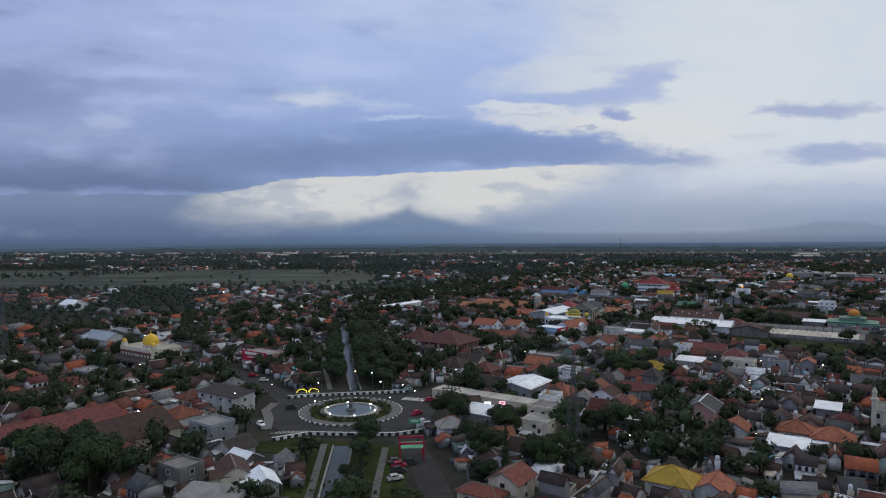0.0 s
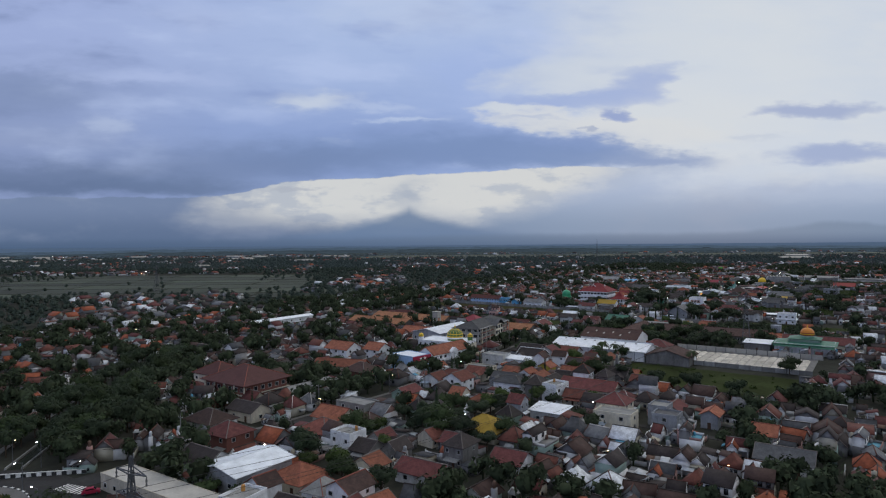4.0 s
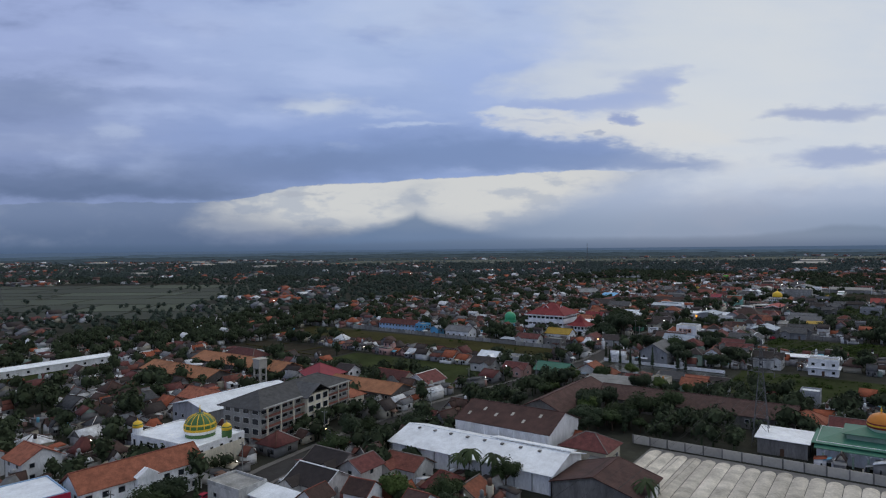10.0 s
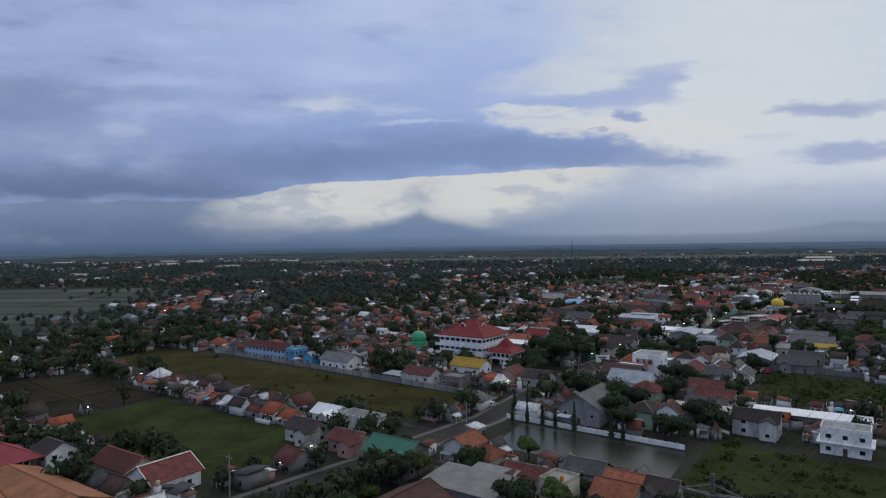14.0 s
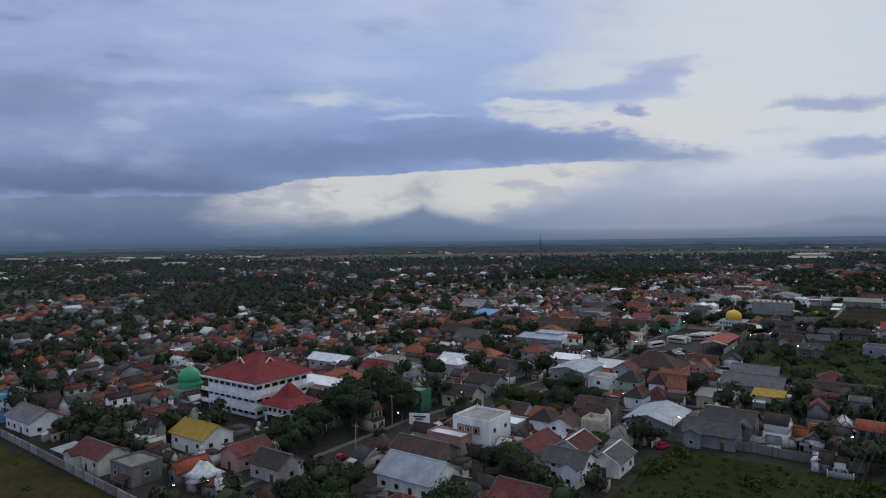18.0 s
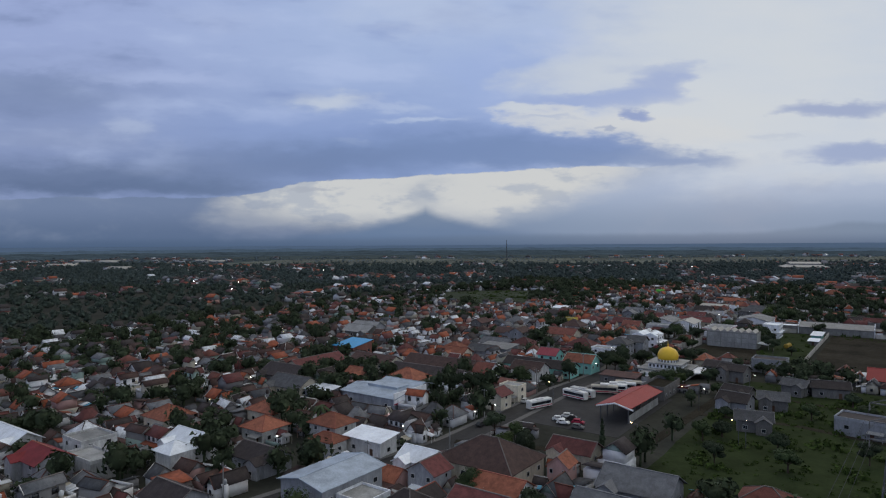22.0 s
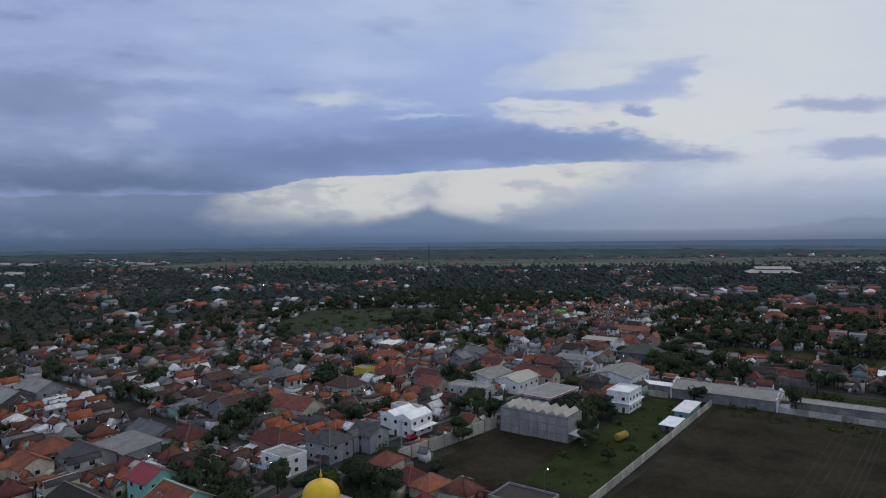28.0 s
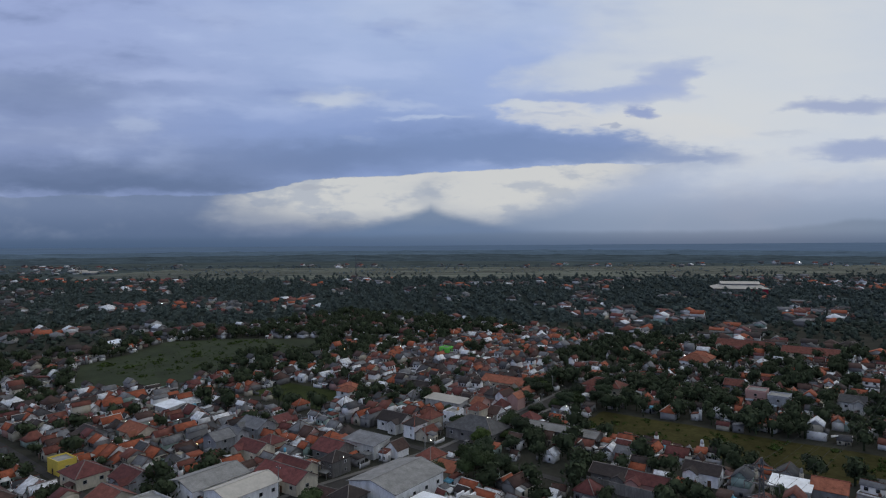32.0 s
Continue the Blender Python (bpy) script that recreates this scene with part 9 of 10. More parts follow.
# ---- houses ----
def house_kind(seed, w, d, h, form, wall, cover, label, storeys=1):
    """A small house with porch, windows and ridge; its front looks along -y."""
    rr = random.Random(seed)
    b = thing("house", label, "house", 0, 0, -50, group="small houses of the town")
    body = Mesh().box(-w / 2, -d / 2, -0.3, w / 2, d / 2, h)
    rc = "ridge" if rr.random() < 0.55 else "ridge_red"
    if form == "gable":
        r, rd, g = gable_roof(d, w, h, w * 0.3, 0.6)
        turn = pose(0, 0, 0, 0, 0, 90)
        part("roof", r, cover, b, at=turn)
        part("ridge", rd, rc, b, at=turn)
        body.add([(-y, x, z) for x, y, z in g.v], g.f)
    elif form == "side":
        r, rd, g = gable_roof(w, d, h, d * 0.28, 0.6)
        part("roof", r, cover, b)
        part("ridge", rd, rc, b)
        body.add(g.v, g.f)
    elif form == "hip":
        r, rd = hip_roof(w, d, h, min(w, d) * 0.32, 0.7)
        part("roof", r, cover, b)
        part("ridge", rd, rc, b)
    else:
        part("roof", Mesh().box(-w / 2 + 0.2, -d / 2 + 0.2, h + 0.004, w / 2 - 0.2, d / 2 - 0.2, h + 0.12), cover, b)
        p = Mesh().box(-w / 2, -d / 2, h - 0.1, w / 2, -d / 2 + 0.2, h + 0.8).box(-w / 2, d / 2 - 0.2, h - 0.1, w / 2, d / 2, h + 0.8)
        p.box(-w / 2, -d / 2 + 0.2, h - 0.1, -w / 2 + 0.2, d / 2 - 0.2, h + 0.8).box(w / 2 - 0.2, -d / 2 + 0.2, h - 0.1, w / 2, d / 2 - 0.2, h + 0.8)
        part("parapet", p, wall, b)
        part("water_tank", Mesh().lathe([(0.5, 0), (0.55, 0.1), (0.55, 1.1), (0.35, 1.35), (0.12, 1.4)], 12, w * 0.2, d * 0.25, h + 0.12), "tank", b)
    part("wall", body, wall, b)
    sh = h / storeys
    for k in range(storeys):
        zc = k * sh + 1.55
        for u in (-w * 0.3, w * 0.3):
            plain_window(b, u, -d / 2, zc, 0, 1.3, 1.2)
        plain_window(b, w / 2, d * 0.2, zc, 90, 1.1, 1.1)
    door(b, 0, -d / 2, 0, 0)
    pw = w * rr.uniform(0.5, 0.95)
    pz = min(sh, 2.9) - 0.15
    part("porch_roof", Mesh().slab([(-pw / 2, -d / 2 - 2.2, pz - 0.45), (pw / 2, -d / 2 - 2.2, pz - 0.45), (pw / 2, -d / 2 + 0.02, pz), (-pw / 2, -d / 2 + 0.02, pz)], 0.1),
         rr.choice(("asbestos", "whitemetal", cover, "greyroof")), b)
    for s in (-1, 1):
        part("porch_post", Mesh().box(s * (pw / 2 - 0.2) - 0.09, -d / 2 - 2.05, -0.2, s * (pw / 2 - 0.2) + 0.09, -d / 2 - 1.87, pz - 0.5), wall, b)
    b["size"] = (w, d)
    return b


WORDS = {"terracotta": "orange terracotta tiled", "terracotta_old": "weathered terracotta tiled", "redtile": "red-brown tiled", "browntile": "brown tiled", "darktile": "dark brown tiled", "greytile": "dark grey tiled", "asbestos": "grey fibre-cement sheet", "whitemetal": "white sheet-metal", "maroon": "maroon tiled", "concrete": "flat concrete", "greyroof": "grey sheet-metal"}
WALLS = {"white": "white", "cream": "cream", "greywall": "grey", "pinkwall": "pink", "greenwall": "pale green", "stained": "bare stained"}
HOUSES = []
spec = [("gable", 7.5, 10, 3.3, 1), ("side", 9.5, 8.5, 3.4, 1), ("hip", 10, 9.5, 3.5, 1), ("gable", 7, 9.5, 6.2, 2), ("hip", 8.5, 9, 6.2, 2), ("flat", 7.5, 9, 6.4, 2)]
covers = ["terracotta", "darktile", "terracotta_old", "browntile", "redtile", "darktile", "terracotta", "browntile", "asbestos", "darktile", "redtile"]
wall_cycle = ["white", "cream", "greywall", "white", "greenwall", "white", "stained", "cream", "pinkwall", "greywall", "white"]
for i in range(34):
    form, w, d, h, st = spec[(i * 5 + i // 6) % 6]
    cov = "concrete" if form == "flat" else covers[i % 11]
    wal = wall_cycle[(i * 3 + 1) % 11]
    what = f"{'two-storey' if st > 1 else 'low'} house, {WALLS[wal]} plaster walls, {WORDS[cov]} roof"
    HOUSES.append((house_kind(100 + i, w + (i % 3) * 0.6, d - (i % 4) * 0.4, h, form, wal, cov, what, st), w + (i % 3) * 0.6, d - (i % 4) * 0.4, form, cov))


def swarm(name, label, category, templates, rows, mats, kind="stuff"):
    """Many alike things joined: templates (verts, faces, slots), rows (template, x, y, z, turn, sx, sy, sz)."""
    V, L, S, T, MI = [], [], [], [], []
    nv, nl = 0, 0
    rows = np.asarray(rows, float)
    for k, (tv, tf, ts) in enumerate(templates):
        r = rows[rows[:, 0] == k]
        if not len(r):
            continue
        tv = np.asarray(tv, float)
        c, s = np.cos(r[:, 4])[:, None], np.sin(r[:, 4])[:, None]
        x, y, z = tv[None, :, 0] * r[:, 5:6], tv[None, :, 1] * r[:, 6:7], tv[None, :, 2] * r[:, 7:8]
        V.append(np.stack([x * c - y * s + r[:, 1:2], x * s + y * c + r[:, 2:3], z + r[:, 3:4]], 2).reshape(-1, 3))
        fl = np.concatenate([np.array(f) for f in tf])
        fs = np.array([len(f) for f in tf])
        L.append((fl[None] + (np.arange(len(r)) * len(tv))[:, None] + nv).reshape(-1))
        T.append(np.tile(fs, len(r)))
        MI.append(np.tile(np.array(ts), len(r)))
        nv += len(tv) * len(r)
    V, L, T, MI = np.concatenate(V), np.concatenate(L), np.concatenate(T), np.concatenate(MI)
    me = bpy.data.meshes.new(name)
    me.vertices.add(len(V))
    me.vertices.foreach_set("co", V.astype(np.float32).ravel())
    me.loops.add(len(L))
    me.loops.foreach_set("vertex_index", L.astype(np.int32))
    me.polygons.add(len(T))
    me.polygons.foreach_set("loop_start", np.concatenate([[0], np.cumsum(T)[:-1]]).astype(np.int32))
    for m in mats:
        me.materials.append(MAT[m])
    me.polygons.foreach_set("material_index", MI.astype(np.int32))
    me.update(calc_edges=True)
    me.validate()
    return tagged(new(name, me), label, category, kind=kind)


def small_house(form, wins=True):
    """One house of the joined rest: walls (0), roof (1), openings (2), ridges (3), sheets (4); about 8 x 9 m."""
    m, slots = Mesh(), []

    def put(mm, slot):
        if wins or slot < 2:
            m.add(mm.v, mm.f)
            slots.extend([slot] * len(mm.f))

    def gabled(x0, y0, x1, y1, h, rise, across, over=0.5):
        """Walls and a gable roof on a rectangle; across: the ridge runs along y."""
        put(Mesh().box(x0, y0, -0.3, x1, y1, h), 0)
        a, c = (y1 - y0, x1 - x0) if across else (x1 - x0, y1 - y0)
        for mm, slot in zip(gable_roof(a, c, h, rise, over), (1, 3, 0)):
            put(moved(mm, (x0 + x1) / 2, (y0 + y1) / 2, across), slot)

    def openings(y, spots, z0, z1, half):
        for u in spots:
            put(Mesh().box(u - half, y - 0.05, z0, u + half, y + 0.05, z1), 2)
    w, d, h = 8.0, 9.0, 3.3
    if form == "gable":
        gabled(-4, -4.5, 4, 4.5, h, 2.5, False, 0.6)
    elif form == "hip":
        put(Mesh().box(-w / 2, -d / 2, -0.3, w / 2, d / 2, h), 0)
        r, rd = hip_roof(w, d, h, 2.7, 0.6)
        put(r, 1)
        put(rd, 3)
    elif form == "two":
        put(Mesh().box(-w / 2, -d / 2, -0.3, w / 2, d / 2, h), 0)
        put(Mesh().box(-w / 2 + 0.3, -d / 2 + 1.5, h, w / 2 - 0.3, d / 2 - 0.3, 6.0), 0)
        r, rd, g = gable_roof(w - 0.6, d - 1.8, 6.0, 2.0, 0.5)
        put(moved(r, 0, 0.6), 1)
        put(moved(g, 0, 0.6), 0)
        put(Mesh().slab([(-w / 2, -d / 2 - 0.8, h - 0.2), (w / 2, -d / 2 - 0.8, h - 0.2), (w / 2, -d / 2 + 1.4, h + 0.4), (-w / 2, -d / 2 + 1.4, h + 0.4)], 0.12), 1)
        openings(-3.0, (-2.2, 0.2, 2.4), 4.0, 5.3, 0.6)
    elif form == "double":
        gabled(-4, -4.5, 0.3, 4.5, 3.6, 1.7, True, 0.35)
        gabled(0.3, -3.4, 4, 3.6, 3.0, 1.4, True, 0.35)
        put(Mesh().slab([(0.4, -5.0, 2.3), (4.2, -5.0, 2.3), (4.2, -3.4, 2.7), (0.4, -3.4, 2.7)], 0.08), 4)
        for x0, x1, y, zb, zt in ((-4.2, 0.4, -4.72, 3.6, 5.5), (0.2, 4.2, -3.62, 3.0, 4.6)):
            c = (x0 + x1) / 2
            put(Mesh().add([(x0, y, zb - 0.4), (x1, y, zb - 0.4), (c, y, zt), (x0, y + 0.2, zb - 0.4), (x1, y + 0.2, zb - 0.4), (c, y + 0.2, zt)], [(0, 1, 2), (5, 4, 3), (1, 4, 5, 2), (3, 0, 2, 5), (0, 3, 4, 1)]), 0)
    elif form == "cross":
        gabled(-4, -0.8, 4, 4.5, h, 1.9, False)
        gabled(-3.6, -4.5, 0.2, 1.6, h, 1.5, True, 0.4)
        put(Mesh().slab([(0.3, -3.6, 2.4), (4.2, -3.6, 2.4), (4.2, -0.9, 3.0), (0.3, -0.9, 3.0)], 0.1), 4)
        put(Mesh().box(3.8, -3.5, -0.2, 4.0, -3.3, 2.3), 0)
    elif form == "deck":
        put(Mesh().box(-4, -4.5, -0.3, 4, 4.5, 3.4), 0)
        put(Mesh().box(-3.75, -4.25, 3.404, 3.75, 0.2, 3.46), 4)
        for q in ((-4, -4.5, 4, -4.3), (-4, -4.3, -3.8, 0.4), (3.8, -4.3, 4, 0.4)):
            put(Mesh().box(q[0], q[1], 3.4, q[2], q[3], 4.2), 0)
        gabled(-3.9, 0.4, 3.9, 4.5, 6.2, 1.3, False, 0.4)
        put(Mesh().lathe([(0.5, 3.46), (0.55, 4.0), (0.55, 4.5), (0.15, 4.8)], 8, 2.6, -0.6), 4)
        openings(0.4, (-2.0, 1.8), 4.2, 5.5, 0.7)
    elif form == "joglo":
        put(Mesh().box(-w / 2, -d / 2, -0.3, w / 2, d / 2, 2.8), 0)
        rings_ = [(4.7, 5.2, 2.5), (2.6, 3.1, 3.6), (0.12, 1.6, 5.8)]
        v = [(a * sx, b * sy, z) for a, b, z in rings_ for sx, sy in ((1, 1), (-1, 1), (-1, -1), (1, -1))]
        put(Mesh().add(v, [(4 * k + n, 4 * k + (n + 1) % 4, 4 * k + 4 + (n + 1) % 4, 4 * k + 4 + n) for k in range(2) for n in range(4)] + [(3, 2, 1, 0), (8, 9, 10, 11)]), 1)
        put(Mesh().box(-0.2, -1.6, 5.72, 0.2, 1.6, 5.95), 3)
    elif form == "patched":
        gabled(-4, -1.6, 4, 4.5, 3.4, 1.8, False)
        put(Mesh().box(-3.8, -4.5, -0.3, 3.6, -1.6, 2.5), 0)
        x = -4.2
        for k, wd in enumerate((2.4, 1.7, 2.6, 1.6)):
            lift_ = 0.05 * (k % 3)
            put(Mesh().slab([(x, -5.0 + 0.2 * (k % 2), 2.5 + lift_), (x + wd - 0.03, -5.0 + 0.2 * (k % 2), 2.5 + lift_), (x + wd - 0.03, -1.5, 3.2 + lift_), (x, -1.5, 3.2 + lift_)], 0.06), 4)
            x += wd
    else:
        put(Mesh().box(-w / 2, -d / 2, -0.3, w / 2, d / 2, h), 0)
        put(Mesh().slab([(-w / 2 - 0.4, -d / 2 - 0.4, h + 0.1), (w / 2 + 0.4, -d / 2 - 0.4, h + 0.1), (w / 2 + 0.4, d / 2 + 0.4, h + 1.0), (-w / 2 - 0.4, d / 2 + 0.4, h + 1.0)], 0.14), 1)
    front = -3.4 if form == "double" else -d / 2
    openings(-d / 2, (-2.4,), 0.9, 2.2, 0.7)
    if form != "cross":
        openings(front, (2.4,), 0.9, 2.2, 0.7)
        openings(front, (0.9,), 0.0, 2.1, 0.5)
    put(Mesh().box(w / 2 - 0.05, 0.4, 0.9, w / 2 + 0.05, 1.8, 2.1), 2)
    return m.v, m.f, slots


FORMS = [small_house(f) for f in ("gable", "hip", "two", "shed", "double", "cross", "deck", "joglo", "patched")]
FAR_FORMS = [small_house(f, False) for f in ("gable", "hip", "two", "shed", "double", "cross", "deck", "joglo", "patched")]


def tree_clump(seed, n_leaf):
    m = Mesh()
    rr = random.Random(seed)
    blobs = [(0, 0, 3.6, 2.5, 2.5, 2.2)] + [(rr.uniform(-1.8, 1.8), rr.uniform(-1.8, 1.8), rr.uniform(2.6, 5.2), 1.5, 1.5, 1.3) for _ in range(2)]
    hull(m, blobs[:2], seed, 0.6, 5)
    v, f = leaf_cloud(seed, blobs, n_leaf, 0.47)
    m.add(v.tolist(), f)
    m.beam((0, 0, -0.2), (0, 0, 2.5), 0.35)
    return m.v, m.f, [0] * len(m.f)


CLUMPS = [tree_clump(s, 180) for s in (1, 2, 3, 4)]


def far_clump(seed, leaves=40):
    m = Mesh()
    rr = random.Random(seed)
    blobs = [(0, 0, 3.6, 2.8, 2.8, 2.6), (rr.uniform(-1.5, 1.5), rr.uniform(-1.5, 1.5), 4.8, 1.6, 1.6, 1.5)]
    hull(m, blobs[:1], seed, 0.62, 4)
    v, f = leaf_cloud(seed, blobs, leaves, 0.95)
    m.add(v.tolist(), f)
    return m.v, m.f, [0] * len(m.f)


FAR_CLUMPS = [far_clump(s) for s in (5, 6, 7, 8)]
DEEP_CLUMPS = [far_clump(s, 12) for s in (5, 6, 7, 8)]

# ---- the town between the landmarks ----
WOODS = [(-460, 500, -352, 720, 0.9), (-352, 540, -300, 612, 0.8), (-460, 1240, -262, 1520, 0.88), (-262, 1190, -196, 1268, 0.55), (-162, 1395, -120, 1520, 0.97), (-118, 1395, 60, 1480, 0.8), (-262, 205, -172, 268, 0.8), (-340, 262, -208, 352, 0.65), (-300, 380, -200, 405, 0.6), (-345, 430, -230, 535, 0.55), (-160, 503, -36, 572, 1.0), (-250, 405, -200, 440, 0.6)]
WOODS += [(-182, 684, -152, 760, 0.85), (-216, 316, -150, 344, 0.96), (-288, 400, -222, 438, 0.88), (-275, 450, -242, 475, 0.9), (-245, 335, -212, 372, 0.7), (-420, 440, -365, 500, 0.85), (-100, 700, -74, 718, 0.9), (-95, 755, -60, 770, 0.7), (-135, 1308, -45, 1366, 0.93), (-14, 1306, 40, 1392, 0.9), (-84, 1190, -45, 1212, 0.85), (-100, 1265, -85, 1300, 0.8), (-160, 440, -135, 500, 0.8), (-205, 520, -160, 537, 0.7), (-66, 180, -22, 206, 0.9), (-60, 120, 0, 180, 0.5), (-105, 1098, -78, 1131, 0.98), (-440, 640, -330, 1000, 0.68), (-440, 1000, -330, 1200, 0.62), (-330, 770, -250, 900, 0.55), (-210, 80, -120, 118, 0.5), (-140, 508, -150, 560, 0.8)]


def woodiness(x, y):
    edge = min(x + 460, 120 - x, y - 40)
    return max(inner_woodiness(x, y), 0.92 - edge / 70 if edge < 60 else 0.0)


def inner_woodiness(x, y):
    for x0, y0, x1, y1, k in WOODS:
        if x0 <= x <= x1 and y0 <= y <= y1:
            return k
    if x < -235 and y < 540:
        return 0.72
    if x < -320:
        return 0.7
    if y > 940 and -330 < x < -120:
        return min(0.85, max(0.08, 0.2 + 1.5 * (noise.noise((x / 34, y / 34, 3.0)) - 0.05)))
    if y > 1300 and x > -130:
        return 0.8
    return min(0.95, max(0.18, 0.47 + 1.7 * (noise.noise((x / 38, y / 38, 3.0)) + 0.5 * noise.noise((x / 17, y / 17, 8.0)))))


rt = random.Random(2024)
near_rows, thing_spots = [], []
for sweep, (sx, sy) in enumerate(((8.2, 9.2), (6.8, 7.6), (5.2, 5.8), (3.6, 4.2))):
    yy = GY0 + 4.0
    row = 0
    while yy < GY1 - 8:
        xx = GX0 + 4.0 + rt.uniform(0, 6)
        row_turn = rt.choice((0, 0, 90, 180, 270))
        while xx < GX1 - 8:
            wk = woodiness(xx, yy)
            estate = 950 < yy < 1420 and -335 < xx < -120
            k = 0.76 if estate and sweep == 0 else 1.0
            w, d = sx * k * rt.uniform(0.76, 0.97), sy * rt.uniform(0.76, 0.97)
            x, y = xx + rt.uniform(-0.6, 0.6), yy + rt.uniform(-0.6, 0.6)
            xx += sx * k * (1.0 if rt.random() < 0.84 else 1.3)
            if rt.random() < wk or not free(x - w / 2 - 0.2, y - d / 2 - 0.3, x + w / 2 + 0.2, y + d / 2 + 0.3):
                continue
            take(x - w / 2, y - d / 2, x + w / 2, y + d / 2)
            turn = (row_turn if estate or rt.random() < 0.4 else rt.choice((0, 90, 180, 270))) + rt.gauss(0, 2 if estate else 5) + (45 if abs((x + 160) + (y - 178)) < 60 and y < 330 else 0)
            thing_spots.append((x, y, w, d, turn, sweep))
        yy += sy * (1.0 if row % 2 else 1.18)
        row += 1


def nearness(s):
    """Distance from the strip of town that lies closest under the way."""
    x, y = s[0], s[1]
    return abs(x - (-105 - 0.02 * (y - 600)) - 0.0) + (0 if 110 < y < 1330 else 400)


thing_spots.sort(key=nearness)
count = 0
for x, y, w, d, turn, sweep in thing_spots:
    if count < 96 and sweep < 2:
        red = 940 < y < 1350
        pick = rt.randrange(len(HOUSES))
        if HOUSES[pick][3] == "flat" and rt.random() < 0.6:
            pick = rt.randrange(len(HOUSES))
        if red and HOUSES[pick][4] in ("darktile", "greytile", "browntile") and rt.random() < 0.6:
            pick = rt.randrange(len(HOUSES))
        ob, hw, hd, form, cov = HOUSES[pick]
        quarter = round(turn / 90) % 2
        fw, fd = (w, d) if not quarter else (d, w)
        copy_thing(ob, pose(x, y, 0, 0, 0, turn) @ Matrix.Diagonal((fw / hw, fd / hd, rt.uniform(0.9, 1.08), 1)))
        count += 1
    else:
        quarter = round(turn / 90) % 2
        fw, fd = (w, d) if not quarter else (d, w)
        k = rt.choices(range(9), (3, 1.6, 1.6, 0.8, 2.4, 2.4, 1.1, 1.4, 2.2))[0] if sweep < 2 else rt.choice((0, 3, 3, 8))
        near_rows.append((k, x, y, 0, radians(turn), fw / 8, fd / 9, rt.uniform(0.85, 1.2) if sweep < 2 else rt.uniform(0.6, 0.95)))
near_rows = np.array(near_rows)
redder = near_rows[:, 2] > 930
def annexes():
    """Lean-tos, awnings, yard walls and roof tanks of the joined houses."""
    lean, cs = Mesh(), []
    lean.slab([(-1.6, -1.2, 2.2), (1.6, -1.2, 2.2), (1.6, 1.2, 2.9), (-1.6, 1.2, 2.9)], 0.1)
    cs += [0] * len(lean.f)
    lean.add([(-1.5, -1.1, 0), (-1.3, -1.1, 0), (-1.3, -1.1, 2.2), (-1.5, -1.1, 2.2), (1.5, -1.1, 0), (1.3, -1.1, 0), (1.3, -1.1, 2.2), (1.5, -1.1, 2.2)], [(0, 1, 2, 3), (7, 6, 5, 4)])
    cs += [1] * (len(lean.f) - len(cs))
    room = Mesh().box(-1.5, -1.3, -0.2, 1.5, 1.3, 2.5)
    rs = [1] * len(room.f)
    room.slab([(-1.8, -1.6, 2.5), (1.8, -1.6, 2.5), (1.8, 1.6, 3.0), (-1.8, 1.6, 3.0)], 0.12)
    rs += [0] * (len(room.f) - len(rs))
    yard = Mesh().box(-3.4, -0.09, -0.1, 3.4, 0.09, 1.5).box(-3.5, -0.2, -0.1, -3.2, 0.2, 1.8).box(3.2, -0.2, -0.1, 3.5, 0.2, 1.8)
    tank = Mesh().box(-0.7, -0.7, -0.2, 0.7, 0.7, 4.4)
    ts = [1] * len(tank.f)
    tank.lathe([(0.55, 4.4), (0.6, 5.0), (0.6, 5.6), (0.2, 5.9)], 8)
    ts += [0] * (len(tank.f) - len(ts))
    kinds = [(lean.v, lean.f, cs), (room.v, room.f, rs), (yard.v, yard.f, [1] * len(yard.f)), (tank.v, tank.f, ts)]
    rows = []
    ra = random.Random(88)

    def put(r, k, lx, ly, turn, s):
        c, q = math.cos(r[4]), math.sin(r[4])
        rows.append((k, r[1] + lx * c - ly * q, r[2] + lx * q + ly * c, 0, r[4] + turn, s * ra.uniform(0.8, 1.2), s * ra.uniform(0.8, 1.2), ra.uniform(0.85, 1.15)))
    for r in near_rows:
        w, d = 4 * r[5], 4.5 * r[6]
        if ra.random() < 0.5:
            put(r, 0, ra.uniform(-0.5, 0.5) * w, -d - 0.9, 0.0, 0.9)
        if ra.random() < 0.4:
            s = ra.choice((-1, 1))
            put(r, ra.choice((0, 1)), s * (w + 0.8), ra.uniform(-0.5, 0.6) * d, s * 1.571, 0.85)
        if ra.random() < 0.28:
            put(r, 2, 0, -d - 2.0, 0.0, 0.9)
        if ra.random() < 0.07:
            put(r, 3, ra.uniform(-0.6, 0.6) * w, d + 0.7, 0.0, 0.9)
    swarm("lean_tos", "small lean-tos, porch roofs, yard walls and water tanks", "annexes", kinds, rows, ("sheet_mix", "far_wall"))


annexes()
aside = np.abs(near_rows[:, 1] + 110) > 190
swarm("houses", "outlying low houses with dark and clay roofs", "houses", FAR_FORMS, near_rows[aside], ("far_wall", "roofs_mixed"))
redder, calm = redder & ~aside, ~redder & ~aside
swarm("houses", "packed low houses with clay, sheet and grey roofs", "houses", FORMS, near_rows[redder], ("far_wall", "roofs_red", "glass", "ridge_mix", "sheet_mix"))
swarm("houses", "packed low houses with dark and clay roofs", "houses", FORMS, near_rows[calm], ("far_wall", "roofs_mixed", "glass", "ridge_mix", "sheet_mix"))

tree_rows = []
spots = []
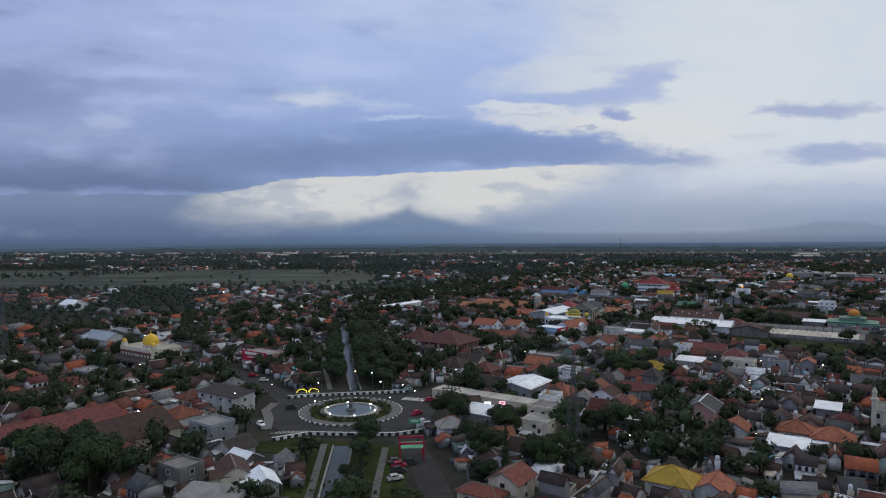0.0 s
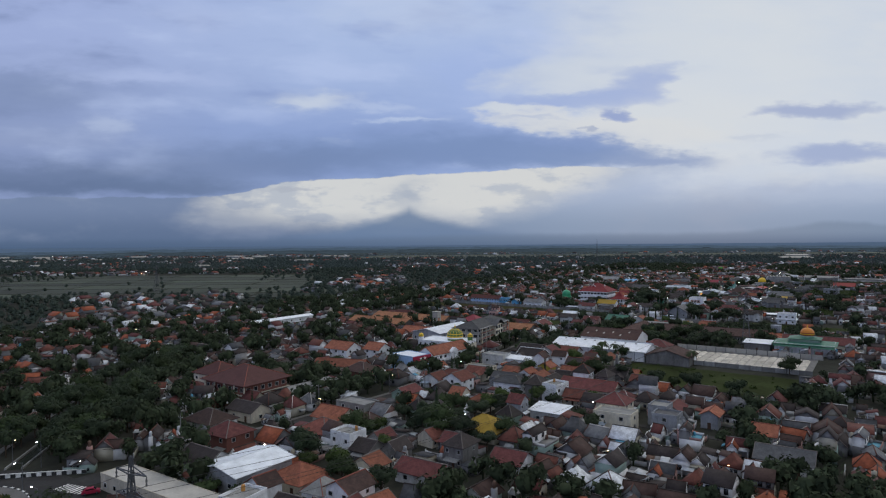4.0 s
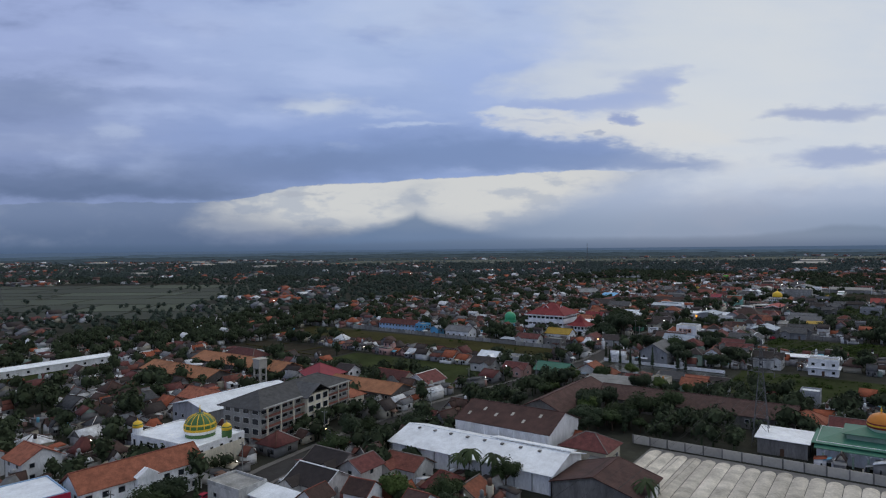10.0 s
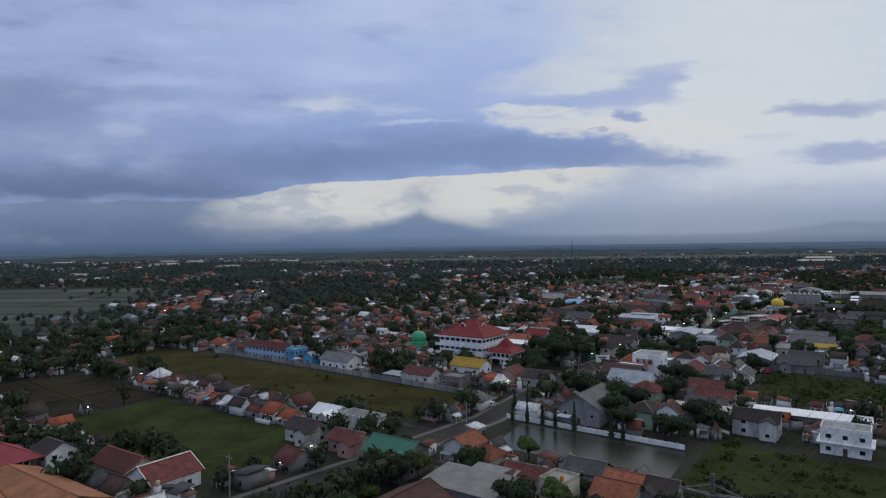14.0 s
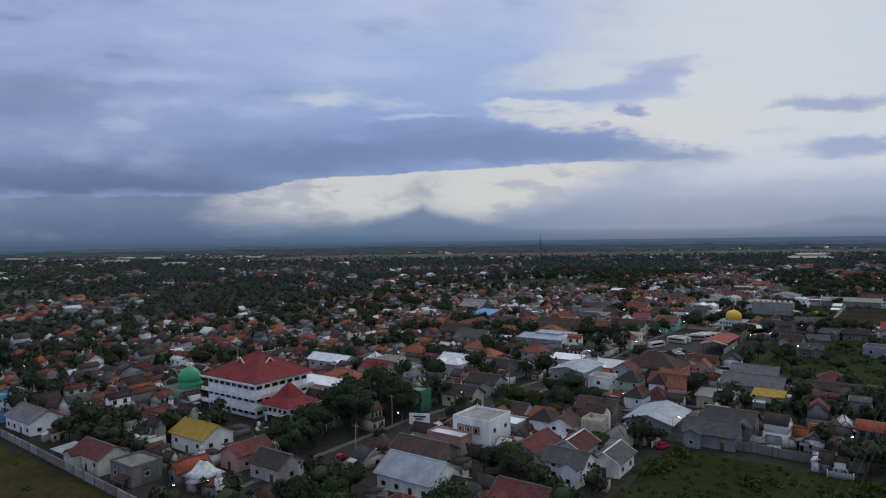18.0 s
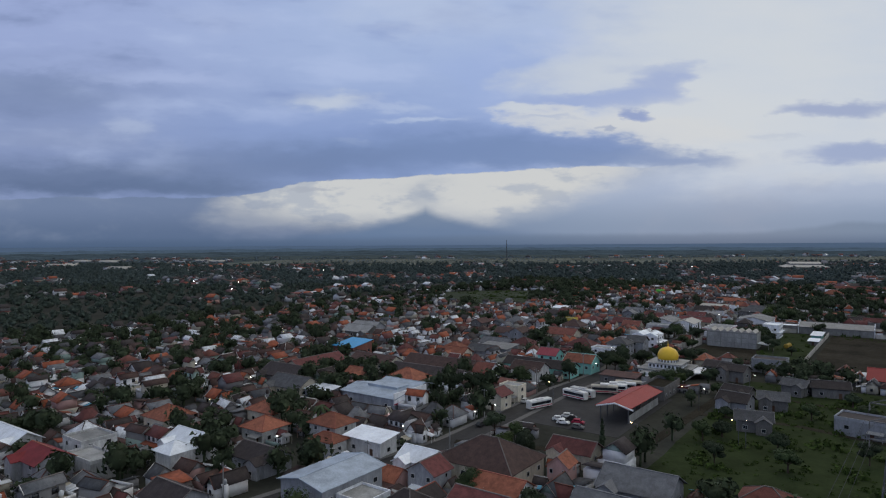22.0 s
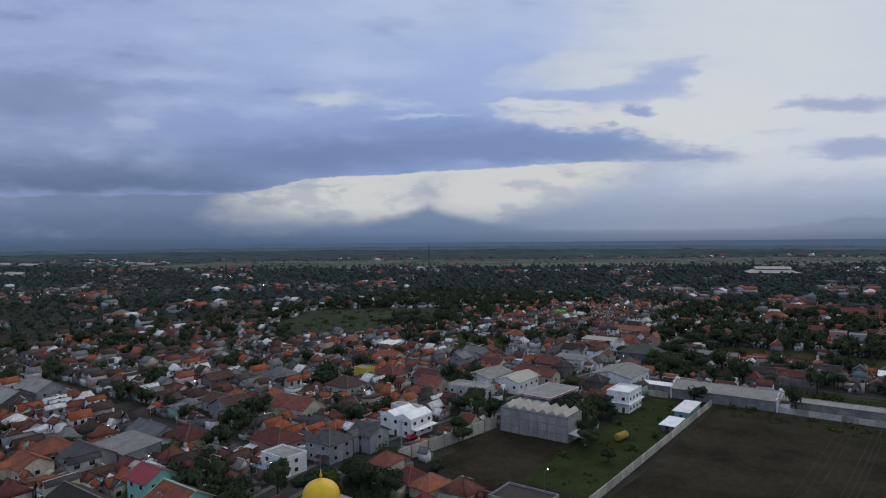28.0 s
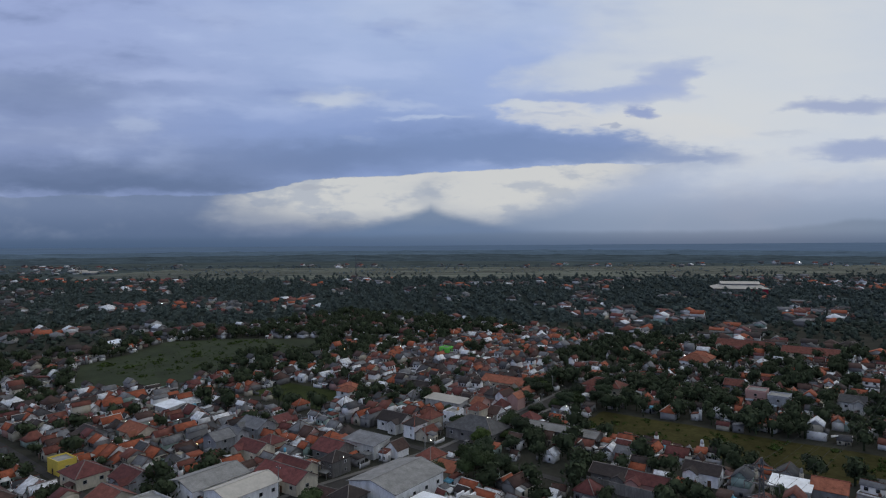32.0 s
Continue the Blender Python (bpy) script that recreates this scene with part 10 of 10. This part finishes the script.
for _ in range(26000):
    x, y = rt.uniform(GX0 + 3, GX1 - 3), rt.uniform(GY0 + 3, GY1 - 3)
    if free(x - 1.3, y - 1.3, x + 1.3, y + 1.3):
        wk = woodiness(x, y)
        if rt.random() < 0.35 + wk:
            take(x - 1.2, y - 1.2, x + 1.2, y + 1.2)
            spots.append((x, y, (rt.uniform(0.5, 1.0) if wk < 0.3 else rt.uniform(0.85, 1.4))))
spots.sort(key=nearness)
for i, (x, y, s) in enumerate(spots):
    if i < 230:
        k = rt.random()
        proto = rt.choice(TREES) if k < 0.97 else rt.choice(CONIFERS)
        plant(proto, x, y, s * 0.95)
    else:
        tree_rows.append((rt.randrange(4), x, y, 0, rt.uniform(0, 6.28), s * 1.25, s * 1.25, s * rt.uniform(0.95, 1.5)))
swarm("trees", "dark garden trees and thickets between the houses", "trees", CLUMPS, tree_rows, ("far_leaf",))

def weed(seed):
    q, f = leaf_cloud(seed, [(0, 0, 0.25, 1.0, 1.0, 0.45), (0.5, 0.4, 0.3, 0.6, 0.6, 0.5)], 34, 0.26)
    return q.tolist(), f, [0] * len(f)


WEEDS = [weed(s) for s in (41, 42, 43)]
shrubs = []
for x0, y0, x1, y1, n in ((-76, 700, -15, 756, 420), (-74, 870, -10, 1000, 520), (-74, 590, 18, 640, 180), (-66, 1175, 44, 1207, 200), (-84, 1050, -64, 1160, 60), (-86, 1272, 40, 1304, 160), (-58, 1148, 40, 1163, 120), (-372, 612, -164, 648, 34), (-128, 112, -84, 128, 60), (-205, 68, -140, 92, 90), (-88, 398, -12, 447, 40), (-400, 1215, -330, 1300, 240), (-430, 1290, -330, 1345, 160)):
    for _ in range(n):
        x, y = rt.uniform(x0, x1), rt.uniform(y0, y1)
        s = rt.uniform(0.5, 1.3) * (2.0 if noise.noise((x / 14, y / 14, 2.0)) > 0.15 else 0.8)
        shrubs.append((rt.randrange(3), x, y, 0, rt.uniform(0, 6.28), s, s, s * rt.uniform(0.6, 1.3)))
swarm("shrubs", "wild shrubs and weeds on open plots", "shrubs", WEEDS, shrubs, ("weed_leaf",))

# ---- the plain beyond ----
far_h, far_t = [], []
co, si = math.cos(radians(TURN)), math.sin(radians(TURN))
q = 120.0
while q < 2620:
    step = 14.0 + max(0.0, (q - 900)) * 0.0055 + max(0.0, (q - 2000)) * 0.02
    c = -0.80 * q - 60
    hi = 660 + 0.78 * max(0, q - 700)
    while c < hi:
        cc, qq = c + rt.uniform(-0.4, 0.4) * step, q + rt.uniform(-0.4, 0.4) * step
        c += step
        x, y = cc * co + qq * LOOKX, cc * si + qq * LOOKY
        if GX0 - 2 < x < GX1 + 2 and GY0 - 2 < y < GY1 + 2 or y < -60:
            continue
        pd = in_paddy(x, y)
        nz = noise.noise((x / 170, y / 170, 1.0)) + 0.5 * noise.noise((x / 60, y / 60, 5.0))
        town = 0.16 if qq < 700 else 0.17
        if qq < 1300 and cc > 250:
            town = -0.16
        elif cc < -230 and qq < 830:
            town = -0.12
        elif qq > 1500:
            town = 0.15
        if pd:
            if rt.random() < (0.6 if noise.noise((x / 260, y / 260, 6.0)) > 0.16 else 0.02 if qq < 1500 else 0.12):
                far_t.append((rt.randrange(4), x, y, far_z(x, y), rt.uniform(0, 6.28), 1.0, 1.0, 0.9))
            continue
        big = min(1.25, step / 14)
        if abs(x + 140 - (y - 1428) * 0.08) < 16 and 1400 < y < 1800 or -530 < x < -370 and 1170 < y < 1285 or -530 < x < -410 and 1345 < y < 1500 or -72 < x < 60 and 1395 < y < 1470:
            nz = -1.0
        if nz > town and rt.random() < (0.86 if qq < 1500 else 0.6):
            far_h.append((rt.choices((0, 1, 2, 3, 4, 5), (4, 3, 2, 1, 2, 2))[0], x, y, far_z(x, y), radians(rt.choice((0, 90, 180, 270)) + rt.gauss(0, 7)), rt.uniform(0.9, 1.35) * min(big, 1.5), rt.uniform(0.9, 1.4) * min(big, 1.5), rt.uniform(0.9, 1.3)))
            if rt.random() < 0.45:
                far_t.append((rt.randrange(4), x + step * 0.5, y + step * 0.3, far_z(x, y),  rt.uniform(0, 6.28), 0.8, 0.8, rt.uniform(0.8, 1.2)))
        elif rt.random() < (0.93 if qq < 2150 else 0.62):
            k = rt.uniform(0.9, 1.5) * big
            wide = k * (rt.uniform(1.3, 2.2) if qq > 2200 else rt.uniform(1.0, 1.3))
            far_t.append((rt.randrange(4), x, y, far_z(x, y), radians(TURN) + rt.gauss(0, 0.4), wide, k, rt.uniform(0.8, 1.35) * min(big, 1.35) * (1.0 if qq < 2150 else 0.55)))
            if 16.5 < step < 30:
                far_t.append((rt.randrange(4), x + step * 0.4, y - step * 0.3, far_z(x, y) - 0.5, radians(TURN) + rt.gauss(0, 0.4), wide, k * 0.8, rt.uniform(0.7, 1.2)))
    q += step
far_h = np.array(far_h)
halls = []
hr = random.Random(61)
for _ in range(34):
    qq, cc = hr.uniform(1500, 2400), hr.uniform(-1500, -250)
    x, y = cc * co + qq * LOOKX, cc * si + qq * LOOKY
    halls.append((0, x, y, 0, radians(TURN) + hr.gauss(0, 0.25), hr.uniform(2.5, 7.0), hr.uniform(1.4, 2.4), hr.uniform(1.1, 1.6)))
swarm("far_sheds", "distant long white-roofed sheds out on the plain", "sheds", FAR_FORMS[:1], halls, ("greywall", "slab"))
sel = np.array([noise.noise((a / 90, b / 90, 9.0)) > 0 for a, b in far_h[:, 1:3]])
swarm("far_houses", "distant low houses with clay and sheet roofs", "houses", FAR_FORMS, far_h[sel], ("far_wall", "roofs_red"))
swarm("far_houses", "distant low houses with dark and grey roofs", "houses", FAR_FORMS, far_h[~sel], ("far_wall", "roofs_dark"))
far_t = np.array(far_t)
# woodland split by reach, each step with more haze in its leaf colour
reach = far_t[:, 1] * LOOKX + far_t[:, 2] * LOOKY
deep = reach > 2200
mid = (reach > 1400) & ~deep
swarm("far_trees", "distant dark woodland between the villages", "trees", FAR_CLUMPS, far_t[~deep & ~mid], ("hazed_mid_leaf",))
swarm("far_trees", "woodland and gardens out on the plain", "trees", FAR_CLUMPS, far_t[mid], ("hazed_plain_leaf",))
swarm("far_trees", "woodland far out on the plain, hazed blue in its colour", "trees", DEEP_CLUMPS, far_t[deep], ("hazed_far_leaf",))

# ---- lamps of the town ----
lamp_rows = []
bulb = Mesh().lathe([(0.02, -0.2), (0.24, -0.1), (0.24, 0.12), (0.02, 0.2)], 6)
for r_ in near_rows[::6]:
    a_ = r_[4]
    lamp_rows.append((0, r_[1] + math.sin(a_) * 4.9 * r_[6], r_[2] - math.cos(a_) * 4.9 * r_[6], rt.uniform(2.3, 3.0), 0, 0.62, 0.62, 0.62))
for r_ in far_h[::34]:
    k = 0.6 + math.hypot(r_[1], r_[2]) / 1700
    lamp_rows.append((0, r_[1] + 5.5, r_[2] - 5.5, r_[3] + rt.uniform(3.5, 6.0), 0, k, k, k))
lamp_rows = np.array(lamp_rows)
bt = (bulb.v, bulb.f, [0] * len(bulb.f))
pick = np.arange(len(lamp_rows)) % 5
swarm("far_lamps", "small white lamps lit at dusk on walls and poles", "lamps", [bt], lamp_rows[pick < 3], ("lamp",))
swarm("far_lamps", "small warm lamps lit at dusk on porches", "lamps", [bt], lamp_rows[pick == 3], ("lamp_warm",))
swarm("far_lamps", "small cool lamps lit at dusk on walls and poles", "lamps", [bt], lamp_rows[pick == 4], ("lamp_cool",))
for ob in [o for o in scene.objects if o.parent is None and o.matrix_basis.translation.z < -40]:
    for o in (*ob.children_recursive, ob):
        bpy.data.objects.remove(o)
